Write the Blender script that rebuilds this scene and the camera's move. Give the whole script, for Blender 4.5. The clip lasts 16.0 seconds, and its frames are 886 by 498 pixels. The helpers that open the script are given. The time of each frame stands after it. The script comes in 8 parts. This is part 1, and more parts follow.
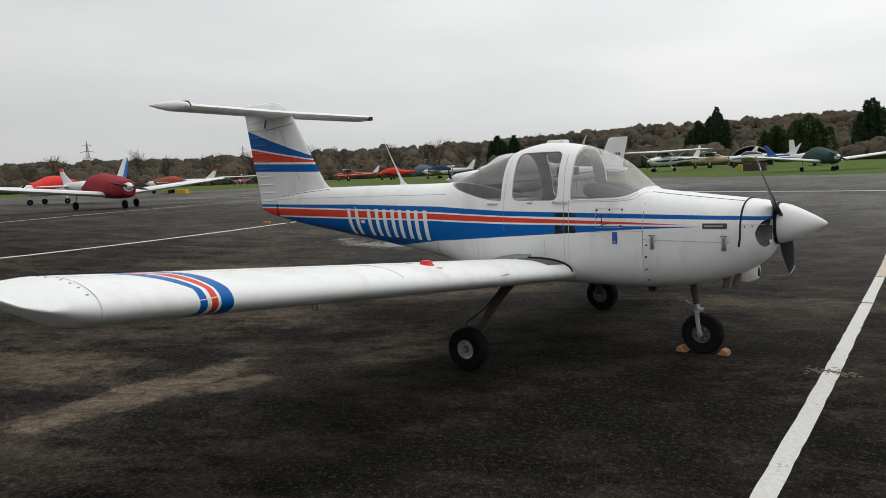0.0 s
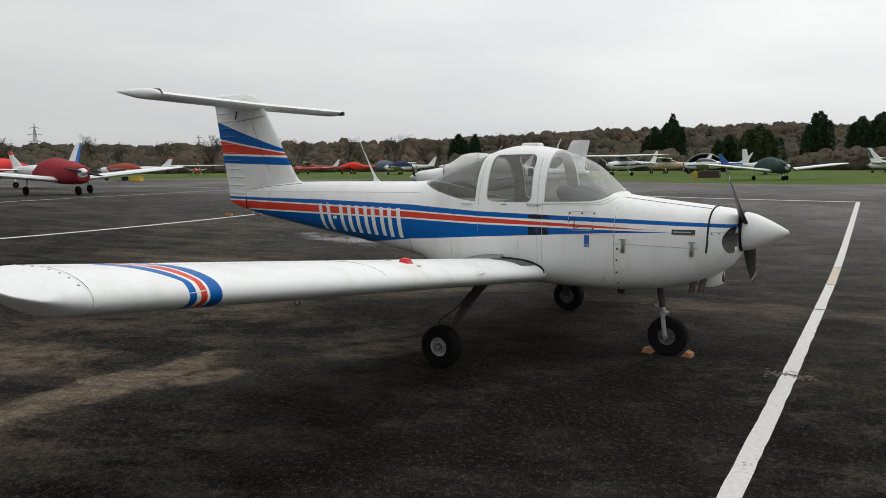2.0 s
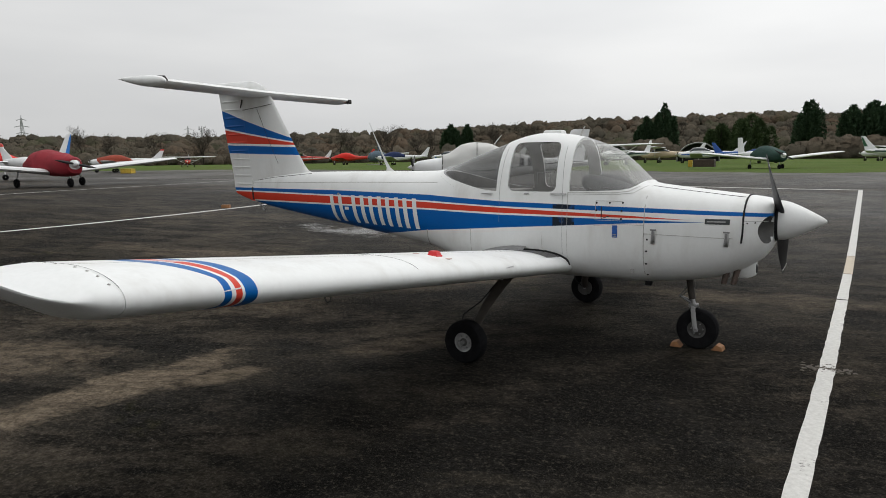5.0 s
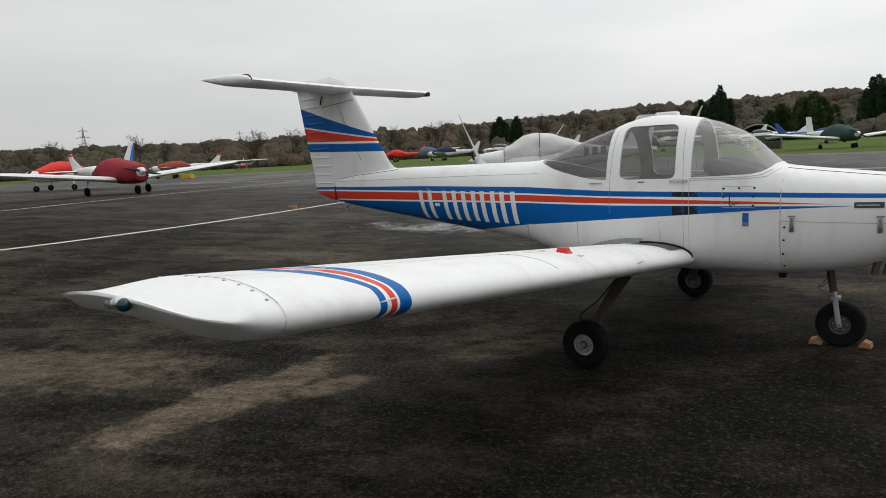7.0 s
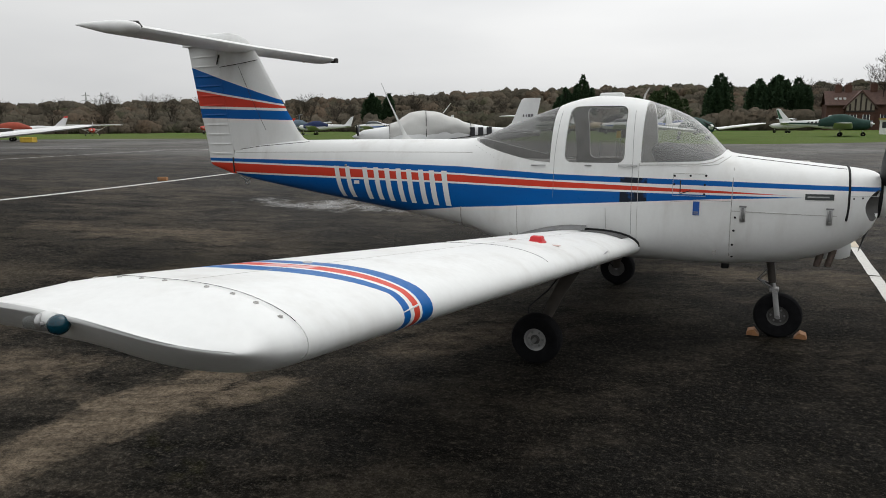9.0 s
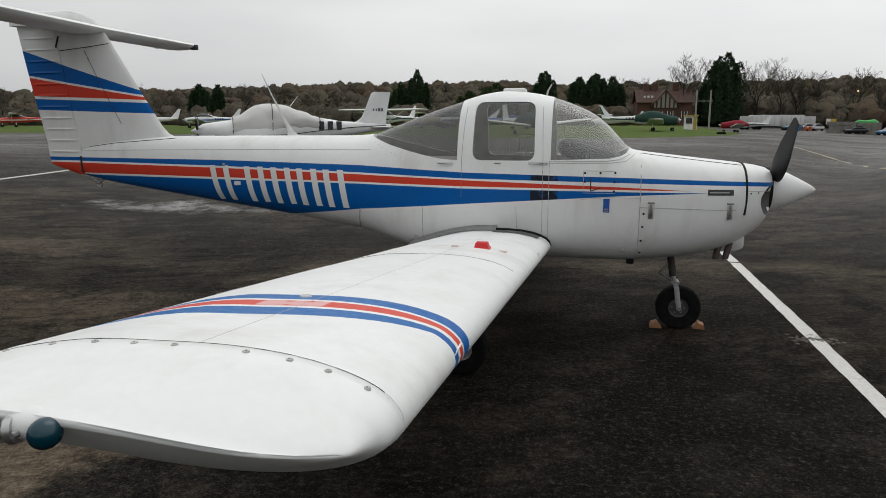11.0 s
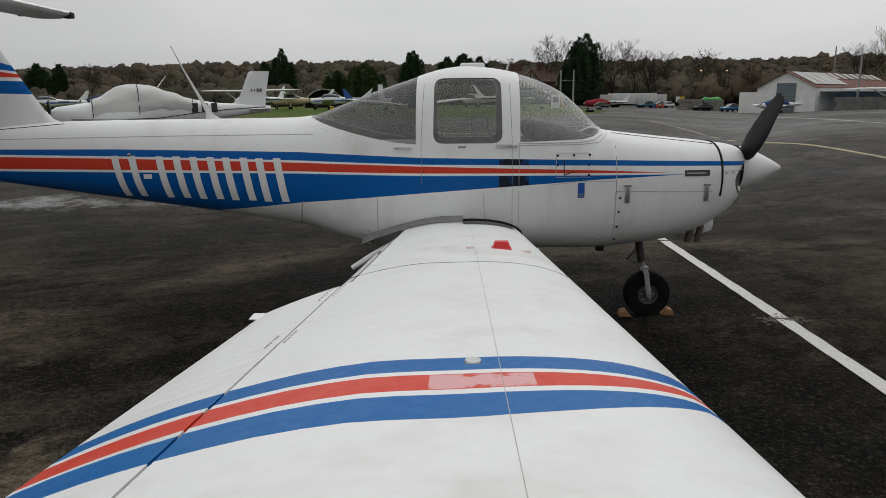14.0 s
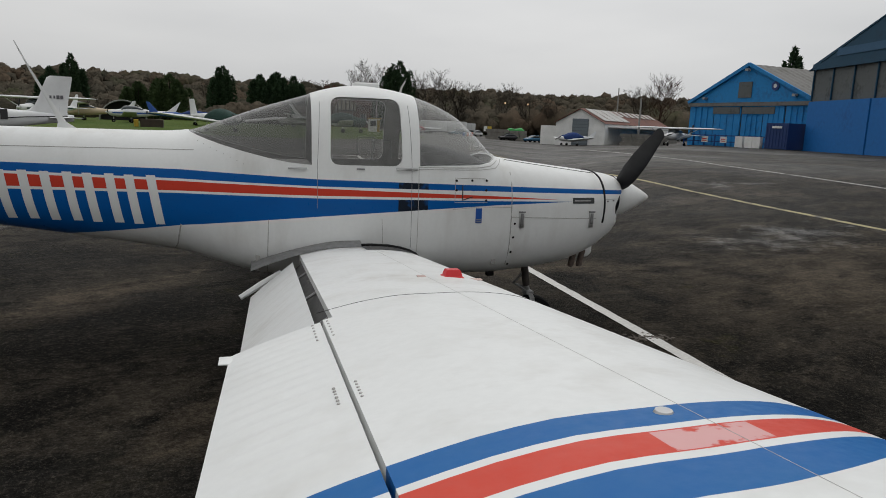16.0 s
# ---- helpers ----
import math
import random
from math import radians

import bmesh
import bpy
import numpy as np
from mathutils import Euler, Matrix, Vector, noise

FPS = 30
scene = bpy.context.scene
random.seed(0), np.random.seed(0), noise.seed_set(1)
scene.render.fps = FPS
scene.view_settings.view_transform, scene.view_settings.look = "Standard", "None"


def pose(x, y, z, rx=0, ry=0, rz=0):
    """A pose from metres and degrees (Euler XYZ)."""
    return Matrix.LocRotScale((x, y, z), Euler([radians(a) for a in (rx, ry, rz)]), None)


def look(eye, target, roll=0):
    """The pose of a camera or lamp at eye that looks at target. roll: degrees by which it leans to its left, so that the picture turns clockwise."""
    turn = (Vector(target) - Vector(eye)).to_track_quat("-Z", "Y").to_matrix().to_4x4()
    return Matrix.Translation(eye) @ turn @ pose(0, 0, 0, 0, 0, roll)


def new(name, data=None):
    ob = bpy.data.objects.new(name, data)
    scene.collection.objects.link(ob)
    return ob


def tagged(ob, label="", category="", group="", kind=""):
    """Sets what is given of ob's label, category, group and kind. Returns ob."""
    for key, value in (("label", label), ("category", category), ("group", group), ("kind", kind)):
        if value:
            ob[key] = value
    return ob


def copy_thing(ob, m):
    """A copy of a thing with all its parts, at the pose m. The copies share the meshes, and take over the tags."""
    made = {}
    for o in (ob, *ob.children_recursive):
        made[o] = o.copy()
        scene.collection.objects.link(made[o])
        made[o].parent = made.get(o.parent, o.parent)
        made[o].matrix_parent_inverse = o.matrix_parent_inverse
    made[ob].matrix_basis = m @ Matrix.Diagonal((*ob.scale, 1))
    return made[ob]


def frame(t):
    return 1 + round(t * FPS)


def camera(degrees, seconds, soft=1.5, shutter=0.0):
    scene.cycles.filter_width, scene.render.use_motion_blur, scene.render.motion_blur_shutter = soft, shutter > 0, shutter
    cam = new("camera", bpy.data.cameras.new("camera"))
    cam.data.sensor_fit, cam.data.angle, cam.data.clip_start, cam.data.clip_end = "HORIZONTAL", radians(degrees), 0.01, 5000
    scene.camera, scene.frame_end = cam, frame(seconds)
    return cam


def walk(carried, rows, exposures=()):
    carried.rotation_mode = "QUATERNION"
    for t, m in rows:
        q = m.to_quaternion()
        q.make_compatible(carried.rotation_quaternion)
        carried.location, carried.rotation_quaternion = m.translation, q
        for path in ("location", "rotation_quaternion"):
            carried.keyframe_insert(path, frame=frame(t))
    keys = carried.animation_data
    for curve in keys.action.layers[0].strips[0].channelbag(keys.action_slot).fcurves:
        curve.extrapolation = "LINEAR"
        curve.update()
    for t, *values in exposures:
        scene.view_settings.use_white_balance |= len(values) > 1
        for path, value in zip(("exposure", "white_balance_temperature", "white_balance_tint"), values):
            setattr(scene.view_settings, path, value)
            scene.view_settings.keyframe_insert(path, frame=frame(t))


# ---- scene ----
cam = camera(65.1, 16.0, soft=0.9)
EXPOSURE = [(0.0, 0.0), (7.4, 0.0), (8.1, 0.12), (9.3, 0.0), (10.5, -0.12), (11.5, -0.22), (12.0, -0.36), (14.5, -0.42), (16.0, -0.42)]
PATH = [
    (0, (1.782, -6.182, 1.703), (0.595, -4.588, 1.479), -2.4),
    (0.5, (1.726, -6.227, 1.729), (0.57, -4.617, 1.462), -1.5),
    (1, (1.683, -6.257, 1.725), (0.613, -4.587, 1.466), -0.8),
    (1.5, (1.698, -6.292, 1.721), (0.685, -4.584, 1.482), -0.1),
    (2, (1.686, -6.32, 1.727), (0.6, -4.657, 1.491), -0.4),
    (2.5, (1.682, -6.338, 1.723), (0.576, -4.69, 1.474), -0.3),
    (3, (1.653, -6.35, 1.724), (0.49, -4.743, 1.464), -0.4),
    (3.5, (1.618, -6.338, 1.721), (0.496, -4.7, 1.473), 0.1),
    (3.7, (1.585, -6.326, 1.719), (0.525, -4.65, 1.458), 0.5),
    (5.8, (1.079, -6.267, 1.699), (0.019, -4.594, 1.422), -1.6),
    (6, (1.001, -6.299, 1.693), (-0.021, -4.606, 1.399), -2.1),
    (6.5, (0.871, -6.305, 1.688), (-0.226, -4.66, 1.388), -1.8),
    (7, (0.703, -6.226, 1.699), (-0.478, -4.636, 1.425), -3.0),
    (7.5, (0.543, -6.127, 1.697), (-0.615, -4.529, 1.371), -2.3),
    (8, (0.342, -6.084, 1.671), (-0.691, -4.413, 1.295), -0.1),
    (8.2, (0.241, -6.086, 1.674), (-0.727, -4.371, 1.323), -0.1),
    (10.3, (-0.49, -5.881, 1.696), (-1.175, -4.042, 1.314), 0.1),
    (10.5, (-0.563, -5.882, 1.7), (-1.161, -4.012, 1.318), -0.2),
    (11, (-0.726, -5.844, 1.699), (-1.138, -3.922, 1.333), -0.0),
    (11.5, (-0.843, -5.774, 1.698), (-1.27, -3.851, 1.351), -0.4),
    (12, (-0.952, -5.625, 1.699), (-1.402, -3.705, 1.365), -0.9),
    (12.5, (-1.055, -5.559, 1.695), (-1.414, -3.627, 1.324), 0.0),
    (13, (-1.228, -5.549, 1.702), (-1.36, -3.587, 1.338), -0.2),
    (13.5, (-1.372, -5.49, 1.696), (-1.432, -3.533, 1.289), 0.5),
    (14, (-1.468, -5.335, 1.69), (-1.516, -3.38, 1.269), -0.5),
    (14.5, (-1.523, -5.227, 1.691), (-1.524, -3.289, 1.196), -0.1),
    (15, (-1.658, -5.214, 1.689), (-1.43, -3.272, 1.266), 1.2),
    (15.5, (-1.872, -5.191, 1.698), (-1.338, -3.298, 1.338), 0.0),
    (16, (-2.045, -5.109, 1.674), (-1.56, -3.201, 1.324), 2.3),
]
walk(cam, [(t, look(eye, target, roll)) for t, eye, target, roll in PATH], EXPOSURE)

# ---- world and light: a bright overcast sky ----
world = bpy.data.worlds.new("overcast_sky")
scene.world = world
world.use_nodes = True
wt = world.node_tree
wt.nodes.clear()


def wnode(kind):
    return wt.nodes.new(kind)


w_out = wnode("ShaderNodeOutputWorld")
w_bg = wnode("ShaderNodeBackground")
w_sky = wnode("ShaderNodeTexSky")
w_sky.sky_type = "NISHITA"
w_sky.sun_disc = False
w_sky.sun_elevation = radians(48)
w_sky.sun_rotation = radians(20)
w_sky.air_density = 1.0
w_sky.dust_density = 6.0
w_sat = wnode("ShaderNodeHueSaturation")
w_sat.inputs["Saturation"].default_value = 0.12
w_sat.inputs["Value"].default_value = 0.10
w_geo = wnode("ShaderNodeTexCoord")
w_map = wnode("ShaderNodeMapping")
w_map.inputs["Scale"].default_value = (1.2, 1.2, 5.0)
w_noise = wnode("ShaderNodeTexNoise")
w_noise.inputs["Scale"].default_value = 1.6
w_noise.inputs["Detail"].default_value = 4.0
w_noise.inputs["Roughness"].default_value = 0.5
w_ramp = wnode("ShaderNodeValToRGB")
w_ramp.color_ramp.elements[0].position = 0.3
w_ramp.color_ramp.elements[0].color = (0.665, 0.675, 0.685, 1)
w_ramp.color_ramp.elements[1].position = 0.7
w_ramp.color_ramp.elements[1].color = (0.80, 0.805, 0.805, 1)
w_sep = wnode("ShaderNodeSeparateXYZ")
w_grad = wnode("ShaderNodeMapRange")
w_grad.inputs["From Min"].default_value = 0.0
w_grad.inputs["From Max"].default_value = 1.0
w_grad.inputs["To Min"].default_value = 0.91
w_grad.inputs["To Max"].default_value = 2.05
w_mul = wnode("ShaderNodeMix")
w_mul.data_type = "RGBA"
w_mul.blend_type = "MULTIPLY"
w_mul.inputs["Factor"].default_value = 1.0
w_add = wnode("ShaderNodeMix")
w_add.data_type = "RGBA"
w_add.blend_type = "MIX"
w_add.inputs["Factor"].default_value = 0.9
L = wt.links.new
L(w_sky.outputs["Color"], w_sat.inputs["Color"])
L(w_geo.outputs["Generated"], w_map.inputs["Vector"])
L(w_map.outputs["Vector"], w_noise.inputs["Vector"])
L(w_noise.outputs["Fac"], w_ramp.inputs["Fac"])
L(w_geo.outputs["Generated"], w_sep.inputs["Vector"])
L(w_sep.outputs["Z"], w_grad.inputs["Value"])
w_side = wnode("ShaderNodeMapRange")
for key, v in (("From Min", -0.9), ("From Max", 0.6), ("To Min", 0.86), ("To Max", 1.04)):
    w_side.inputs[key].default_value = v
w_both = wnode("ShaderNodeMath")
w_both.operation = "MULTIPLY"
L(w_sep.outputs["X"], w_side.inputs["Value"])
w_ahead = wnode("ShaderNodeMapRange")
for key, v in (("From Min", -0.8), ("From Max", 1.0), ("To Min", 0.68), ("To Max", 1.13)):
    w_ahead.inputs[key].default_value = v
w_plan = wnode("ShaderNodeMath")
w_plan.operation = "MULTIPLY"
L(w_sep.outputs["Y"], w_ahead.inputs["Value"])
L(w_side.outputs["Result"], w_plan.inputs[0])
L(w_ahead.outputs["Result"], w_plan.inputs[1])
L(w_plan.outputs[0], w_both.inputs[1])
L(w_ramp.outputs["Color"], w_mul.inputs["A"])
L(w_grad.outputs["Result"], w_both.inputs[0])
L(w_both.outputs[0], w_mul.inputs["B"])
L(w_sat.outputs["Color"], w_add.inputs["A"])
L(w_mul.outputs["Result"], w_add.inputs["B"])
L(w_add.outputs["Result"], w_bg.inputs["Color"])
L(w_bg.outputs["Background"], w_out.inputs["Surface"])
w_bg.inputs["Strength"].default_value = 1.04

sun = new("sun", bpy.data.lights.new("sun", "SUN"))
sun.data.energy = 0.4
sun.data.angle = radians(40)
sun.data.color = (1.0, 0.98, 0.95)
sun.matrix_world = look((0, 0, 30), (-5, -14, 0))


# ---- material helpers ----
class Nodes:
    """Short hand for building one node material."""

    def __init__(self, name):
        self.m = bpy.data.materials.new(name)
        self.m.use_nodes = True
        self.t = self.m.node_tree
        self.b = self.t.nodes["Principled BSDF"]
        self.co = self.t.nodes.new("ShaderNodeTexCoord").outputs["Object"]

    def link(self, a, socket):
        if hasattr(a, "is_output"):
            self.t.links.new(a, socket)
        else:
            socket.default_value = a

    def math(self, op, a, b=0.0, clamp=False):
        n = self.t.nodes.new("ShaderNodeMath")
        n.operation, n.use_clamp = op, clamp
        self.link(a, n.inputs[0])
        self.link(b, n.inputs[1])
        return n.outputs[0]

    def xyz(self, co=None):
        n = self.t.nodes.new("ShaderNodeSeparateXYZ")
        self.link(co or self.co, n.inputs[0])
        return n.outputs

    def noise(self, scale, detail=4.0, rough=0.55, stretch=(1, 1, 1), co=None):
        n = self.t.nodes.new("ShaderNodeTexNoise")
        n.inputs["Scale"].default_value = scale
        n.inputs["Detail"].default_value = detail
        n.inputs["Roughness"].default_value = rough
        if stretch != (1, 1, 1):
            mp = self.t.nodes.new("ShaderNodeMapping")
            mp.inputs["Scale"].default_value = stretch
            self.link(co or self.co, mp.inputs["Vector"])
            self.link(mp.outputs[0], n.inputs["Vector"])
        else:
            self.link(co or self.co, n.inputs["Vector"])
        return n.outputs["Fac"]

    def ramp(self, fac, lo, hi, a=0.0, b=1.0):
        n = self.t.nodes.new("ShaderNodeMapRange")
        self.link(fac, n.inputs["Value"])
        for key, v in (("From Min", lo), ("From Max", hi), ("To Min", a), ("To Max", b)):
            self.link(v, n.inputs[key])
        return n.outputs["Result"]

    def mix(self, fac, a, b, blend="MIX"):
        n = self.t.nodes.new("ShaderNodeMix")
        n.data_type, n.blend_type = "RGBA", blend
        self.link(fac, n.inputs["Factor"])
        self.link(a if hasattr(a, "is_output") else (*a, 1), n.inputs["A"])
        self.link(b if hasattr(b, "is_output") else (*b, 1), n.inputs["B"])
        return n.outputs["Result"]

    def curve(self, value, points):
        """Piecewise straight line through (input, output) points."""
        x0, x1 = points[0][0], points[-1][0]
        ys = [p[1] for p in points]
        y0, y1 = min(ys), max(ys) + 1e-6
        n = self.t.nodes.new("ShaderNodeFloatCurve")
        c = n.mapping.curves[0]
        while len(c.points) < len(points):
            c.points.new(0.5, 0.5)
        for p, (x, y) in zip(c.points, points):
            p.location = ((x - x0) / (x1 - x0), (y - y0) / (y1 - y0))
            p.handle_type = "VECTOR"
        n.mapping.update()
        self.link(self.ramp(value, x0, x1), n.inputs["Value"])
        return self.ramp(n.outputs[0], 0.0, 1.0, y0, y1)

    def below(self, a, b, soft=0.0015):
        """1 where a is less than b."""
        return self.math("MULTIPLY", self.math("SUBTRACT", b, a), 1.0 / soft, clamp=True)

    def band(self, v, lo, hi):
        return self.math("MULTIPLY", self.below(lo, v), self.below(v, hi))

    def done(self, color, rough=0.5, metal=0.0, bump=None, depth=0.002, spec=None, coat=0.0):
        self.link(color if hasattr(color, "is_output") else (*color, 1), self.b.inputs["Base Color"])
        self.link(rough, self.b.inputs["Roughness"])
        self.link(metal, self.b.inputs["Metallic"])
        if spec is not None:
            self.link(spec, self.b.inputs["Specular IOR Level"])
        if coat:
            self.b.inputs["Coat Weight"].default_value = coat
            self.b.inputs["Coat Roughness"].default_value = 0.12
        if bump is not None:
            n = self.t.nodes.new("ShaderNodeBump")
            n.inputs["Strength"].default_value = 1.0
            n.inputs["Distance"].default_value = depth
            self.link(bump, n.inputs["Height"])
            self.t.links.new(n.outputs[0], self.b.inputs["Normal"])
        return self.m


def worn(name, color, rough=0.5, metal=0.0, scale=6.0, amount=0.25, bump=0.0, coat=0.0, spec=None):
    """A surface of one colour with uneven tone at two scales."""
    n = Nodes(name)
    big, fine = n.noise(scale, 3), n.noise(scale * 9, 5, 0.65)
    v = n.math("ADD", n.ramp(big, 0.3, 0.7, -amount, amount), n.ramp(fine, 0.3, 0.7, -amount * 0.5, amount * 0.5))
    c = n.mix(n.math("ADD", 0.5, v, clamp=True), tuple(x * (1 - amount) for x in color), tuple(min(1, x * (1 + amount)) for x in color))
    return n.done(c, n.ramp(fine, 0.3, 0.7, max(0.03, rough - 0.08), min(1, rough + 0.08)), metal, fine if bump else None, bump or 0.001, coat=coat, spec=spec)


def glass(name, tint, rough=0.02, haze=0.06):
    m = bpy.data.materials.new(name)
    m.use_nodes = True
    t = m.node_tree
    t.nodes.clear()
    out, mix, tr, gl, lw, po, ma = [t.nodes.new("ShaderNode" + k) for k in ("OutputMaterial", "MixShader", "BsdfTransparent", "BsdfGlossy", "LayerWeight", "Math", "Math")]
    dif, mix2 = t.nodes.new("ShaderNodeBsdfDiffuse"), t.nodes.new("ShaderNodeMixShader")
    tr.inputs["Color"].default_value = (*tint, 1)
    gl.inputs["Roughness"].default_value = rough
    dif.inputs["Color"].default_value = (0.7, 0.7, 0.68, 1)
    lw.inputs["Blend"].default_value = 0.5
    po.operation, ma.operation = "POWER", "MULTIPLY_ADD"
    po.inputs[1].default_value = 5.0
    ma.inputs[1].default_value = 0.75
    ma.inputs[2].default_value = 0.055
    mix2.inputs[0].default_value = haze
    t.links.new(lw.outputs["Facing"], po.inputs[0])
    t.links.new(po.outputs[0], ma.inputs[0])
    t.links.new(tr.outputs[0], mix2.inputs[1])
    t.links.new(dif.outputs[0], mix2.inputs[2])
    t.links.new(ma.outputs[0], mix.inputs[0])
    t.links.new(mix2.outputs[0], mix.inputs[1])
    t.links.new(gl.outputs[0], mix.inputs[2])
    t.links.new(mix.outputs[0], out.inputs["Surface"])
    return m


# ---- paints and surfaces ----
WHITE, BLUE, RED = (0.80, 0.81, 0.80), (0.002, 0.105, 0.38), (0.62, 0.055, 0.03)


def paint_base(n):
    """Slightly chalky white paint with faint grime."""
    big, fine = n.noise(2.2, 4), n.noise(40, 4, 0.6)
    streak = n.noise(5.0, 4, 0.6, (1.0, 1.0, 0.25))
    grime = n.math("MULTIPLY", n.ramp(streak, 0.46, 0.74), n.ramp(big, 0.36, 0.66), clamp=True)
    c = n.mix(n.ramp(fine, 0.35, 0.65, 0, 1), WHITE, tuple(v * 0.975 for v in WHITE))
    return n.mix(n.math("MULTIPLY", grime, 0.55), c, (0.50, 0.48, 0.44)), fine


def fuselage_paint():
    n = Nodes("fuselage_paint")
    x, y, z = n.xyz()
    base, fine = paint_base(n)
    b_top = n.curve(x, [(-6.2, 1.352), (-5.5, 1.350), (-4.0, 1.352), (-2.6, 1.332), (-1.73, 1.292), (-0.47, 1.268), (0.5, 1.243), (0.9, 1.23)])
    b_bot = n.curve(x, [(-6.2, 1.322), (-5.5, 1.316), (-4.0, 1.300), (-2.6, 1.272), (-1.73, 1.244), (-0.47, 1.228), (0.5, 1.212), (0.9, 1.2)])
    r_top = n.curve(x, [(-6.2, 1.305), (-5.5, 1.300), (-4.0, 1.284), (-2.6, 1.258), (-1.73, 1.232), (-0.47, 1.196), (0.0, 1.176), (0.9, 1.1)])
    r_bot = n.curve(x, [(-6.2, 1.195), (-5.5, 1.205), (-4.0, 1.200), (-2.6, 1.196), (-1.73, 1.182), (-0.47, 1.176), (0.0, 1.174), (0.9, 1.2)])
    l_top = n.curve(x, [(-6.2, 1.175), (-5.5, 1.188), (-4.0, 1.183), (-2.6, 1.182), (-1.73, 1.166), (-0.47, 1.162), (0.12, 1.162), (0.9, 1.1)])
    l_bot = n.curve(x, [(-6.2, 0.80), (-4.6, 0.78), (-3.5, 0.86), (-2.6, 0.972), (-1.73, 1.042), (-0.47, 1.132), (0.12, 1.160), (0.9, 1.2)])
    blue = n.math("MAXIMUM", n.band(z, b_bot, b_top), n.band(z, l_bot, l_top))
    scuff = n.ramp(n.noise(9.0, 5, 0.65, (0.5, 1, 1)), 0.3, 0.75, 0.0, 0.3)
    c = n.mix(blue, base, n.mix(scuff, BLUE, (0.012, 0.07, 0.22)))
    c = n.mix(n.band(z, r_bot, r_top), c, n.mix(scuff, RED, (0.45, 0.05, 0.03)))
    tape = n.math("MULTIPLY", n.band(x, -1.19, -0.98), n.math("MAXIMUM", n.band(z, b_bot, b_top), n.band(z, l_bot, l_top)))
    c = n.mix(n.math("MULTIPLY", tape, n.ramp(n.noise(14, 3), 0.35, 0.5, 0.5, 1)), c, (0.012, 0.018, 0.03))
    return n.done(c, n.ramp(fine, 0.3, 0.7, 0.26, 0.4), 0.0, n.noise(3.0, 2), 0.006, spec=0.12)


def wing_paint():
    n = Nodes("wing_paint")
    x, y, z = n.xyz()
    base, fine = paint_base(n)
    near = n.math("POWER", n.ramp(n.math("MINIMUM", n.math("MAXIMUM", x, -1.5), -1.075), -1.5, -1.075), 2)
    across = n.math("SUBTRACT", n.math("ABSOLUTE", y), n.ramp(n.math("MAXIMUM", n.math("MINIMUM", x, -1.4), -2.3), -1.4, -2.3, 0.0, 0.03))
    # the band's edges, each drawn in towards the leading edge
    e = [n.math("SUBTRACT", c0, n.math("MULTIPLY", near, d)) for c0, d in ((4.166, 0.039), (4.246, 0.046), (4.266, 0.052), (4.349, 0.098), (4.371, 0.098), (4.474, 0.160))]
    blue = n.math("MAXIMUM", n.band(across, e[0], e[1]), n.band(across, e[4], e[5]))
    fade = n.ramp(n.noise(7, 4), 0.35, 0.7, 0, 0.35)
    sun_worn = n.ramp(x, -1.05, -1.25, 0.0, 0.55)
    bl = n.mix(n.math("ADD", fade, sun_worn, clamp=True), BLUE, (0.012, 0.135, 0.37))
    c = n.mix(blue, base, bl)
    c = n.mix(n.band(across, e[2], e[3]), c, n.mix(fade, RED, (0.66, 0.13, 0.10)))
    patch = n.math("MULTIPLY", n.band(across, n.math("ADD", e[2], 0.004), n.math("SUBTRACT", e[3], 0.004)), n.math("MULTIPLY", n.band(x, -1.518, -1.348), n.ramp(n.noise(22, 4), 0.36, 0.44)))
    c = n.mix(n.math("MULTIPLY", patch, 0.75), c, (0.74, 0.5, 0.5))
    return n.done(c, n.ramp(fine, 0.3, 0.7, 0.3, 0.45), 0.0, n.noise(4.0, 2), 0.001, spec=0.12)


def fin_paint():
    n = Nodes("fin_paint")
    x, y, z = n.xyz()
    base, fine = paint_base(n)
    t_top = n.curve(x, [(-6.2, 2.385), (-4.7, 1.925)])
    t_bot = n.curve(x, [(-6.2, 2.140), (-4.7, 1.905)])
    m_top = n.curve(x, [(-6.2, 2.120), (-4.7, 1.890)])
    m_bot = n.curve(x, [(-6.2, 1.930), (-4.7, 1.875)])
    u_top = n.curve(x, [(-6.2, 1.905), (-4.7, 1.850)])
    u_bot = n.curve(x, [(-6.2, 1.800), (-4.7, 1.755)])
    c = n.mix(n.math("MAXIMUM", n.band(z, t_bot, t_top), n.band(z, u_bot, u_top)), base, BLUE)
    c = n.mix(n.band(z, m_bot, m_top), c, RED)
    c = n.mix(n.band(z, 1.316, 1.350), c, BLUE)
    c = n.mix(n.band(z, 1.10, 1.300), c, RED)
    return n.done(c, n.ramp(fine, 0.3, 0.7, 0.3, 0.45), 0.0, n.noise(4.0, 2), 0.001, spec=0.12)


def plain_paint():
    n = Nodes("white_paint")
    c, fine = paint_base(n)
    return n.done(c, n.ramp(fine, 0.3, 0.7, 0.3, 0.45), spec=0.2)


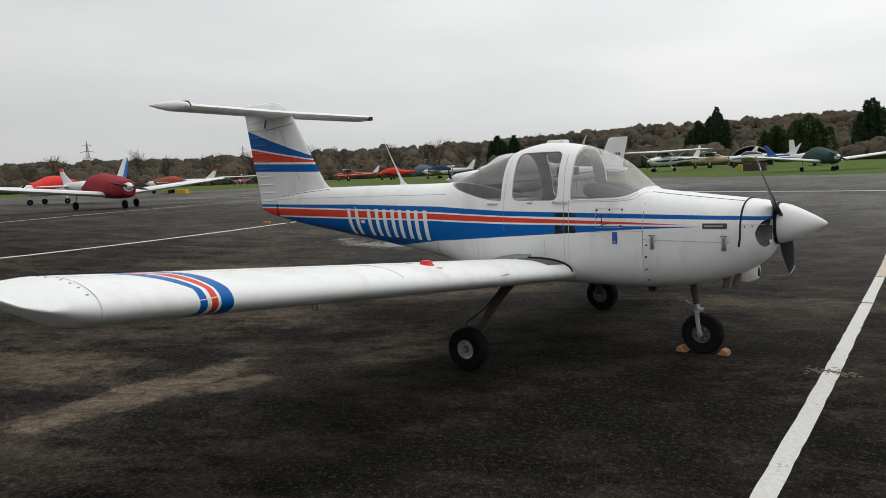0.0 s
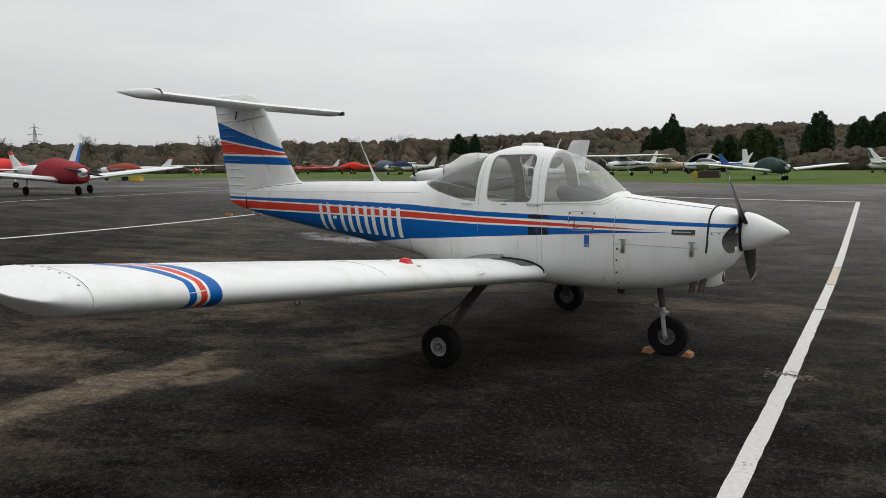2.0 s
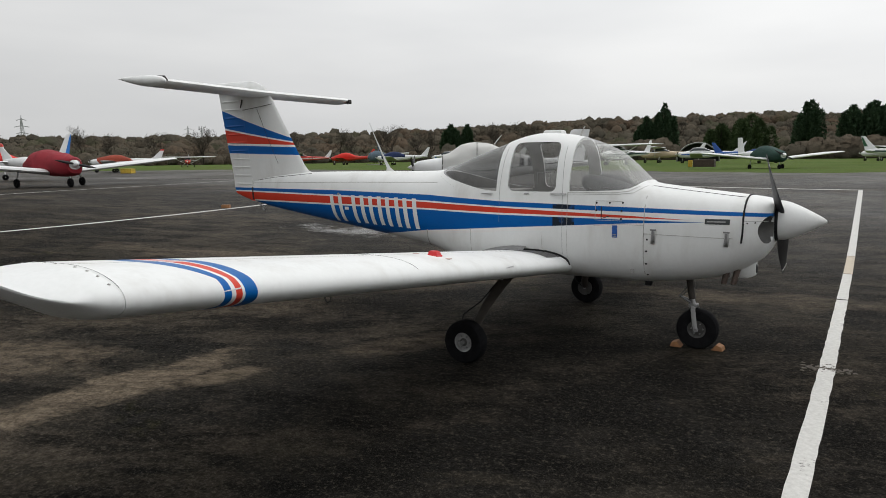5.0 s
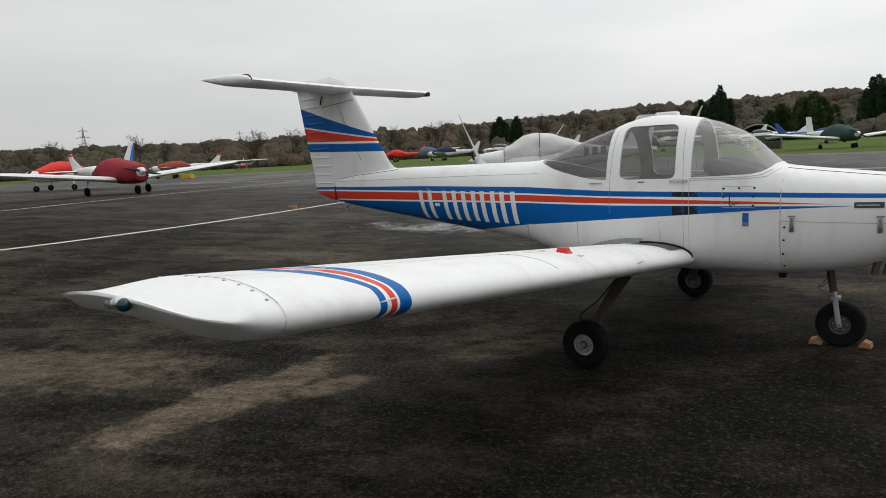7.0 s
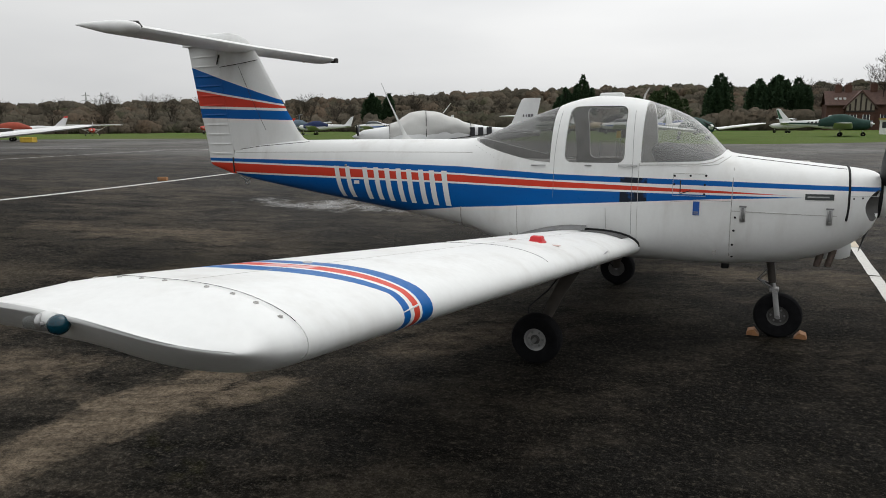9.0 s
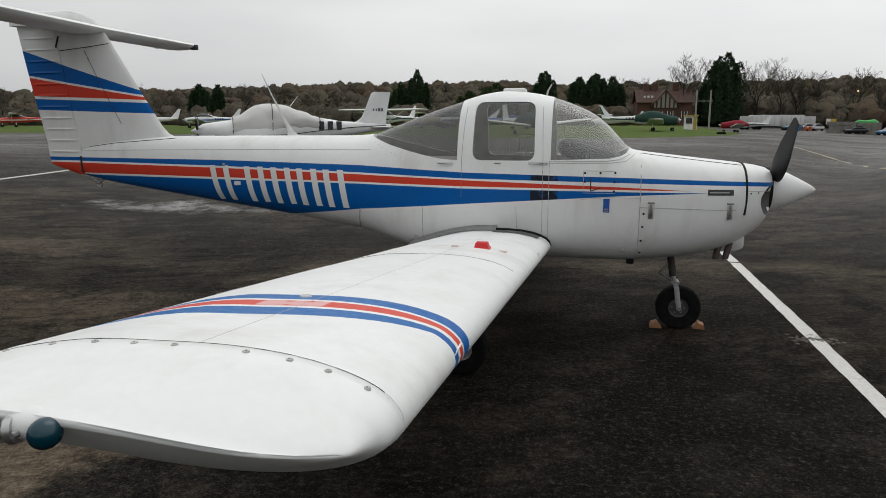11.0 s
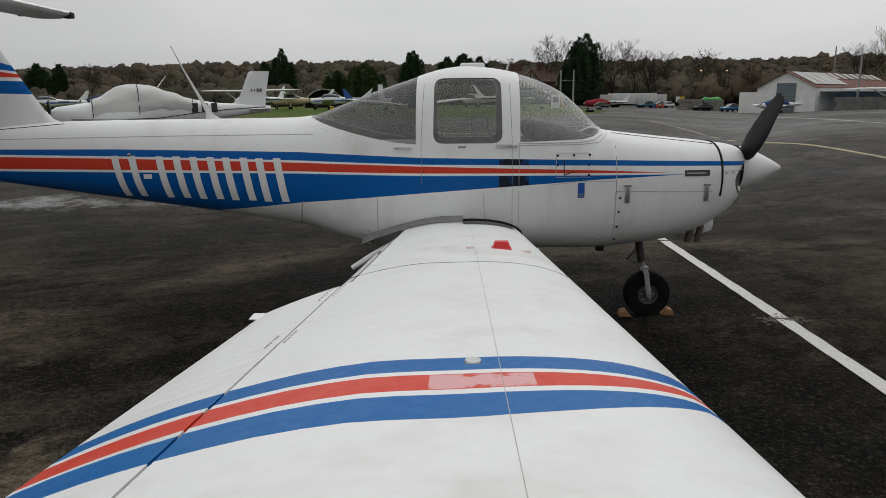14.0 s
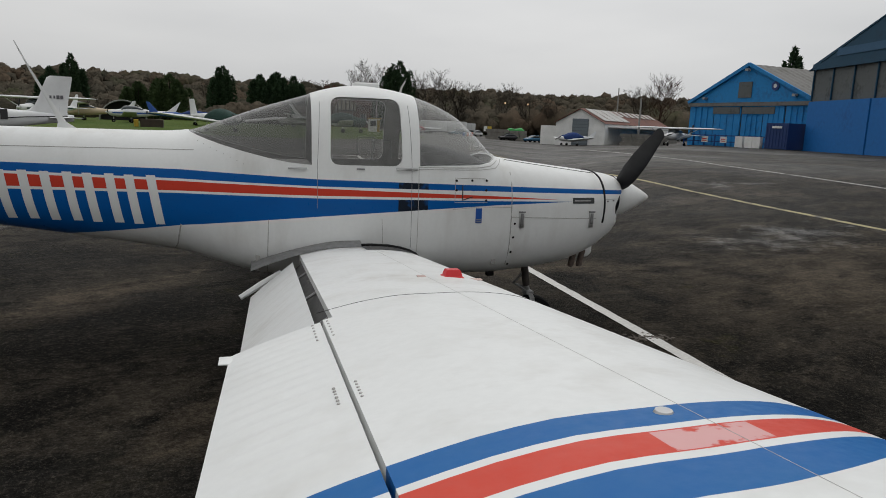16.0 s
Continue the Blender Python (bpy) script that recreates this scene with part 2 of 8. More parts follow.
M = {
    "fuselage": fuselage_paint(), "wing": wing_paint(), "fin": fin_paint(), "white": plain_paint(),
    "glass": glass("clear_acrylic", (0.95, 0.955, 0.95), 0.03, 0.20),
    "smoke": glass("tinted_acrylic", (0.50, 0.50, 0.495), 0.03, 0.06),
    "side": glass("side_acrylic", (0.74, 0.74, 0.735), 0.03, 0.06),
    "black": worn("black_rubber", (0.018, 0.018, 0.019), 0.75, 0, 20, 0.3, spec=0.2),
    "seam": worn("dirty_gap", (0.045, 0.042, 0.04), 0.8, 0, 30, 0.4, spec=0.2),
    "faint": worn("painted_joint", (0.44, 0.43, 0.41), 0.6, 0, 30, 0.3),
    "tyre": worn("tyre_rubber", (0.011, 0.011, 0.012), 0.85, 0, 18, 0.35, 0.002, spec=0.05),
    "hub": worn("wheel_grey", (0.35, 0.35, 0.35), 0.45, 0.3, 15, 0.3),
    "dark_hub_shade": worn("grimy_hub_inlet_shade", (0.09, 0.088, 0.085), 0.6, 0.3, 15, 0.35),
    "steel": worn("gear_steel", (0.055, 0.047, 0.040), 0.6, 0.15, 12, 0.35),
    "alu": worn("bare_aluminium", (0.55, 0.55, 0.55), 0.35, 0.9, 25, 0.15),
    "grey_metal": worn("grey_metal", (0.25, 0.25, 0.25), 0.5, 0.5, 25, 0.3),
    "exhaust": worn("sooted_steel", (0.13, 0.10, 0.085), 0.7, 0.6, 30, 0.4),
    "prop": worn("matt_black_blade", (0.035, 0.035, 0.037), 0.5, 0, 14, 0.25, spec=0.2),
    "interior": worn("cabin_trim", (0.36, 0.35, 0.335), 0.85, 0, 10, 0.3),
    "fill_shelf": worn("pale_fill_trim", (0.50, 0.49, 0.47), 0.85, 0, 10, 0.25),
    "panel": worn("dash_black", (0.025, 0.026, 0.028), 0.6, 0, 12, 0.3, spec=0.2),
    "seat": worn("seat_cloth", (0.06, 0.06, 0.065), 0.9, 0, 30, 0.3),
    "wood": worn("raw_wood", (0.29, 0.14, 0.06), 0.8, 0, 25, 0.3),
    "red": worn("red_plastic", (0.60, 0.02, 0.025), 0.4, 0, 10, 0.15),
    "blue": worn("blue_sticker", (0.01, 0.09, 0.38), 0.4, 0, 20, 0.15),
    "walk": worn("grip_strip", (0.09, 0.09, 0.088), 0.9, 0, 60, 0.35, 0.002),
    "lens": glass("clear_lens", (0.85, 0.87, 0.88), 0.05, 0.02),
    "green_lens": worn("green_blue_lens", (0.0, 0.035, 0.055), 0.08, 0, 8, 0.2),
    "bar": worn("white_vinyl", (0.74, 0.75, 0.74), 0.4, 0, 12, 0.08),
}


# ---- geometry helpers ----
def part(name, bm, material, parent=None, label="", smooth=True, edge=38):
    """Links a bmesh as one mesh object, under a thing or a part."""
    me = bpy.data.meshes.new(name)
    if smooth:
        for f in bm.faces:
            f.smooth = True
    bm.normal_update()
    bm.to_mesh(me)
    bm.free()
    for m in material if isinstance(material, (list, tuple)) else [material]:
        me.materials.append(m)
    ob = new(name, me)
    if smooth:
        sharpen(me, edge)
    if parent is not None:
        ob.parent = parent
    if label:
        ob["label"] = label
    return ob


def sharpen(me, degrees=38):
    bm = bmesh.new()
    bm.from_mesh(me)
    for e in bm.edges:
        e.smooth = not (len(e.link_faces) == 2 and e.calc_face_angle(0) > radians(degrees))
    bm.to_mesh(me)
    bm.free()


def thing(name, label, category, m=None, group="", kind=""):
    ob = new(name)
    ob.empty_display_size = 0.2
    if m is not None:
        ob.matrix_basis = m
    return tagged(ob, label, category, group, kind)


def loft(rings, cap=True, bm=None, closed=True, flip=False, mat=0):
    bm = bm or bmesh.new()
    vs = [[bm.verts.new(p) for p in ring] for ring in rings]
    n = len(rings[0])
    for a, b in zip(vs, vs[1:]):
        for i in range(n if closed else n - 1):
            j = (i + 1) % n
            q = (a[i], a[j], b[j], b[i])
            f = bm.faces.new(q[::-1] if flip else q)
            f.material_index = mat
    if cap:
        for ring, rev in ((vs[0], True), (vs[-1], False)):
            f = bm.faces.new(ring[::-1] if rev != flip else ring)
            f.material_index = mat
    return bm


def box(bm, cx, cy, cz, sx, sy, sz, m=None, bevel=0.0):
    r = bmesh.ops.create_cube(bm, size=1.0, matrix=(m or Matrix()) @ Matrix.Translation((cx, cy, cz)) @ Matrix.Diagonal((sx, sy, sz, 1)))
    if bevel:
        es = list({e for v in r["verts"] for e in v.link_edges})
        bmesh.ops.bevel(bm, geom=es, offset=bevel, segments=2, affect="EDGES", profile=0.5)
    return bm


def cyl(bm, a, b, r1, r2=None, n=12):
    a, b = Vector(a), Vector(b)
    d = b - a
    m = Matrix.Translation((a + b) / 2) @ d.to_track_quat("Z", "Y").to_matrix().to_4x4()
    bmesh.ops.create_cone(bm, cap_ends=True, segments=n, radius1=r1, radius2=r1 if r2 is None else r2, depth=d.length, matrix=m)
    return bm


def tube(points, r, n=6, bm=None):
    """A thin rod along a line of points."""
    pts = [Vector(p) for p in points]
    rings = []
    for i, p in enumerate(pts):
        d = (pts[min(i + 1, len(pts) - 1)] - pts[max(i - 1, 0)]).normalized()
        q = d.to_track_quat("Z", "Y")
        rr = r[i] if isinstance(r, (list, tuple)) else r
        rings.append([p + q @ Vector((rr * math.cos(k * math.tau / n), rr * math.sin(k * math.tau / n), 0)) for k in range(n)])
    return loft(rings, True, bm)


def lerp_table(table, x):
    """Rows (x, values...) in falling or rising x, smoothly joined."""
    rows = sorted(table)
    if x <= rows[0][0]:
        return rows[0][1:]
    for i in range(len(rows) - 1):
        a, b = rows[i], rows[i + 1]
        if x <= b[0]:
            p, q = rows[max(i - 1, 0)], rows[min(i + 2, len(rows) - 1)]
            h = b[0] - a[0]
            t = (x - a[0]) / h
            out = []
            for k in range(1, len(a)):
                s0, s1 = (b[k] - p[k]) / max(1e-6, b[0] - p[0]), (q[k] - a[k]) / max(1e-6, q[0] - a[0])
                d = (b[k] - a[k]) / h
                lim = 3 * abs(d)
                s0, s1 = max(-lim, min(lim, s0)), max(-lim, min(lim, s1))
                out.append((2 * t ** 3 - 3 * t ** 2 + 1) * a[k] + (t ** 3 - 2 * t ** 2 + t) * h * s0 + (3 * t ** 2 - 2 * t ** 3) * b[k] + (t ** 3 - t ** 2) * h * s1)
            return tuple(out)
    return rows[-1][1:]


def smooth01(a, b, v):
    t = max(0.0, min(1.0, (v - a) / (b - a)))
    return t * t * (3 - 2 * t)


# ---- ground ----
def ground_z(x, y):
    """The apron lies level at the aircraft and rises very gently beyond it."""
    az = math.degrees(math.atan2(y, x))
    amp = 0.74 - 0.45 * math.exp(-((az - 68) / 6) ** 2)
    r = math.hypot(x, y)
    low = 0.32 * smooth01(40, 80, r) * smooth01(54, 60, az) * (1 - smooth01(79, 84, az))
    return amp * smooth01(4, 23, r) * smooth01(-14, -1, y) - low


GRASS_EDGE = [(-140, 12), (-80, 28), (-60, 35), (-50, 40), (-36, 38), (-13, 36.5), (-8, 33), (-3, 31.5), (1, 32.5), (4, 36), (9, 45), (11, 56), (13, 75), (15, 100)]


def grass_edge(x):
    """How far out the tarmac reaches before the grass, for each x."""
    return lerp_table(GRASS_EDGE, x)[0] + 0.35 * math.sin(x * 0.9) + 0.2 * math.sin(x * 2.3)


# centre, turn in degrees, half length and half width of each silt patch, and how thick it lies
SILT = [((-3.50, -3.19, 88, 1.17, 0.36), 1.0), ((-3.08, -2.78, 65, 0.56, 0.20), 0.8), ((-2.3, -1.2, 60, 0.9, 0.35), 0.6), ((-5.4, -0.6, 10, 2.2, 0.8), 0.5),
        ((-5.6, -3.6, 20, 2.0, 0.7), 0.6), ((0.3, 2.6, 5, 2.6, 0.5), 0.3), ((5.5, 1.5, 15, 5.5, 3.2), 0.22), ((4.5, -4.5, 10, 3.0, 2.0), 0.2), ((-3.6, 1.6, 60, 1.8, 0.5), 0.45), ((-8.5, 1.5, 15, 2.6, 0.7), 0.4)]


def asphalt():
    n = Nodes("worn_wet_tarmac")
    x, y, z = n.xyz()
    big = n.noise(0.13, 5, 0.6, (1, 1.9, 1))
    mid = n.noise(0.75, 7, 0.68)
    ca, sa = math.cos(radians(27)), math.sin(radians(27))
    turned = n.t.nodes.new("ShaderNodeCombineXYZ")
    n.link(n.math("ADD", n.math("MULTIPLY", x, ca), n.math("MULTIPLY", y, sa)), turned.inputs[0])
    n.link(n.math("SUBTRACT", n.math("MULTIPLY", y, ca), n.math("MULTIPLY", x, sa)), turned.inputs[1])
    flow = turned.outputs[0]
    streak = n.noise(0.55, 8, 0.74, (0.5, 1.2, 1), flow)
    fine = n.noise(7, 7, 0.74)
    grit = n.noise(70, 4, 0.8)
    c = n.mix(n.ramp(big, 0.38, 0.62), (0.0125, 0.0118, 0.0108), (0.033, 0.0305, 0.0270))
    c = n.mix(n.ramp(mid, 0.42, 0.64, 0, 0.85), c, (0.064, 0.0550, 0.0420))
    c = n.mix(n.ramp(streak, 0.50, 0.64, 0, 0.9), c, (0.105, 0.087, 0.066))
    c = n.mix(n.math("MULTIPLY", n.ramp(n.noise(0.30, 8, 0.75, (0.6, 1.2, 1), flow), 0.52, 0.60), n.ramp(fine, 0.35, 0.6, 0.25, 1)), c, (0.105, 0.087, 0.066))
    c = n.mix(n.ramp(n.noise(0.8, 7, 0.72, (0.55, 1.3, 1), flow), 0.54, 0.66, 0, 0.8), c, (0.0075, 0.0072, 0.0070))
    blot = n.noise(1.9, 8, 0.7, (0.6, 1.25, 1), flow)
    c = n.mix(n.ramp(blot, 0.40, 0.50, 0.8, 0.0), c, (0.0075, 0.0070, 0.0062))
    c = n.mix(n.ramp(blot, 0.54, 0.66, 0.0, 0.75), c, (0.068, 0.058, 0.042))
    # pale silt washed out beside the wing, and older mud behind the wheels
    rag = n.math("ADD", n.ramp(n.noise(1.3, 7, 0.72), 0.3, 0.7, -0.85, 0.85), n.ramp(n.noise(8, 6, 0.75), 0.3, 0.7, -0.35, 0.35))

    def pool_of(cx, cy, turn, la, lb):
        dx, dy = n.math("SUBTRACT", x, cx), n.math("SUBTRACT", y, cy)
        ca, sa = math.cos(radians(turn)), math.sin(radians(turn))
        u = n.math("ADD", n.math("MULTIPLY", dx, ca / la), n.math("MULTIPLY", dy, sa / la))
        v = n.math("SUBTRACT", n.math("MULTIPLY", dy, ca / lb), n.math("MULTIPLY", dx, sa / lb))
        return n.math("ADD", n.math("ADD", n.math("POWER", u, 2), n.math("POWER", v, 2)), rag)

    silt = None
    for args, k in SILT:
        s = n.math("MULTIPLY", n.below(pool_of(*args), 0.85, 0.7), k)
        silt = s if silt is None else n.math("MAXIMUM", silt, s)
    silt = n.math("MULTIPLY", silt, n.ramp(n.noise(3.0, 8, 0.78, (0.45, 1.4, 1), flow), 0.36, 0.58, 0.15, 1))
    c = n.mix(silt, c, (0.27, 0.215, 0.155))
    c = n.mix(n.ramp(fine, 0.36, 0.64, 0.55, 0.0), c, n.mix(0.75, c, (0.0, 0.0, 0.0)))
    # darker pools round the nose, behind the wing and towards the tail
    dark_pools = n.math("MULTIPLY", n.math("MAXIMUM", n.math("MAXIMUM", n.below(pool_of(0.4, -1.2, 10, 3.6, 2.8), 0.95, 1.1), n.below(pool_of(-3.3, 0.4, 60, 2.2, 1.1), 0.9, 1.0)), n.math("MAXIMUM", n.below(pool_of(-5.0, 3.2, 20, 3.0, 1.6), 0.7, 1.0), n.below(pool_of(-3.7, -1.1, 20, 1.4, 0.6), 0.8, 0.8))), 0.85)
    c = n.mix(dark_pools, c, (0.0065, 0.0060, 0.0055))
    moss = n.math("MULTIPLY", n.ramp(n.noise(0.9, 5, 0.7), 0.60, 0.72), n.ramp(n.noise(6, 4), 0.45, 0.6))
    c = n.mix(n.math("MULTIPLY", moss, 0.6), c, (0.045, 0.044, 0.012))
    c = n.mix(n.ramp(grit, 0.40, 0.58, 0.42, 0.0), c, n.mix(0.92, c, (0.0, 0.0, 0.0)))
    c = n.mix(n.math("MULTIPLY", n.ramp(grit, 0.56, 0.70), 0.55), c, n.mix(0.5, c, (0.24, 0.22, 0.19)))
    clump = n.noise(26, 6, 0.82)
    c = n.mix(n.ramp(clump, 0.36, 0.52, 0.62, 0.0), c, n.mix(0.88, c, (0.0, 0.0, 0.0)))
    c = n.mix(n.ramp(clump, 0.54, 0.68, 0.0, 0.85), c, n.mix(0.55, c, (0.15, 0.130, 0.100)))
    c = n.mix(n.ramp(n.noise(44, 3, 0.6), 0.70, 0.76, 0, 0.8), c, (0.15, 0.14, 0.13))
    # shallow standing water in the hollows
    wet = n.math("MULTIPLY", n.ramp(n.noise(0.12, 2, 0.5), 0.35, 0.65, 0.55, 1.0), n.ramp(n.noise(1.1, 5, 0.6), 0.3, 0.6, 0.7, 1))
    pool = n.math("MULTIPLY", n.below(pool_of(-7.7, 5.4, 10, 2.8, 0.85), 0.7, 0.9), 0.9)
    for at in ((9.6, 18.5, 25, 3.2, 1.0), (8.8, 14.7, 20, 1.6, 0.6), (10.8, 16.4, 20, 1.5, 0.6), (-8.0, 47.5, 0, 9.0, 1.2), (6.4, 4.6, 15, 3.4, 1.5), (9.9, 11.0, 15, 3.0, 1.3)):
        pool = n.math("MAXIMUM", pool, n.math("MULTIPLY", n.below(pool_of(*at), 0.5, 1.0), 0.6))
    wet = n.math("MAXIMUM", n.math("MULTIPLY", wet, n.ramp(n.math("MINIMUM", y, 16.0), 0.0, 16.0, 0.0, 0.6)), pool)
    rough = n.mix(wet, (0.85, 0.85, 0.85), (0.20, 0.20, 0.20))
    bump = n.math("MULTIPLY", n.math("ADD", fine, n.math("MULTIPLY", grit, 1.4)), n.math("SUBTRACT", 1.0, n.math("MULTIPLY", wet, 0.85)))
    lift = n.t.nodes.new("ShaderNodeVectorMath")
    lift.operation = "SCALE"
    lift.inputs["Scale"].default_value = 1.16
    n.link(c, lift.inputs[0])
    c = lift.outputs[0]
    return n.done(c, rough, 0.0, bump, 0.012, spec=n.ramp(wet, 0.0, 1.0, 0.025, 0.5))


def grass():
    n = Nodes("winter_grass")
    big, mid, fine = n.noise(0.08, 4), n.noise(0.6, 5, 0.65), n.noise(8, 5, 0.7)
    c = n.mix(n.ramp(big, 0.35, 0.65), (0.062, 0.115, 0.016), (0.105, 0.140, 0.028))
    c = n.mix(n.ramp(mid, 0.5, 0.75, 0, 0.5), c, (0.11, 0.095, 0.04))
    c = n.mix(n.ramp(fine, 0.3, 0.7, 0, 0.5), c, (0.035, 0.05, 0.010))
    return n.done(c, 0.95, 0, fine, 0.05, spec=0.1)


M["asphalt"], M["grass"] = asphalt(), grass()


def axis(near, far, fine, coarse):
    """Grid lines: close together in the middle, wide apart far out."""
    out, v, step = [0.0], 0.0, fine
    while v < far:
        step = fine if v < near else min(coarse, step * 1.25)
        v += step
        out.append(v)
    return [-a for a in out[:0:-1]] + out


def build_ground():
    xs, ys = axis(70, 2600, 1.5, 260), axis(100, 2600, 1.5, 260)
    bm = bmesh.new()
    vs = [[bm.verts.new((x, y, ground_z(x, y))) for x in xs] for y in ys]
    for j in range(len(ys) - 1):
        for i in range(len(xs) - 1):
            f = bm.faces.new((vs[j][i], vs[j][i + 1], vs[j + 1][i + 1], vs[j + 1][i]))
            c = f.calc_center_median()
            f.material_index = 1 if c.y > 130 or c.x < -130 or c.x > 150 or c.y < -130 else 0
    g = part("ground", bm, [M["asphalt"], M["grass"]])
    tagged(g, "wide worn dark tarmac apron with damp patches, running out to grass", "ground", kind="structure")
    # the grass, with a ragged edge, lies a little above the tarmac
    bm = bmesh.new()
    cols = [-130 + i * 0.75 for i in range(int(144 / 0.75) + 1)]
    rows = [0, 0.4, 1.0, 2.2, 4, 7, 11, 16, 24, 34, 46, 60, 76, 96]
    vs = []
    for x in cols:
        e = grass_edge(x)
        vs.append([bm.verts.new((x, e + r, ground_z(x, e + r) + 0.0 + 0.03 * min(1, r * 2) + (0.025 * noise.noise((x * 1.7, (e + r) * 1.7, 0)) if r else -0.02))) for r in rows])
    for a, b in zip(vs, vs[1:]):
        for j in range(len(rows) - 1):
            bm.faces.new((a[j], b[j], b[j + 1], a[j + 1]))
    tagged(part("grass", bm, M["grass"]), "rough green winter grass beside the apron", "grass", kind="structure")


build_ground()


def crack_patch():
    """Broken tarmac where a joint crosses the white line."""
    bm = bmesh.new()
    for k in range(110):
        x, y = 1.03 + random.gauss(0, 0.09), -0.12 + random.gauss(0, 0.05)
        r = random.uniform(0.006, 0.022)
        bmesh.ops.create_icosphere(bm, subdivisions=1, radius=r, matrix=Matrix.Translation((x, y, 0.002)) @ Matrix.Diagonal((1, 0.8, 0.35, 1)))
    tagged(part("broken_tarmac", bm, worn("dark_crumb", (0.10, 0.085, 0.07), 0.9, 0, 40, 0.4)), "crumbled tarmac at a crack across the white line", "tarmac crumbs", kind="stuff")


crack_patch()


def line_paint(name, color, wear):
    n = Nodes(name)
    a, b = n.noise(3.0, 6, 0.7), n.noise(30, 4, 0.7)
    gone = n.ramp(n.math("ADD", n.math("MULTIPLY", a, 0.7), n.math("MULTIPLY", b, 0.3)), wear, wear + 0.06)
    c = n.mix(gone, color, (0.05, 0.046, 0.042))
    return n.done(n.mix(n.ramp(b, 0.3, 0.7, 0, 0.35), c, (0.2, 0.19, 0.17)), 0.7, 0, b, 0.002)


M["line"] = line_paint("white_line_paint", (0.62, 0.61, 0.58), 0.60)
M["line_stain"] = line_paint("stained_line_paint", (0.54, 0.46, 0.35), 0.55)
M["line_old"] = line_paint("old_white_line_paint", (0.42, 0.41, 0.39), 0.52)
M["line_yellow"] = line_paint("faded_yellow_line", (0.42, 0.36, 0.17), 0.50)


def ground_line(name, pts, width, material, label):
    """A painted line with ragged edges, laid on the ground."""
    bm = bmesh.new()
    dense = []
    for a, b in zip(pts, pts[1:]):
        a, b = Vector(a), Vector(b)
        k = max(2, int((b - a).length / 0.12)) if (b - a).length < 22 else max(2, int((b - a).length / 0.5))
        dense += [a.lerp(b, i / k) for i in range(k)]
    dense.append(Vector(pts[-1]))
    pairs = []
    for i, p in enumerate(dense):
        d = (dense[min(i + 1, len(dense) - 1)] - dense[max(i - 1, 0)]).normalized()
        s = Vector((-d.y, d.x))
        w = []
        for k in (-1, 1):
            q = p + s * k * (width / 2 + random.uniform(-0.004, 0.004))
            w.append(bm.verts.new((q.x, q.y, ground_z(q.x, q.y) + 0.006)))
        pairs.append(w)
    for a, b in zip(pairs, pairs[1:]):
        bm.faces.new((a[0], a[1], b[1], b[0]))
    return tagged(part(name, bm, material), label, "painted line", kind="structure")


ground_line("painted_line", [(1.17, -9.0), (1.050, -2.95)], 0.115, M["line"], "white painted apron line")
ground_line("painted_line", [(1.050, -2.93), (1.035, -0.135)], 0.115, M["line"], "white painted apron line, chipped at a crack")
ground_line("painted_line", [(1.033, -0.10), (0.995, 2.9)], 0.115, M["line"], "white painted apron line, chipped at a crack")
ground_line("painted_line", [(0.995, 2.95), (0.967, 4.9)], 0.115, M["line"], "white painted apron line over tarmac")
ground_line("painted_line", [(0.97, 4.93), (0.945, 6.6)], 0.115, M["line_stain"], "apron line stained rusty yellow")
ground_line("painted_line", [(0.945, 6.63), (0.75, 17.5)], 0.115, M["line"], "white painted apron line running away over tarmac")
ground_line("painted_line", [(-13.5, -8.0), (-13.25, 0.0), (-13.1, 8.5), (-12.9, 17.5)], 0.12, M["line"], "white painted apron line running away over tarmac")
ground_line("painted_line", [(-20.5, 0.0), (-22.2, 8.5), (-24.0, 16.5)], 0.16, M["line_old"], "faded white apron line beside parked aircraft")
ground_line("painted_line", [(-34.0, 16.3), (-24.0, 17.2), (-6.0, 17.9), (0.8, 17.6)], 0.14, M["line"], "white apron line across the tarmac")
ground_line("painted_line", [(8.7, 1.0), (8.4, 6.3), (8.0, 10.0), (7.6, 15.5), (7.5, 28.0)], 0.15, M["line_yellow"], "faded yellow guide line curving over tarmac")
ground_line("painted_line", [(13.6, 3.0), (13.3, 10.0), (13.0, 16.0), (14.0, 22.0), (18.2, 37.0), (19.5, 43.0)], 0.16, M["line_old"], "faded white line in front of the hangars")


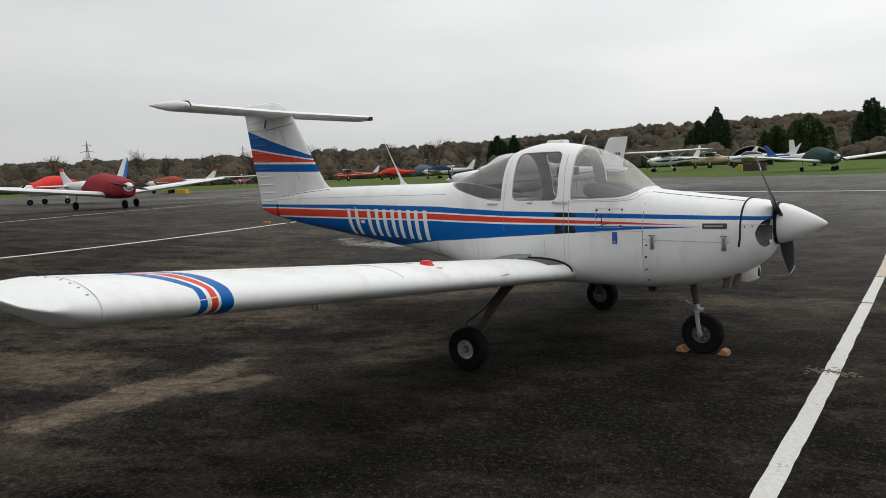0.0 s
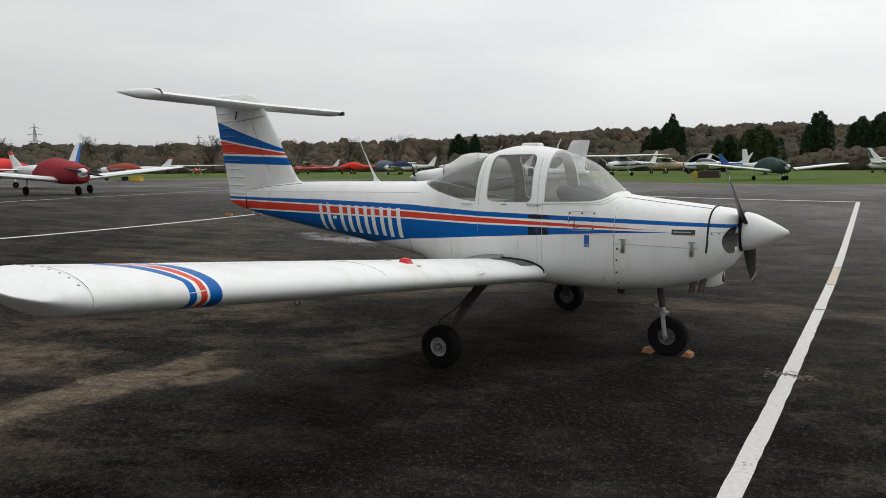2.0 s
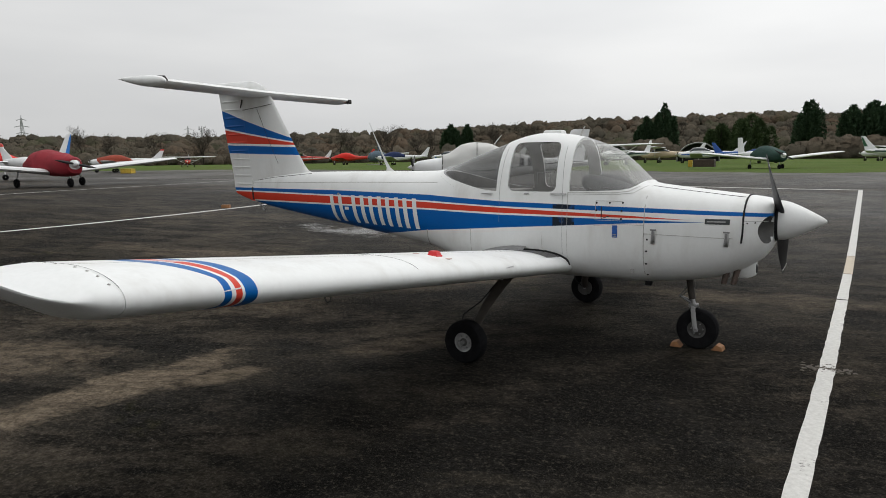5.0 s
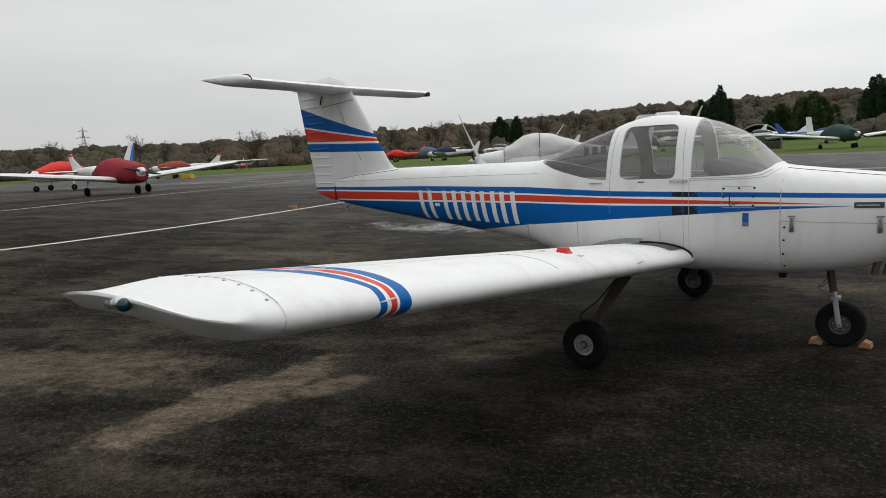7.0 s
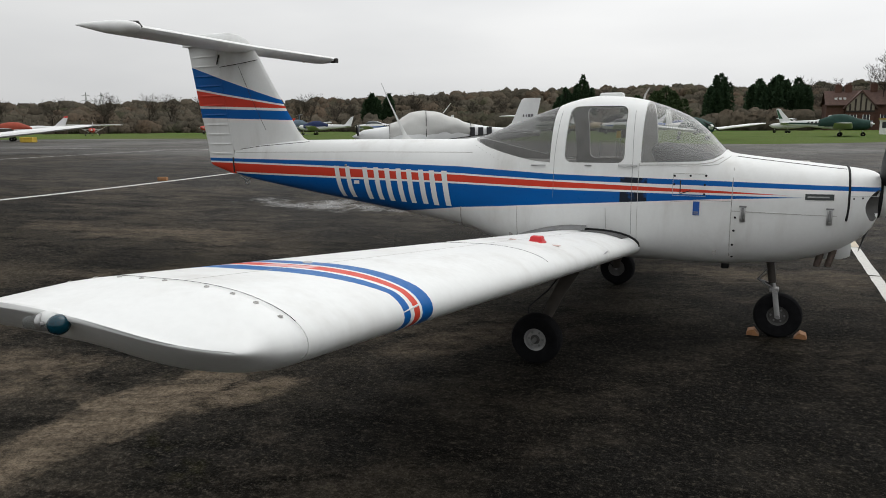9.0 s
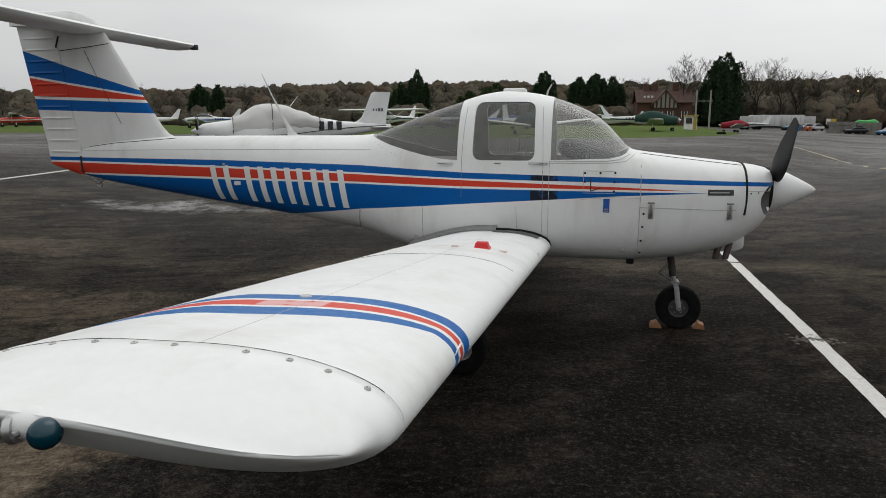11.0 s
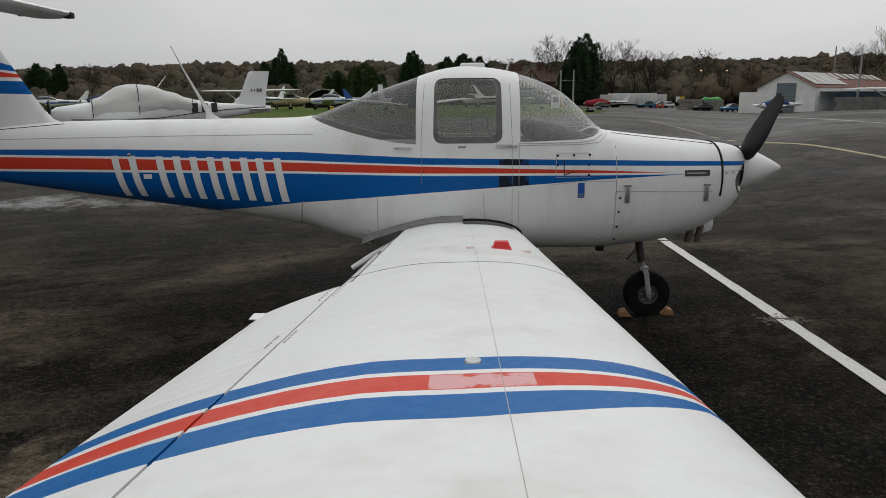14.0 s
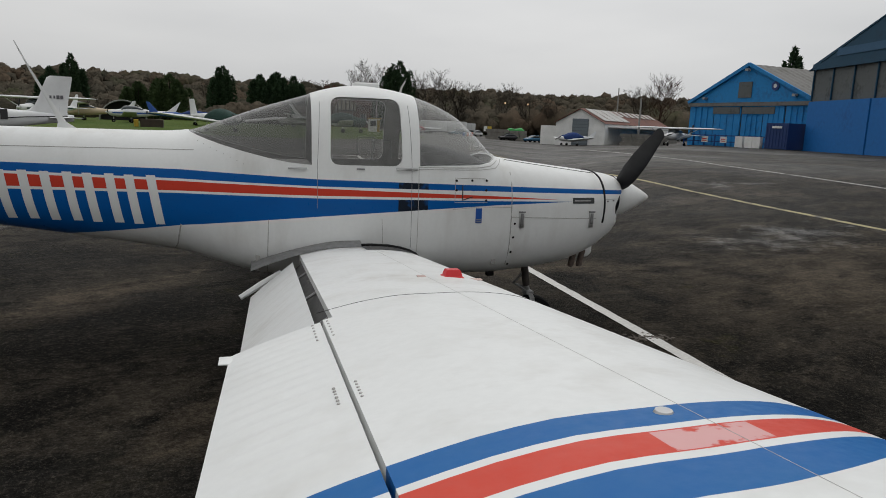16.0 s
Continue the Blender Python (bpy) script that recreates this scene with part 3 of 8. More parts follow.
# ---- the light aircraft ----
# x, top, bottom, half width, height of the widest point, upper power, lower power
BODY = [
    (0.600, 1.322, 0.985, 0.245, 1.15, 2.8, 2.4), (0.575, 1.337, 0.920, 0.285, 1.14, 2.8, 2.4), (0.52, 1.352, 0.850, 0.325, 1.12, 2.7, 2.4),
    (0.35, 1.375, 0.735, 0.375, 1.08, 2.5, 2.5), (0.10, 1.402, 0.650, 0.415, 1.06, 2.7, 2.7), (-0.36, 1.455, 0.590, 0.445, 1.05, 3.0, 3.0),
    (-0.43, 1.475, 0.588, 0.448, 1.05, 2.9, 3.1), (-0.50, 1.545, 0.586, 0.450, 1.05, 2.6, 3.2), (-0.60, 1.650, 0.586, 0.452, 1.05, 2.4, 3.2),
    (-0.75, 1.765, 0.585, 0.455, 1.05, 2.5, 3.2), (-1.05, 1.880, 0.585, 0.458, 1.05, 2.7, 3.2), (-1.40, 1.930, 0.585, 0.460, 1.05, 2.8, 3.2),
    (-1.62, 1.905, 0.588, 0.460, 1.05, 2.7, 3.2), (-1.81, 1.848, 0.592, 0.458, 1.05, 2.6, 3.2), (-2.10, 1.755, 0.605, 0.445, 1.06, 2.3, 3.0),
    (-2.40, 1.642, 0.690, 0.420, 1.08, 2.3, 2.8), (-2.58, 1.582, 0.745, 0.395, 1.10, 2.3, 2.6), (-2.80, 1.566, 0.785, 0.370, 1.12, 2.3, 2.5),
    (-3.45, 1.562, 0.880, 0.295, 1.17, 2.3, 2.4), (-4.50, 1.550, 1.020, 0.185, 1.26, 2.3, 2.3), (-5.20, 1.515, 1.120, 0.105, 1.29, 2.3, 2.3),
    (-5.47, 1.490, 1.175, 0.070, 1.30, 2.3, 2.3),
]


def body_point(x, a, inset=0.0):
    top, bot, w, zc, pu, pl = lerp_table(BODY, x)
    c, s = math.cos(a), math.sin(a)
    p, h = (pu, top - zc) if s >= 0 else (pl, zc - bot)
    k = (abs(c) ** p + abs(s) ** p) ** (-1 / p)
    return Vector((x, (w - inset) * c * k, zc + (h - inset) * s * k))


def body_side(x, z, out=0.0, side=-1):
    """The place on the fuselage's skin at x and height z."""
    top, bot, w, zc, pu, pl = lerp_table(BODY, x)
    p, h = (pu, top - zc) if z >= zc else (pl, zc - bot)
    v = min(0.999, abs(z - zc) / h)
    y = w * (1 - v ** p) ** (1 / p)
    return Vector((x, side * (y + out), z))


def body_shell(outer, inner, x_from, x_to, steps, n=56, in_from=None, in_to=None):
    """A hollow body: a skin outside, and another inside."""
    def ring(x, d):
        return [body_point(x, math.tau * i / n, d) for i in range(n)]
    xs = sorted({*[r[0] for r in BODY if x_to <= r[0] <= x_from], *[x_from + (x_to - x_from) * i / steps for i in range(steps + 1)]}, reverse=True)
    xs = [x for i, x in enumerate(xs) if i == 0 or xs[i - 1] - x > 0.004]
    bm = loft([ring(x, outer) for x in xs], True, None, True, False, 0)
    a, b = in_from or x_from - inner, in_to or x_to + inner
    ys = [a + (b - a) * i / steps for i in range(steps + 1)]
    loft([ring(x, inner) for x in ys], True, bm, True, True, 1)
    bmesh.ops.recalc_face_normals(bm, faces=[f for f in bm.faces if f.material_index == 0])
    inside = [f for f in bm.faces if f.material_index == 1]
    bmesh.ops.recalc_face_normals(bm, faces=inside)
    bmesh.ops.reverse_faces(bm, faces=inside)
    return bm


def prism(outline):
    """A block as wide as the cabin, with an outline in x and z."""
    bm = bmesh.new()
    loft([[Vector((x, y, z)) for x, z in outline] for y in (-1.0, 1.0)], True, bm)
    bmesh.ops.recalc_face_normals(bm, faces=bm.faces)
    return bm


def rounded(corners, r, k=5):
    out = []
    for i, p in enumerate(corners):
        p, a, b = Vector(p), Vector(corners[i - 1]), Vector(corners[(i + 1) % len(corners)])
        u, v = (a - p).normalized(), (b - p).normalized()
        for j in range(k + 1):
            t = j / k
            out.append(tuple(p + u * r * (1 - t) ** 2 + v * r * t ** 2))
    return out


SCREEN = [(-1.043, 1.394), (-0.60, 1.408), (-0.52, 1.425), (-0.47, 1.452), (-0.425, 1.51), (-0.30, 1.75), (-0.40, 2.3), (-1.043, 2.3)]
REAR = [(-1.768, 2.3), (-2.64, 2.3), (-2.60, 1.585), (-2.50, 1.545), (-2.36, 1.498), (-2.2, 1.455), (-2.05, 1.420), (-1.92, 1.396), (-1.772, 1.384)]
DOOR = rounded([(-1.165, 1.388), (-1.652, 1.388), (-1.642, 1.838), (-1.174, 1.838)], 0.07)


def carve(bm, cutters, operation):
    """The mesh of a body after each cutter has been taken away from it or met with it."""
    me = bpy.data.meshes.new("tmp_body")
    bm.to_mesh(me)
    bm.free()
    ob = new("tmp_body", me)
    made = []
    for c in cutters:
        cm = bpy.data.meshes.new("tmp_cut")
        c.to_mesh(cm)
        c.free()
        co = new("tmp_cut", cm)
        made.append(co)
        mod = ob.modifiers.new("cut", "BOOLEAN")
        mod.operation, mod.object, mod.solver = operation, co, "EXACT"
    dg = bpy.context.evaluated_depsgraph_get()
    dg.update()
    res = bmesh.new()
    tmp = bpy.data.meshes.new_from_object(ob.evaluated_get(dg))
    res.from_mesh(tmp)
    for o in (ob, *made):
        bpy.data.objects.remove(o)
    return res


def inlet_cutter(s):
    """The scooped mouth beside the spinner."""
    bm = bmesh.new()
    bmesh.ops.create_uvsphere(bm, u_segments=36, v_segments=24, radius=1.0, matrix=Matrix.Translation((0.62, s * 0.252, 1.105)) @ Matrix.Rotation(radians(-12 * s), 4, "Z") @ Matrix.Diagonal((0.16, 0.088, 0.118, 1)))
    return bm


plane = thing("light_aircraft", "white low-wing training aircraft with red and blue stripes on tarmac", "aircraft")

body_bm = carve(body_shell(0.0, 0.022, 0.600, -5.47, 90, 64, -0.43, -2.66), [prism(SCREEN), prism(REAR), prism(DOOR), inlet_cutter(-1), inlet_cutter(1)], "DIFFERENCE")
# inlet recess faces take a dark colour that stands in for shade
for f in body_bm.faces:
    c = f.calc_center_median()
    if c.x < 0.590 and abs(c.z - 1.105) < 0.12 and 0.17 < abs(c.y) < 0.34:
        d = Vector(((c.x - 0.62) / 0.16, (abs(c.y) - 0.252) / 0.088, (c.z - 1.105) / 0.118))
        if 0.7 < d.length < 1.12 and f.normal.x > -0.5 and abs(c.y) < body_side(c.x, c.z).y * -1 - 0.006:
            f.material_index = 2
fuselage = part("fuselage", body_bm, [M["fuselage"], M["interior"], M["dark_hub_shade"]], plane, "white fuselage with blue and red side stripes")
for nm, outline, mt, lab in (("windscreen", SCREEN, "glass", "curved clear acrylic windscreen, slightly hazed"),
                             ("rear_window", REAR, "smoke", "dark tinted wraparound rear window"),
                             ("door_window", DOOR, "side", "tinted side window with rounded corners")):
    shell = body_shell(0.005, 0.011, -0.40, -2.72, 60, 64)
    pane = carve(shell, [prism(outline)], "INTERSECT")
    bmesh.ops.delete(pane, geom=[f for f in pane.faces if f.material_index == 1], context="FACES")
    if nm == "door_window":
        for s in (-1, 1):
            one = pane.copy()
            bmesh.ops.delete(one, geom=[f for f in one.faces if f.calc_center_median().y * s < 0], context="FACES")
            g = part(nm, one, M[mt], plane, lab)
            g.visible_shadow = False
        pane.free()
        continue
    g = part(nm, pane, M[mt], plane, lab)
    g.visible_shadow = False


def fixed_normals(bm):
    bmesh.ops.recalc_face_normals(bm, faces=bm.faces)
    return bm


def skin_line(name, pts, r, mt, parent, side=-1, out=0.0, label="", steps=10):
    """A joint that follows the fuselage's skin through points of x and z."""
    dense = []
    for a, b in zip(pts, pts[1:]):
        dense += [(a[0] + (b[0] - a[0]) * i / steps, a[1] + (b[1] - a[1]) * i / steps) for i in range(steps)]
    dense.append(pts[-1])
    return part(name, tube([body_side(x, z, out, side) for x, z in dense], r, 5), M[mt], parent, label)


def skin_patch(bm, outline_fn, u_n, v_n, out=0.003, side=-1):
    vs = [[bm.verts.new(body_side(*outline_fn(i / u_n, j / v_n), out, side)) for i in range(u_n + 1)] for j in range(v_n + 1)]
    for j in range(v_n):
        for i in range(u_n):
            q = (vs[j][i], vs[j][i + 1], vs[j + 1][i + 1], vs[j + 1][i])
            bm.faces.new(q if side < 0 else q[::-1])
    return bm


def ring_line(name, x, r, mt, a0=0.0, a1=360.0, out=0.0):
    pts = [body_point(x, radians(a0 + (a1 - a0) * i / 60), -out) for i in range(61)]
    return part(name, tube(pts, r, 5), M[mt], plane)


for s in (-1, 1):
    # panel joints
    skin_line("panel_joint", [(-0.365, 1.44), (-0.365, 0.62)], 0.0035, "faint", fuselage, s)
    skin_line("panel_joint", [(-0.365, 1.048), (0.33, 1.035)], 0.003, "faint", fuselage, s)
    skin_line("panel_joint", [(-1.05, 1.39), (-1.05, 0.80)], 0.002, "faint", fuselage, s)
    skin_line("door_joint", [(-1.715, 1.80), (-1.735, 1.40), (-1.735, 1.10)], 0.0016, "grey_metal", fuselage, s)
    skin_line("door_joint", [(-1.115, 1.80), (-1.10, 1.42), (-1.095, 0.83)], 0.0016, "grey_metal", fuselage, s)
    skin_line("panel_joint", [(-2.05, 1.02), (-2.06, 0.64)], 0.003, "faint", fuselage, s)
    skin_line("panel_joint", [(-2.60, 0.98), (-2.63, 0.84), (-2.66, 0.79)], 0.005, "faint", fuselage, s)
    skin_line("panel_joint", [(-1.30, 1.03), (-1.29, 0.86)], 0.002, "faint", fuselage, s)
    skin_line("lap_joint", [(-2.52, 1.455), (-3.6, 1.445), (-4.6, 1.430), (-5.45, 1.415)], 0.0025, "faint", fuselage, s, steps=14)
    skin_line("fin_joint", [(-5.45, 1.44), (-5.1, 1.485), (-4.7, 1.515), (-4.45, 1.535)], 0.0035, "seam", fuselage, s)
    skin_line("sill_joint", [(-1.05, 1.385), (-0.62, 1.390), (-0.52, 1.402), (-0.45, 1.44)], 0.003, "faint", fuselage, s)
    skin_line("sill_joint", [(-1.05, 1.372), (-0.60, 1.376), (-0.48, 1.388), (-0.40, 1.445)], 0.0025, "faint", fuselage, s)
    # hinge line along the top of the cowling
    part("cowl_hinge", tube([body_point(-0.355 + 0.74 * i / 20, radians(66) if s > 0 else radians(114), -0.0005) for i in range(21)], 0.0028, 5), M["seam"], fuselage)
    # access panel below the windscreen
    skin_line("panel_joint", [(-0.79, 1.315), (-0.79, 1.15), (-0.55, 1.15)], 0.002, "faint", fuselage, s)
    skin_line("panel_joint", [(-0.79, 1.318), (-0.56, 1.316)], 0.002, "faint", fuselage, s)
    skin_line("vent_edge", [(-0.735, 1.268), (-0.735, 1.165), (-0.66, 1.19)], 0.004, "seam", fuselage, s)
    skin_line("panel_joint", [(-0.365, 1.118), (-0.60, 1.120), (-0.80, 1.100)], 0.0018, "faint", fuselage, s)
    # black sealing strip round the cowling's nose ring
    part("cowl_seal", tube([body_point(0.40 - 0.03 * max(0.0, -math.sin(a)), a if s > 0 else math.pi - a, -0.001) for a in [radians(-15 + 105 * i / 40) for i in range(41)]], 0.008, 5), M["black"], fuselage)
    skin_line("cowl_joint", [(0.40, 1.175), (0.575, 1.178)], 0.002, "faint", fuselage, s)

    def rivets(places, mt="seam", r=0.008):
        for x, z in places:
            bm = bmesh.new()
            p = body_side(x, z, 0.0, s)
            cyl(bm, p - Vector((0, s * 0.004, 0)), p + Vector((0, s * 0.003, 0)), r, r * 0.8, 8)
            part("screw", bm, M[mt], fuselage)
    rivets([(-0.345, 0.69), (-0.345, 0.79), (-0.34, 0.90), (-0.335, 1.00), (-0.78, 1.30), (-0.665, 1.302), (-0.555, 1.303), (-0.56, 1.235), (-0.56, 1.165), (-0.78, 1.235)], "black", 0.010)
    rivets([(0.43, 1.16), (0.485, 1.165), (0.54, 1.17)], "seam", 0.007)
    rivets([(-2.50 + 0.042 * i, 1.515 - 0.0195 * i) for i in range(8)], "faint", 0.0035)

    # toggle latches on the cowling
    for x in (-0.285, 0.285):
        latch = part("cowl_latch", box(bmesh.new(), 0, 0, 0, 0.036, 0.012, 0.120, Matrix.Translation(body_side(x, 1.028, 0.004, s)), 0.003), M["alu"], fuselage, "polished metal toggle latch")
        bm = bmesh.new()
        p = body_side(x, 1.035, 0.012, s)
        box(bm, p.x, p.y, p.z, 0.018, 0.018, 0.080, None, 0.003)
        box(bm, p.x, p.y, p.z + 0.050, 0.050, 0.010, 0.012, None, 0.002)
        part("lever", bm, M["grey_metal"], latch)

    # dark maker's plate on the cowling, and the blue sticker
    bm = skin_patch(bmesh.new(), lambda u, v: (0.12 + 0.185 * u, 1.147 + 0.042 * v), 6, 2, 0.004, s)
    plate = part("name_plate", bm, worn("plate_black_%d" % s, (0.028, 0.034, 0.034), 0.4), fuselage, "small dark name plate")
    part("plate_lettering", skin_patch(bmesh.new(), lambda u, v: (0.135 + 0.14 * u, 1.163 + 0.010 * v), 6, 1, 0.0065, s), M["hub"], plate)
    bm = skin_patch(bmesh.new(), lambda u, v: (-0.635 + 0.046 * u, 1.005 + 0.105 * v), 2, 3, 0.004, s)
    st = part("sticker", bm, M["blue"], fuselage, "narrow blue sticker")
    part("sticker_print", skin_patch(bmesh.new(), lambda u, v: (-0.629 + 0.034 * u, 1.026 + 0.008 * v), 2, 1, 0.0065, s), M["hub"], st)
    part("sticker_print", skin_patch(bmesh.new(), lambda u, v: (-0.629 + 0.034 * u, 1.012 + 0.007 * v), 2, 1, 0.0065, s), M["hub"], st)

    # door handles and hinge
    bm = bmesh.new()
    p = body_side(-1.865, 1.362, 0.012, s)
    box(bm, p.x, p.y, p.z, 0.125, 0.014, 0.014, None, 0.005)
    part("door_handle", bm, M["alu"], fuselage, "slim metal door handle")
    bm = bmesh.new()
    p = body_side(-1.155, 1.372, 0.010, s)
    box(bm, p.x, p.y, p.z, 0.11, 0.016, 0.020, None, 0.004)
    box(bm, p.x + 0.075, p.y, p.z, 0.035, 0.020, 0.016, None, 0.004)
    part("door_latch", bm, M["alu"], fuselage, "metal door latch with dark grime")
    bm = bmesh.new()
    p = body_side(-1.45, 1.366, 0.004, s)
    box(bm, p.x, p.y, p.z, 0.055, 0.012, 0.010, Matrix(), 0.003)
    part("lock", bm, M["grey_metal"], fuselage)

    # vinyl bars on the rear fuselage
    lean = 0.055
    for k, x0 in enumerate((-4.045, -3.700, -3.440, -3.190, -2.940)):
        z0, z1 = 1.305 - 0.004 * k, 0.998 - 0.006 * k
        for off in (0.0, 0.132):
            bm = skin_patch(bmesh.new(), lambda u, v, a=x0 + off: (a + 0.056 * u + lean * v, z0 + (z1 - z0) * v), 2, 10, 0.004, s)
            part("vinyl_bar", bm, M["bar"], fuselage, "white vinyl bar")
    part("vinyl_bar", skin_patch(bmesh.new(), lambda u, v: (-3.800 + 0.065 * u, 1.170 - 0.034 * v), 2, 2, 0.004, s), M["bar"], fuselage, "white vinyl bar")

# small things on the rear fuselage
bm = bmesh.new()
p = body_side(-3.90, 1.312, 0.004)
bmesh.ops.create_uvsphere(bm, u_segments=10, v_segments=6, radius=0.014, matrix=Matrix.Translation(p))
part("static_port", bm, M["grey_metal"], fuselage)

# whip antenna, roof vent and the small roof aerial
bm = bmesh.new()
loft([[Vector((x + dx, dy, z)) for dx, dy in ((0.5 * c, 0.0), (0.25 * c, 0.012 * c * 6), (-0.25 * c, 0.012 * c * 6), (-0.5 * c, 0.0), (-0.25 * c, -0.012 * c * 6), (0.25 * c, -0.012 * c * 6))]
      for x, z, c in ((-3.335, 1.555, 0.13), (-3.365, 1.60, 0.052), (-3.44, 1.74, 0.026), (-3.54, 1.93, 0.014), (-3.62, 2.10, 0.007))], True, bm)
part("blade_antenna", bm, M["white"], plane, "slender white blade antenna leaning back")
bm = bmesh.new()
loft([[Vector((-1.37 + sx * s * 0.5, sy * s * 0.5, z)) for sx, sy in ((0.19, 0.12), (-0.19, 0.12), (-0.19, -0.12), (0.19, -0.12))] for z, s in ((1.90, 1.0), (1.944, 0.95), (1.953, 0.8))], True, bm)
part("roof_vent", bm, M["white"], plane)
part("roof_aerial", tube([(-1.12, 0.02, 1.86), (-1.105, 0.02, 1.93), (-1.075, 0.02, 1.985)], [0.012, 0.008, 0.005], 6), M["faint"], plane, "thin grey roof aerial")

# cabin: dash, seats, sill trim
GS = [(-0.995, 0.03, 0.012, 1.485), (-0.985, 0.09, 0.04, 1.48), (-0.955, 0.14, 0.072, 1.468), (-0.90, 0.172, 0.092, 1.445), (-0.82, 0.188, 0.105, 1.420), (-0.72, 0.19, 0.105, 1.395), (-0.60, 0.18, 0.095, 1.370), (-0.50, 0.16, 0.07, 1.35)]
for s in (-1, 1):
    bm = fixed_normals(loft([[Vector((x, s * 0.195 + w * math.cos(a), z + h * math.sin(a))) for a in [math.tau * i / 24 for i in range(24)]] for x, w, h, z in GS]))
    part("glare_shield", bm, M["panel"], plane, "dark rounded instrument cover behind the windscreen")
for s in (-1, 1):
    bm = bmesh.new()
    box(bm, -1.45, s * 0.21, 0.82, 0.46, 0.36, 0.14, None, 0.04)
    seat = part("seat", bm, M["seat"], plane, "dark cloth cabin seat")
    bm = bmesh.new()
    box(bm, -1.72, s * 0.21, 1.10, 0.12, 0.35, 0.50, pose(0, 0, 0) @ Matrix.Rotation(0, 4, "Y"), 0.05)
    part("backrest", bm, M["seat"], seat)
    bm = bmesh.new()
    cyl(bm, (-0.88, s * 0.2, 1.2), (-1.0, s * 0.2, 1.22), 0.012)
    box(bm, -1.01, s * 0.2, 1.24, 0.03, 0.26, 0.05, None, 0.012)
    part("control_wheel", bm, M["panel"], plane)
    part("window_latch", tube([(-1.24, s * 0.40, 1.44), (-1.24, s * 0.385, 1.56), (-1.37, s * 0.385, 1.56), (-1.37, s * 0.40, 1.44)], 0.004, 6), M["grey_metal"], plane)
bm = bmesh.new()
box(bm, -1.45, 0, 0.70, 1.3, 0.60, 0.03)
part("cabin_floor", bm, M["interior"], plane)
# unseen pale shelf, added to brighten the dark band behind the rear window
bm = bmesh.new()
box(bm, -2.12, 0, 1.365, 0.72, 0.70, 0.025, None, 0.006)
part("parcel_shelf", bm, M["fill_shelf"], plane)
bm = bmesh.new()
box(bm, -2.12, 0, 1.0, 0.03, 0.80, 0.66)
part("cabin_bulkhead", bm, M["interior"], plane)
bm = bmesh.new()
box(bm, -0.47, 0, 1.0, 0.03, 0.80, 0.6)
part("firewall", bm, M["interior"], plane)

# ---- wing ----
LEX, CHORD, DIH, RISE = -1.023, 1.142, 0.108, 0.672
# how far the section stands over a plain one, along the chord
AFT = [(0, 0), (0.08, 0), (0.136, 0.002), (0.27, 0.009), (0.396, 0.018), (0.466, 0.027), (0.53, 0.035), (0.65, 0.041), (0.751, 0.041), (0.87, 0.038), (1, 0.032)]


def thick(t):
    t = max(0.0, min(1.0, t))
    return 1.02 * (0.2969 * math.sqrt(t) - 0.126 * t - 0.3516 * t * t + 0.2843 * t ** 3 - 0.1015 * t ** 4)


def wing_point(y, t, upper, out=0.0, chord=CHORD, lex=LEX, flat=1.0, lift=0.0):
    z = RISE + (DIH if y < 0 else 0.068) * abs(y) + lift - 0.075 * t + 0.072 * t * (1 - t) + lerp_table(AFT, t)[0]
    h = thick(t) * chord
    z += (h + out) if upper else -(h * 0.80 * flat) - out
    return Vector((lex - chord * t, y, z))


CUT, COVE = 0.752, 0.725


def wing_ring(y, t_end=CUT, n=22, **kw):
    ts = [t_end * (i / n) ** 1.8 for i in range(n + 1)]
    return [wing_point(y, t, True, **kw) for t in ts[::-1]] + [wing_point(y, t, False, **kw) for t in ts[1:]]


RIM_TOP = [(-2.3, 1.215), (-1.95, 1.262), (-1.75, 1.285), (-1.55, 1.293), (-1.42, 1.289), (-1.30, 1.274), (-1.20, 1.256), (-1.12, 1.236), (-1.04, 1.218)]
RIM_LOW = [(-2.3, 1.205), (-1.95, 1.252), (-1.75, 1.272), (-1.55, 1.280), (-1.42, 1.277), (-1.30, 1.262), (-1.20, 1.246), (-1.12, 1.230), (-1.04, 1.214)]


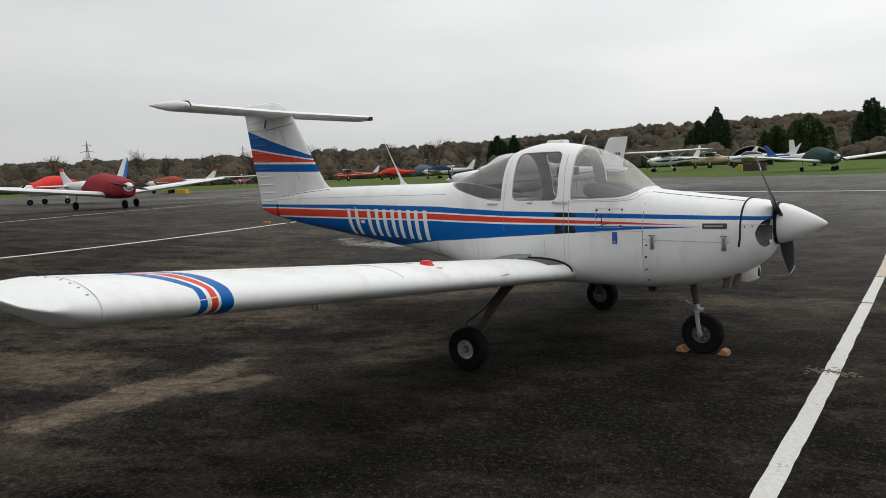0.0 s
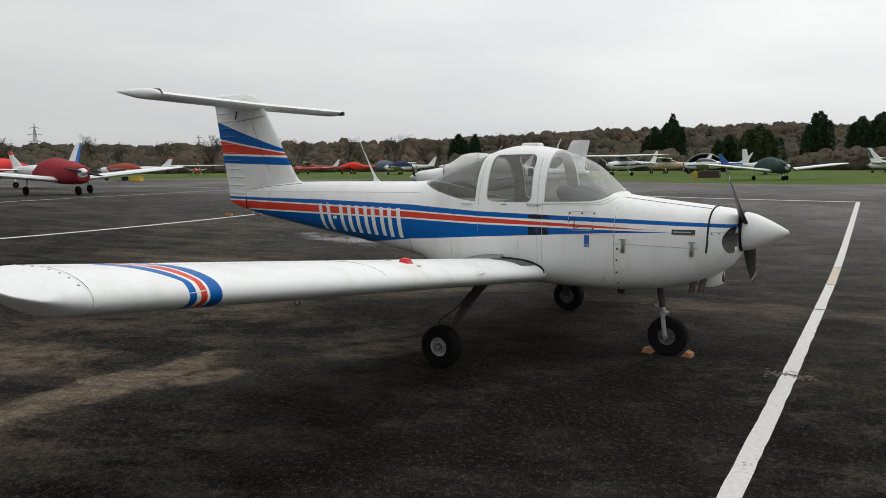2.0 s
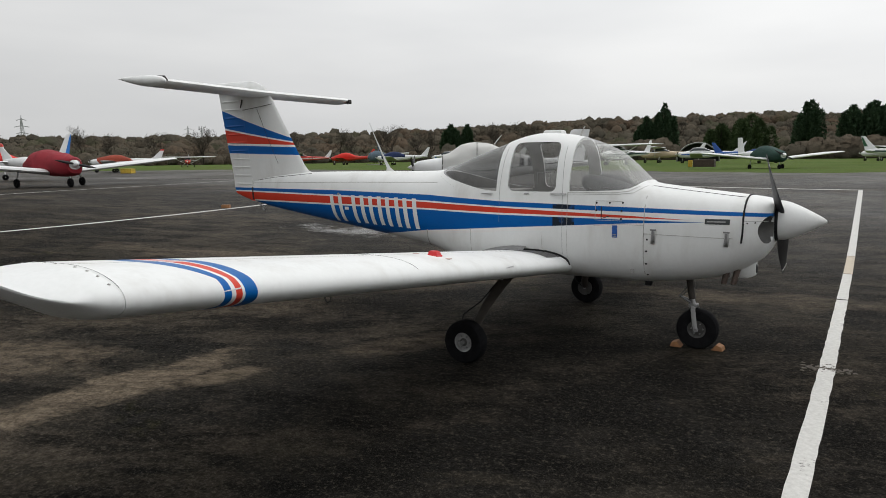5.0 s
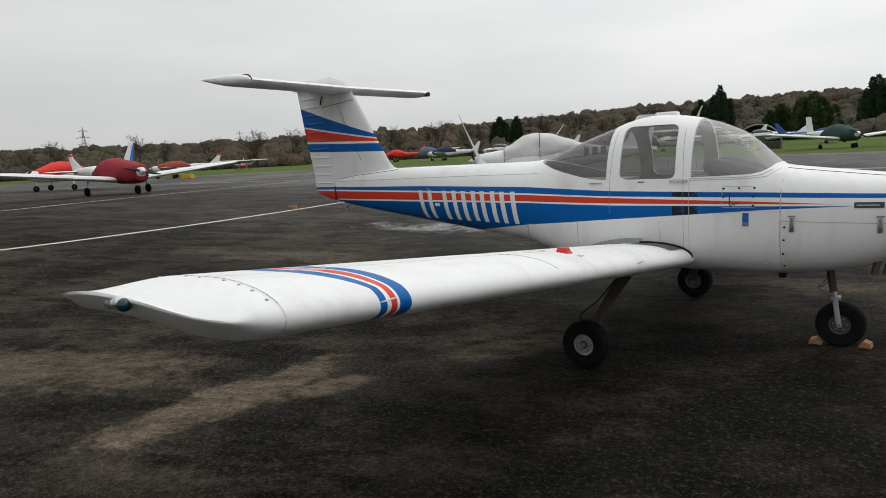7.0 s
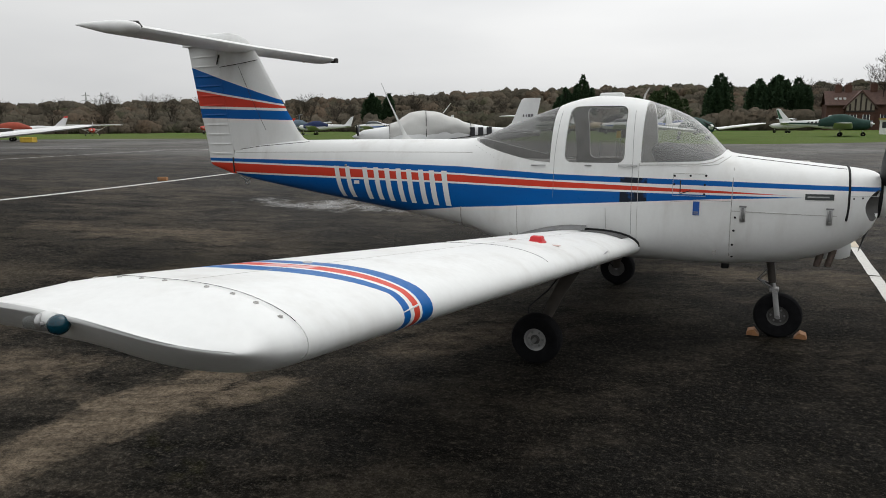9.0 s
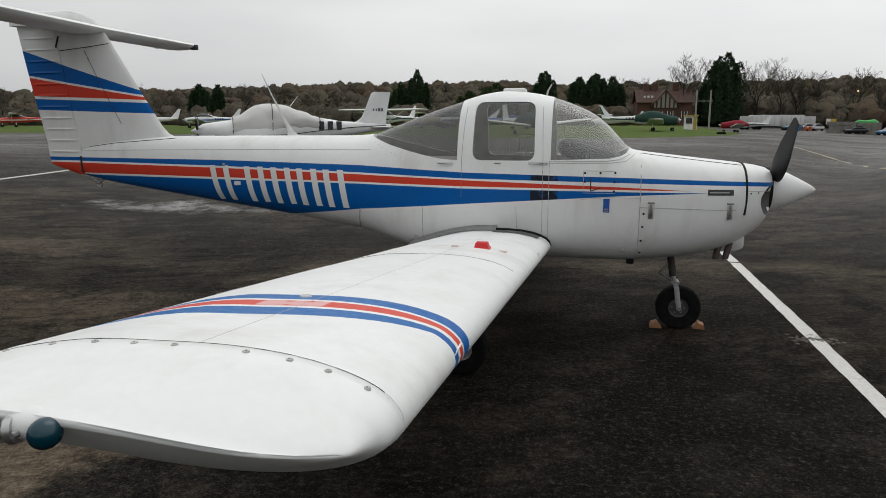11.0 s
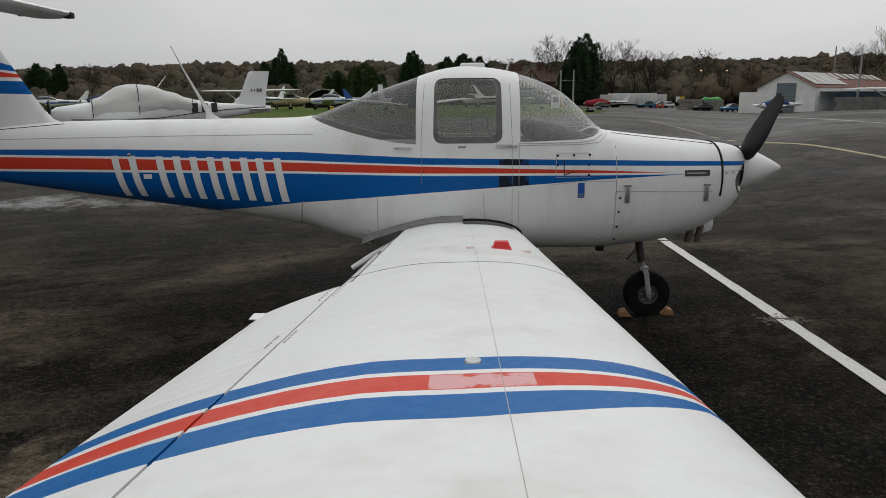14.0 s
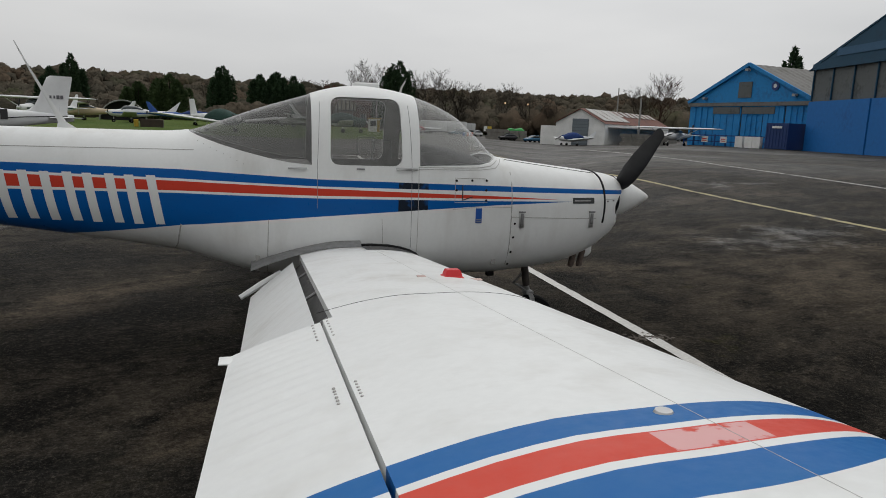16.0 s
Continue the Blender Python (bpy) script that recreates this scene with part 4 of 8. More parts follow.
def tip_ring(u, s):
    """Sections of the moulded tip: u runs from 0 at the seam to 1 at the rim."""
    y = 4.773 + 0.285 * u
    lex = LEX - 0.005 * u - 0.030 * max(0.0, (u - 0.55) / 0.45) ** 2.4
    tex = LEX - CHORD + 0.255 * u ** 1.7
    chord = lex - tex
    b = u ** 1.5
    lean = 0.0 if s < 0 else (DIH - 0.068) * 5.1
    soft = 0.032 * (1 - math.sqrt(1 - (max(0.0, u - 0.58) / 0.425) ** 2))
    n = 24
    up, low = [], []
    for i in range(n + 1):
        t = (i / n) ** 1.8
        yy = s * (y - 0.115 * u ** 3 * math.exp(-t / 0.07))
        p, q = wing_point(yy, t, True, 0.0, chord, lex), wing_point(yy, t, False, 0.0, chord, lex)
        pinch = min(1.0, math.sqrt(t / 0.06), math.sqrt(max(0.0, 1 - t) / 0.02))
        a, c = lerp_table(RIM_TOP, p.x)[0] - lean, lerp_table(RIM_LOW, p.x)[0] - lean
        m = (a + c) / 2
        a, c = m + (a - m) * pinch, m + (c - m) * pinch
        p.z, q.z = p.z + (a - p.z) * b * (1 - 0.4 * math.exp(-t / 0.09)), q.z + (c - q.z) * b ** (2.0 - 1.2 * math.exp(-t / 0.2))
        p.z -= min(soft * max(0.0, min(1.0, (0.65 - t) / 0.5)), 0.5 * max(0.0, p.z - q.z))
        s0 = 0.74 - 0.34 * math.exp(-t / 0.10)
        shut = 1.0 if u < s0 else math.sqrt(max(0.0, 1 - ((u - s0) / (1.001 - s0)) ** 2))
        q.z = p.z + (q.z - p.z) * (1 - (1 - shut) * math.exp(-t / 0.12))
        up.append(p)
        low.append(q)
    return up[::-1] + low[1:-1]


def bead_wing(s, y0, y1, t0, pitch, amp, hinge_drop, droop, name, parent, label):
    """A control surface with pressed beads across it, hinged at t0."""
    count = int((y1 - y0) / (pitch / 4))
    rings = []
    x0 = LEX - CHORD * t0 - 0.012
    for i in range(count + 1):
        y = y0 + (y1 - y0) * i / count
        ridge = amp * max(0.0, math.cos(math.tau * (y - y0) / pitch)) ** 2 if 3 < i < count - 3 else 0
        ring = []
        for t, up in [(t0 + 0.008 + (1 - t0 - 0.008) * k / 6, True) for k in range(6, -1, -1)] + [(t0 + 0.008 + (1 - t0 - 0.008) * k / 6, False) for k in range(0, 7)]:
            edge = min(1.0, (t - t0) * 14, (1.0 - t) * 14)
            p = wing_point(s * y, t, up, ridge * max(0, edge) + (0.001 if up else 0.0015))
            d = x0 - p.x
            p.z += -hinge_drop - d * math.tan(radians(droop))
            ring.append(p)
        rings.append(ring)
    bm = loft(rings)
    bmesh.ops.recalc_face_normals(bm, faces=bm.faces)
    return part(name, bm, M["wing"], parent, label)


for s in (-1, 1):
    ys = [0.36, 0.5, 1.0, 1.6, 2.2, 2.75, 2.945, 2.95, 3.3, 3.9, 4.4, 4.77]
    bm = loft([wing_ring(s * y, COVE if y < 2.948 else CUT) for y in ys])
    bmesh.ops.recalc_face_normals(bm, faces=bm.faces)
    wing = part("wing", bm, M["wing"], plane, "white wing with a blue, white and red band near the tip")
    bm = loft([tip_ring(u, s) for u in (0.0, 0.1, 0.2, 0.3, 0.4, 0.5, 0.6, 0.68, 0.75, 0.80, 0.85, 0.89, 0.92, 0.945, 0.965, 0.98, 0.99, 0.996, 1.0)])
    rim = [v for v in bm.verts if abs(v.co.y) > 4.86 and v.co.x > -1.62]
    for _ in range(30):
        bmesh.ops.smooth_vert(bm, verts=rim, factor=0.5, use_axis_x=True, use_axis_y=True, use_axis_z=True)
    bmesh.ops.recalc_face_normals(bm, faces=bm.faces)
    part("wing_tip", bm, M["white"], wing, "moulded white wing tip with a rounded rim", edge=100)
    bead_wing(s, 2.97, 4.765, CUT, 0.072, 0.0055, 0.002, 1.0, "aileron", wing, "white ribbed aileron")
    bead_wing(s, 0.60, 2.93, 0.760, 0.036, 0.0018, 0.03, 27.0, "flap", wing, "finely ribbed white flap, lowered")
    # the open cove ahead of the lowered flap
    low, up = [[wing_point(s * y, t, k) - Vector((0, 0, 0.01 if k else -0.004)) for y in (0.60, 1.2, 1.8, 2.4, 2.944)] for t, k in ((0.775, False), (COVE - 0.004, True))]
    part("flap_cove", fixed_normals(loft([low, [(a + b) / 2 + Vector((0.02, 0, 0)) for a, b in zip(low, up)], up], False, None, False)), M["dark_hub_shade"], wing, "dark grey cove panel ahead of the flap")
    for y in (1.35, 2.15, 2.80):
        part("flap_hinge", tube([wing_point(s * y, COVE, True) - Vector((0, 0, 0.03)), wing_point(s * y, 0.77, True) - Vector((0, 0, 0.05))], 0.007, 6), M["grey_metal"], wing)
    bm = bmesh.new()
    p = wing_point(s * 3.04, 1.0, True)
    box(bm, p.x - 0.008, p.y, p.z - 0.002, 0.04, 0.07, 0.004, None, 0.001)
    part("trim_tab", bm, M["white"], wing, "small fixed trim tab")

    def wline(name, pts, r, mt, out=0.0):
        dense = []
        for a, b in zip(pts, pts[1:]):
            dense += [(a[0] + (b[0] - a[0]) * i / 16, a[1] + (b[1] - a[1]) * i / 16) for i in range(16)]
        dense.append(pts[-1])
        return part(name, tube([wing_point(s * y, t, True, out) for y, t in dense], r, 5), M[mt], wing)

    wline("tip_joint", [(4.772, 0.03), (4.772, 0.10), (4.772, 0.75)], 0.0009, "seam")
    wline("skin_joint", [(2.80, 0.03), (2.80, 0.15), (2.80, 0.76)], 0.0014, "seam")
    wline("spar_joint", [(0.6, 0.326), (2.7, 0.329), (4.765, 0.331)], 0.0007, "faint")
    # screws along the tip joint and along the hinge line
    for t in (0.05, 0.11, 0.17, 0.24, 0.36, 0.43, 0.50, 0.58, 0.67):
        bm = bmesh.new()
        p = wing_point(s * 4.798, t, True)
        cyl(bm, p - Vector((0, 0, 0.004)), p + Vector((0, 0, 0.0012)), 0.0070, 0.0062, 12)
        screw = part("tip_screw", bm, M["faint"], wing)
        bm = bmesh.new()
        cyl(bm, p - Vector((0, 0, 0.002)), p + Vector((0, 0, 0.0022)), 0.0022, 0.0018, 8)
        part("screw_head", bm, M["grey_metal"], screw)
    for y in [2.99 + 0.045 * i for i in range(6)] + [3.72 + 0.022 * i for i in range(6)] + [1.9 + 0.024 * i for i in range(5)]:
        for t in (0.742, 0.782 if y > 2.96 else 0.742):
            bm = bmesh.new()
            p = wing_point(s * y, t, True)
            cyl(bm, p - Vector((0, 0, 0.003)), p + Vector((0, 0, 0.002)), 0.0045, 0.0035, 6)
            part("rivet", bm, M["faint"], wing)
    bm = bmesh.new()
    p = wing_point(s * 4.198, 0.370, True)
    cyl(bm, p - Vector((0, 0, 0.004)), p + Vector((0, 0, 0.004)), 0.018, 0.014, 12)
    part("inspection_screw", bm, M["alu"], wing)
    # red rubber fuel cap cover
    c = wing_point(s * 2.28, 0.225, True)
    bm = bmesh.new()
    loft([[c + Vector((sx * k * 0.5, sy * k2 * 0.5, z)) for sx, sy in ((0.088, 0.072), (-0.088, 0.072), (-0.088, -0.072), (0.088, -0.072))] for z, k, k2 in ((-0.02, 1, 1), (0.002, 1, 1), (0.006, 0.86, 0.8), (0.028, 0.72, 0.62), (0.033, 0.62, 0.5))], True, bm)
    cap = part("fuel_cap", bm, M["red"], wing, "red fuel filler cap")
    for dx, dy, w in ((0.12, -0.02, 0.05), (-0.13, 0.0, 0.035)):
        q = wing_point(s * (2.30 + dy), 0.235 - dx / CHORD, True)
        bm = bmesh.new()
        box(bm, q.x, q.y, q.z + 0.002, w, 0.03, 0.003)
        part("filler_label", bm, worn("faded_label", (0.55, 0.40, 0.36), 0.6), wing, "faded filler label")
    # grip strip, dark sealing strip and root fairing
    bm = bmesh.new()
    cols = [[wing_point(s * (0.47 + 0.30 * j / 3), 0.07 + 0.30 * i / 12, True, 0.004) for i in range(13)] for j in range(4)]
    vs = [[bm.verts.new(p) for p in c2] for c2 in cols]
    for a, b in zip(vs, vs[1:]):
        for i in range(12):
            bm.faces.new((a[i], a[i + 1], b[i + 1], b[i]) if s > 0 else (a[i], b[i], b[i + 1], a[i + 1]))
    part("grip_strip", bm, M["walk"], wing, "dark non-slip strip at the wing root")
    seal = [wing_point(s * 0.452, t, True, 0.012) for t in [0.0, 0.01, 0.03, 0.07, 0.12, 0.2, 0.3, 0.4, 0.5, 0.6, 0.7, 0.8, 0.9, 1.0]]
    part("root_seal", tube(seal, 0.009, 6), M["black"], wing, "black rubber sealing strip")
    bm = bmesh.new()
    low = [wing_point(s * 0.535, t, True, 0.004) for t in [0.37 + 0.042 * i for i in range(16)]]
    up = [body_side(p.x, p.z + 0.030, 0.004, s) for p in low]
    va, vb = [bm.verts.new(p) for p in low], [bm.verts.new(p) for p in up]
    for i in range(15):
        bm.faces.new((va[i], va[i + 1], vb[i + 1], vb[i]))
    part("root_fairing", bm, M["grey_metal"], wing, "grey root fairing")
    part("root_tail", tube([(-1.97, s * 0.50, 0.675), (-2.10, s * 0.54, 0.605), (-2.23, s * 0.58, 0.53)], [0.020, 0.023, 0.018], 8), M["white"], wing, "white pointed trailing fairing")
    # stall strip, tie-down ring, position light
    bm = bmesh.new()
    for y in (1.62,):
        p = wing_point(s * y, 0.012, True)
        box(bm, p.x + 0.002, p.y, p.z - 0.006, 0.010, 0.14, 0.008, None, 0.003)
    part("stall_vane", bm, M["alu"], wing)
    p = wing_point(s * 3.35, 0.25, False)
    part("tie_down_ring", tube([p + Vector((0.022 * math.cos(a), 0, -0.02 + 0.026 * math.sin(a))) for a in [math.tau * i / 12 for i in range(13)]], 0.0055, 6), M["grey_metal"], wing, "dark tie-down ring")
    nl = Vector((-1.472, s * 5.047, 1.264 if s < 0 else 1.264 - (DIH - 0.068) * 5.1))
    bm = bmesh.new()
    bmesh.ops.create_uvsphere(bm, u_segments=18, v_segments=10, radius=1.0, matrix=Matrix.Translation(nl + Vector((-0.040, s * -0.008, 0))) @ Matrix.Diagonal((0.048, 0.030, 0.024, 1)))
    light = part("position_light", bm, M["white"], wing, "wing tip position light with a dark lens")
    bm = bmesh.new()
    bmesh.ops.create_uvsphere(bm, u_segments=18, v_segments=12, radius=1.0, matrix=Matrix.Translation(nl + Vector((0.0, s * 0.014, -0.003))) @ Matrix.Diagonal((0.023, 0.025, 0.023, 1)))
    part("lens", bm, M["green_lens"], light, "dark blue-green glass lens")
    bm = bmesh.new()
    cyl(bm, nl + Vector((-0.05, s * 0.008, -0.004)), nl + Vector((-0.062, s * 0.010, -0.006)), 0.021, 0.021, 12)
    part("clamp_ring", bm, M["alu"], light)
    bm = bmesh.new()
    cyl(bm, nl + Vector((-0.040, s * 0.022, -0.004)), nl + Vector((-0.041, s * 0.030, -0.004)), 0.006, 0.005, 8)
    part("screw", bm, M["grey_metal"], light)
    bm = bmesh.new()
    cyl(bm, nl + Vector((-0.06, s * 0.010, -0.006)), nl + Vector((-0.105, s * 0.014, -0.010)), 0.019, 0.015, 12)
    part("strobe", bm, M["lens"], light, "clear strobe lens")
# banding tape lifting at the leading edge
bm = bmesh.new()
p = wing_point(-4.36, 0.004, True)
box(bm, p.x - 0.001, p.y + 0.06, p.z - 0.012, 0.006, 0.16, 0.006, None, 0.002)
part("stall_strip", bm, M["white"], plane, "short white stall strip on the leading edge")

# ---- tail ----
FIN = [(1.44, -4.30, -5.475), (1.53, -4.47, -5.49), (1.57, -4.57, -5.50), (1.64, -4.635, -5.51), (1.84, -4.765, -5.545), (2.10, -4.925, -5.59), (2.42, -5.12, -5.65), (2.53, -5.19, -5.67), (2.60, -5.26, -5.68), (2.655, -5.36, -5.69), (2.68, -5.45, -5.70)]


def fin_ring(x0, x1, z, half):
    c = x0 - x1
    out = []
    for t in (0, 0.02, 0.06, 0.14, 0.3, 0.5, 0.75, 1.0):
        out.append(Vector((x0 - c * t, half * min(1.0, 1.9 * math.sqrt(t) * (1 - 0.42 * t)), z)))
    return out + [Vector((p.x, -p.y, p.z)) for p in out[:0:-1]]


bm = loft([fin_ring(a, b, z, 0.062 - 0.022 * (z - 1.44)) for z, a, b in FIN])
bmesh.ops.recalc_face_normals(bm, faces=bm.faces)
fin = part("fin", bm, M["fin"], plane, "white fin with red and blue bands")
rings = []
for i in range(211):
    z = 1.185 + (2.56 - 1.185) * i / 210
    h = lerp_table([(1.16, -5.475), (1.44, -5.487), (1.84, -5.557), (2.10, -5.602), (2.42, -5.662), (2.56, -5.685)], z)[0]
    te = lerp_table([(1.16, -5.52), (1.20, -5.62), (1.25, -5.78), (1.285, -5.862), (1.5, -5.895), (1.96, -5.995), (2.3, -6.06), (2.56, -6.105)], z)[0]
    w = 0.056 - 0.02 * (z - 1.2)
    bead = 0.010 * max(0.0, math.cos(math.tau * (z - 1.40) / 0.105)) ** 10 if (1.36 < z < 2.54) else 0
    ring = []
    for t in (0.0, 0.08, 0.2, 0.5, 0.8, 0.9, 1.0):
        b = bead if 0.1 < t < 0.85 else 0
        ring.append(Vector((h + (te - h) * t, w * (1 - t) + 0.002 + b, z)))
    rings.append(ring + [Vector((q.x, -q.y, q.z)) for q in ring[::-1]])
bm = loft(rings)
bmesh.ops.recalc_face_normals(bm, faces=bm.faces)
part("rudder", bm, M["fin"], plane, "white rudder with pressed ribs and coloured bands")
bm = loft([fin_ring(-5.30 + a, -6.12 + b, z, w) for z, a, b, w in ((2.56, 0.02, 0.0, 0.070), (2.60, 0.0, 0.0, 0.072), (2.65, -0.07, 0.0, 0.062), (2.682, -0.16, 0.02, 0.042), (2.692, -0.24, 0.06, 0.016))])
bmesh.ops.recalc_face_normals(bm, faces=bm.faces)
part("fin_fairing", bm, M["white"], plane, "white fairing on top of the fin")
part("fin_joint", tube([(-5.10, -0.045, 2.385), (-5.3, -0.05, 2.36), (-5.62, -0.05, 2.33)], 0.0035, 5), M["seam"], fin)
part("fin_joint", tube([(-5.62, -0.052, 2.46), (-5.66, -0.05, 2.36)], 0.008, 5), M["seam"], fin)
part("fin_joint", tube([(-5.36, -0.05, 2.33), (-5.20, -0.058, 2.0), (-5.02, -0.062, 1.66)], 0.0022, 5), M["seam"], fin)
part("hinge_gap", tube([(-5.482, -0.066, 1.20), (-5.486, -0.066, 1.36)], 0.009, 5), M["seam"], fin)


def tail_ring(y, x0, x1, z, up, rel):
    c = x0 - x1
    out = []
    for t in (0, 0.02, 0.07, 0.16, 0.32, 0.5, 0.62, 0.8, 1.0):
        h = 0.052 * rel * min(1.0, 2.0 * math.sqrt(t)) * (1 - t ** 1.5) + 0.002
        rise = up * max(0.0, t - 0.55) / 0.45
        out.append((x0 - c * t, h, rise))
    return [Vector((x, y, z + h + r)) for x, h, r in out] + [Vector((x, y, z - h + r)) for x, h, r in out[:0:-1]]


for s in (-1, 1):
    rings = [tail_ring(s * y, -5.135, -5.85, 2.515 + (0.018 * y if s < 0 else 0.0), 0.045, 1.0) for y in (0.0, 0.4, 0.8, 1.2, 1.50)]
    bm = loft(rings)
    bmesh.ops.recalc_face_normals(bm, faces=bm.faces)
    stab = part("tailplane", bm, M["white"], plane, "white tailplane on top of the fin")
    if s < 0:
        spindle = ((-5.10, 0.004, 0.0), (-5.115, 0.024, 0.0), (-5.16, 0.044, 0.001), (-5.25, 0.060, 0.003), (-5.36, 0.062, 0.010), (-5.50, 0.054, 0.022), (-5.66, 0.038, 0.040), (-5.80, 0.020, 0.056), (-5.90, 0.005, 0.066))
        bm = loft([[Vector((x, -1.545 - 1.25 * r * math.cos(a), 2.542 + up + r * math.sin(a))) for a in [math.tau * k / 14 for k in range(14)]] for x, r, up in spindle])
        part("tip_cap", fixed_normals(bm), M["white"], stab, "pointed white tip fairing")
        part("tip_gap", tube([(-5.13, -1.497, 2.548), (-5.17, -1.497, 2.592), (-5.30, -1.497, 2.602)], 0.010, 6), M["seam"], stab, "dark gap at the tip fairing")
    if s > 0:
        bm = bmesh.new()
        box(bm, -5.42, 1.507, 2.520, 0.50, 0.03, 0.040, None, 0.010)
        box(bm, -5.165, 1.480, 2.500, 0.085, 0.07, 0.055, None, 0.010)
        part("broken_edge", bm, M["seam"], stab, "dark broken edge of the tailplane tip")
    part("elevator_gap", tube([(-5.535, s * 0.15, 2.515 + 0.052), (-5.535, s * 1.5, 2.515 + 0.052 + (0.027 if s < 0 else 0.0))], 0.004, 5), M["seam"], stab)
part("tail_ring", tube([(-5.36 + 0.03 * math.cos(a), 0, 1.095 + 0.032 * math.sin(a)) for a in [math.tau * i / 14 for i in range(15)]], 0.007, 6), M["grey_metal"], plane, "steel tie-down ring under the tail")
part("tail_skid", tube([(-5.30, 0, 1.14), (-5.36, 0, 1.10), (-5.46, 0, 1.15)], 0.009, 6), M["grey_metal"], plane)


# ---- undercarriage ----
def revolve(profile, axis_y, centre, n=28):
    """Turns a profile of (radius, across) round a wheel's axle."""
    return loft([[centre + Vector((r * math.cos(math.tau * i / n), a, r * math.sin(math.tau * i / n))) for r, a in profile] for i in range(n)] + [[centre + Vector((r, a, 0)) for r, a in profile]], False, None, False)


def wheel(parent, centre, r, w, hub_r, hub="hub"):
    c = Vector(centre)
    k = w / 2
    bm = revolve([(hub_r * 0.95, -k * 0.55), (hub_r, -k * 0.75), (r * 0.80, -k), (r * 0.93, -k * 0.90), (r * 0.985, -k * 0.6), (r, -k * 0.2), (r, k * 0.2), (r * 0.985, k * 0.6), (r * 0.93, k * 0.9), (r * 0.80, k), (hub_r, k * 0.75), (hub_r * 0.95, k * 0.55)], 0, c, 36)
    wh = part("wheel", bm, M["tyre"], parent, "black rubber tyre")
    for s in (-1, 1):
        bm = revolve([(0.001, s * k * 0.62), (hub_r * 0.30, s * k * 0.62), (hub_r * 0.34, s * k * 0.40), (hub_r * 0.78, s * k * 0.36), (hub_r * 0.88, s * k * 0.66), (hub_r, s * k * 0.72), (hub_r * 1.02, s * k * 0.5)], 0, c, 28)
        bmesh.ops.recalc_face_normals(bm, faces=bm.faces)
        inner = c.y * s < 0
        rim = part("rim", bm, M["dark_hub_shade" if inner else hub], wh, "pale grey wheel hub" if hub == "hub" and not inner else "dark grimy wheel hub")
        bm = bmesh.new()
        cyl(bm, c + Vector((0, s * k * 0.60, 0)), c + Vector((0, s * k * 0.68, 0)), hub_r * 0.42, hub_r * 0.36, 18)
        part("hub_cap", bm, M["dark_hub_shade"], wh)
        for i in range(6):
            a = math.tau * i / 6
            q = c + Vector((hub_r * 0.62 * math.cos(a), s * k * 0.40, hub_r * 0.62 * math.sin(a)))
            bm = bmesh.new()
            cyl(bm, q - Vector((0, s * 0.004, 0)), q + Vector((0, s * 0.006, 0)), 0.008, 0.008, 6)
            part("hub_nut", bm, M["grey_metal"], wh)
    return wh


for s in (-1, 1):
    pts = [(-1.330, s * 1.00, 0.725, 0.135, 0.050), (-1.390, s * 1.08, 0.62, 0.118, 0.046), (-1.475, s * 1.19, 0.44, 0.096, 0.042), (-1.535, s * 1.28, 0.27, 0.080, 0.038), (-1.55, s * 1.33, 0.19, 0.07, 0.034)]
    rings = []
    for i, (x, y, z, w, d) in enumerate(pts):
        rings.append([Vector((x + w * 0.5 * math.cos(a), y + d * 0.5 * math.sin(a), z + 0.25 * d * math.sin(a))) for a in [math.tau * k / 10 for k in range(10)]])
    bm = loft(rings)
    bmesh.ops.recalc_face_normals(bm, faces=bm.faces)
    strut = part("main_gear_leg", bm, M["steel"], plane, "sprung steel main gear leg")
    bm = bmesh.new()
    cyl(bm, (-1.55, s * 1.32, 0.182), (-1.55, s * 1.48, 0.182), 0.016)
    part("axle", bm, M["grey_metal"], strut)
    part("brake_hose", tube([(-1.43, s * 1.02, 0.66), (-1.56, s * 1.12, 0.47), (-1.66, s * 1.25, 0.37), (-1.65, s * 1.31, 0.26), (-1.58, s * 1.32, 0.20)], 0.006, 6), M["black"], strut, "thin black brake hose")
    bm = bmesh.new()
    cyl(bm, (-1.55, s * 1.325, 0.182), (-1.55, s * 1.342, 0.182), 0.085, 0.085, 18)
    part("brake_disc", bm, M["dark_hub_shade"], strut)
    wheel(plane, (-1.55, s * 1.40, 0.182), 0.182, 0.135, 0.082)

bm = bmesh.new()
cyl(bm, (-0.075, 0, 0.62), (-0.045, 0, 0.44), 0.030)
nose = part("nose_strut", bm, M["steel"], plane, "nose gear strut")
bm = bmesh.new()
cyl(bm, (-0.046, 0, 0.46), (-0.030, 0, 0.375), 0.020)
part("oleo", bm, M["alu"], nose, "bright sliding strut")
for s in (-1, 1):
    bm = loft([[Vector((x + 0.020 * math.cos(a), s * y + 0.008 * math.sin(a), z)) for a in [math.tau * k / 8 for k in range(8)]] for x, y, z in ((-0.03, 0.03, 0.395), (-0.02, 0.078, 0.355), (-0.008, 0.083, 0.27), (0.008, 0.083, 0.17))])
    bmesh.ops.recalc_face_normals(bm, faces=bm.faces)
    part("fork", bm, M["hub"], nose)
bm = bmesh.new()
cyl(bm, (0.008, -0.095, 0.18), (0.008, 0.095, 0.18), 0.016)
part("axle", bm, M["grey_metal"], nose)
part("fork_crown", box(bmesh.new(), -0.03, 0, 0.385, 0.07, 0.10, 0.03, None, 0.008), M["grey_metal"], nose)
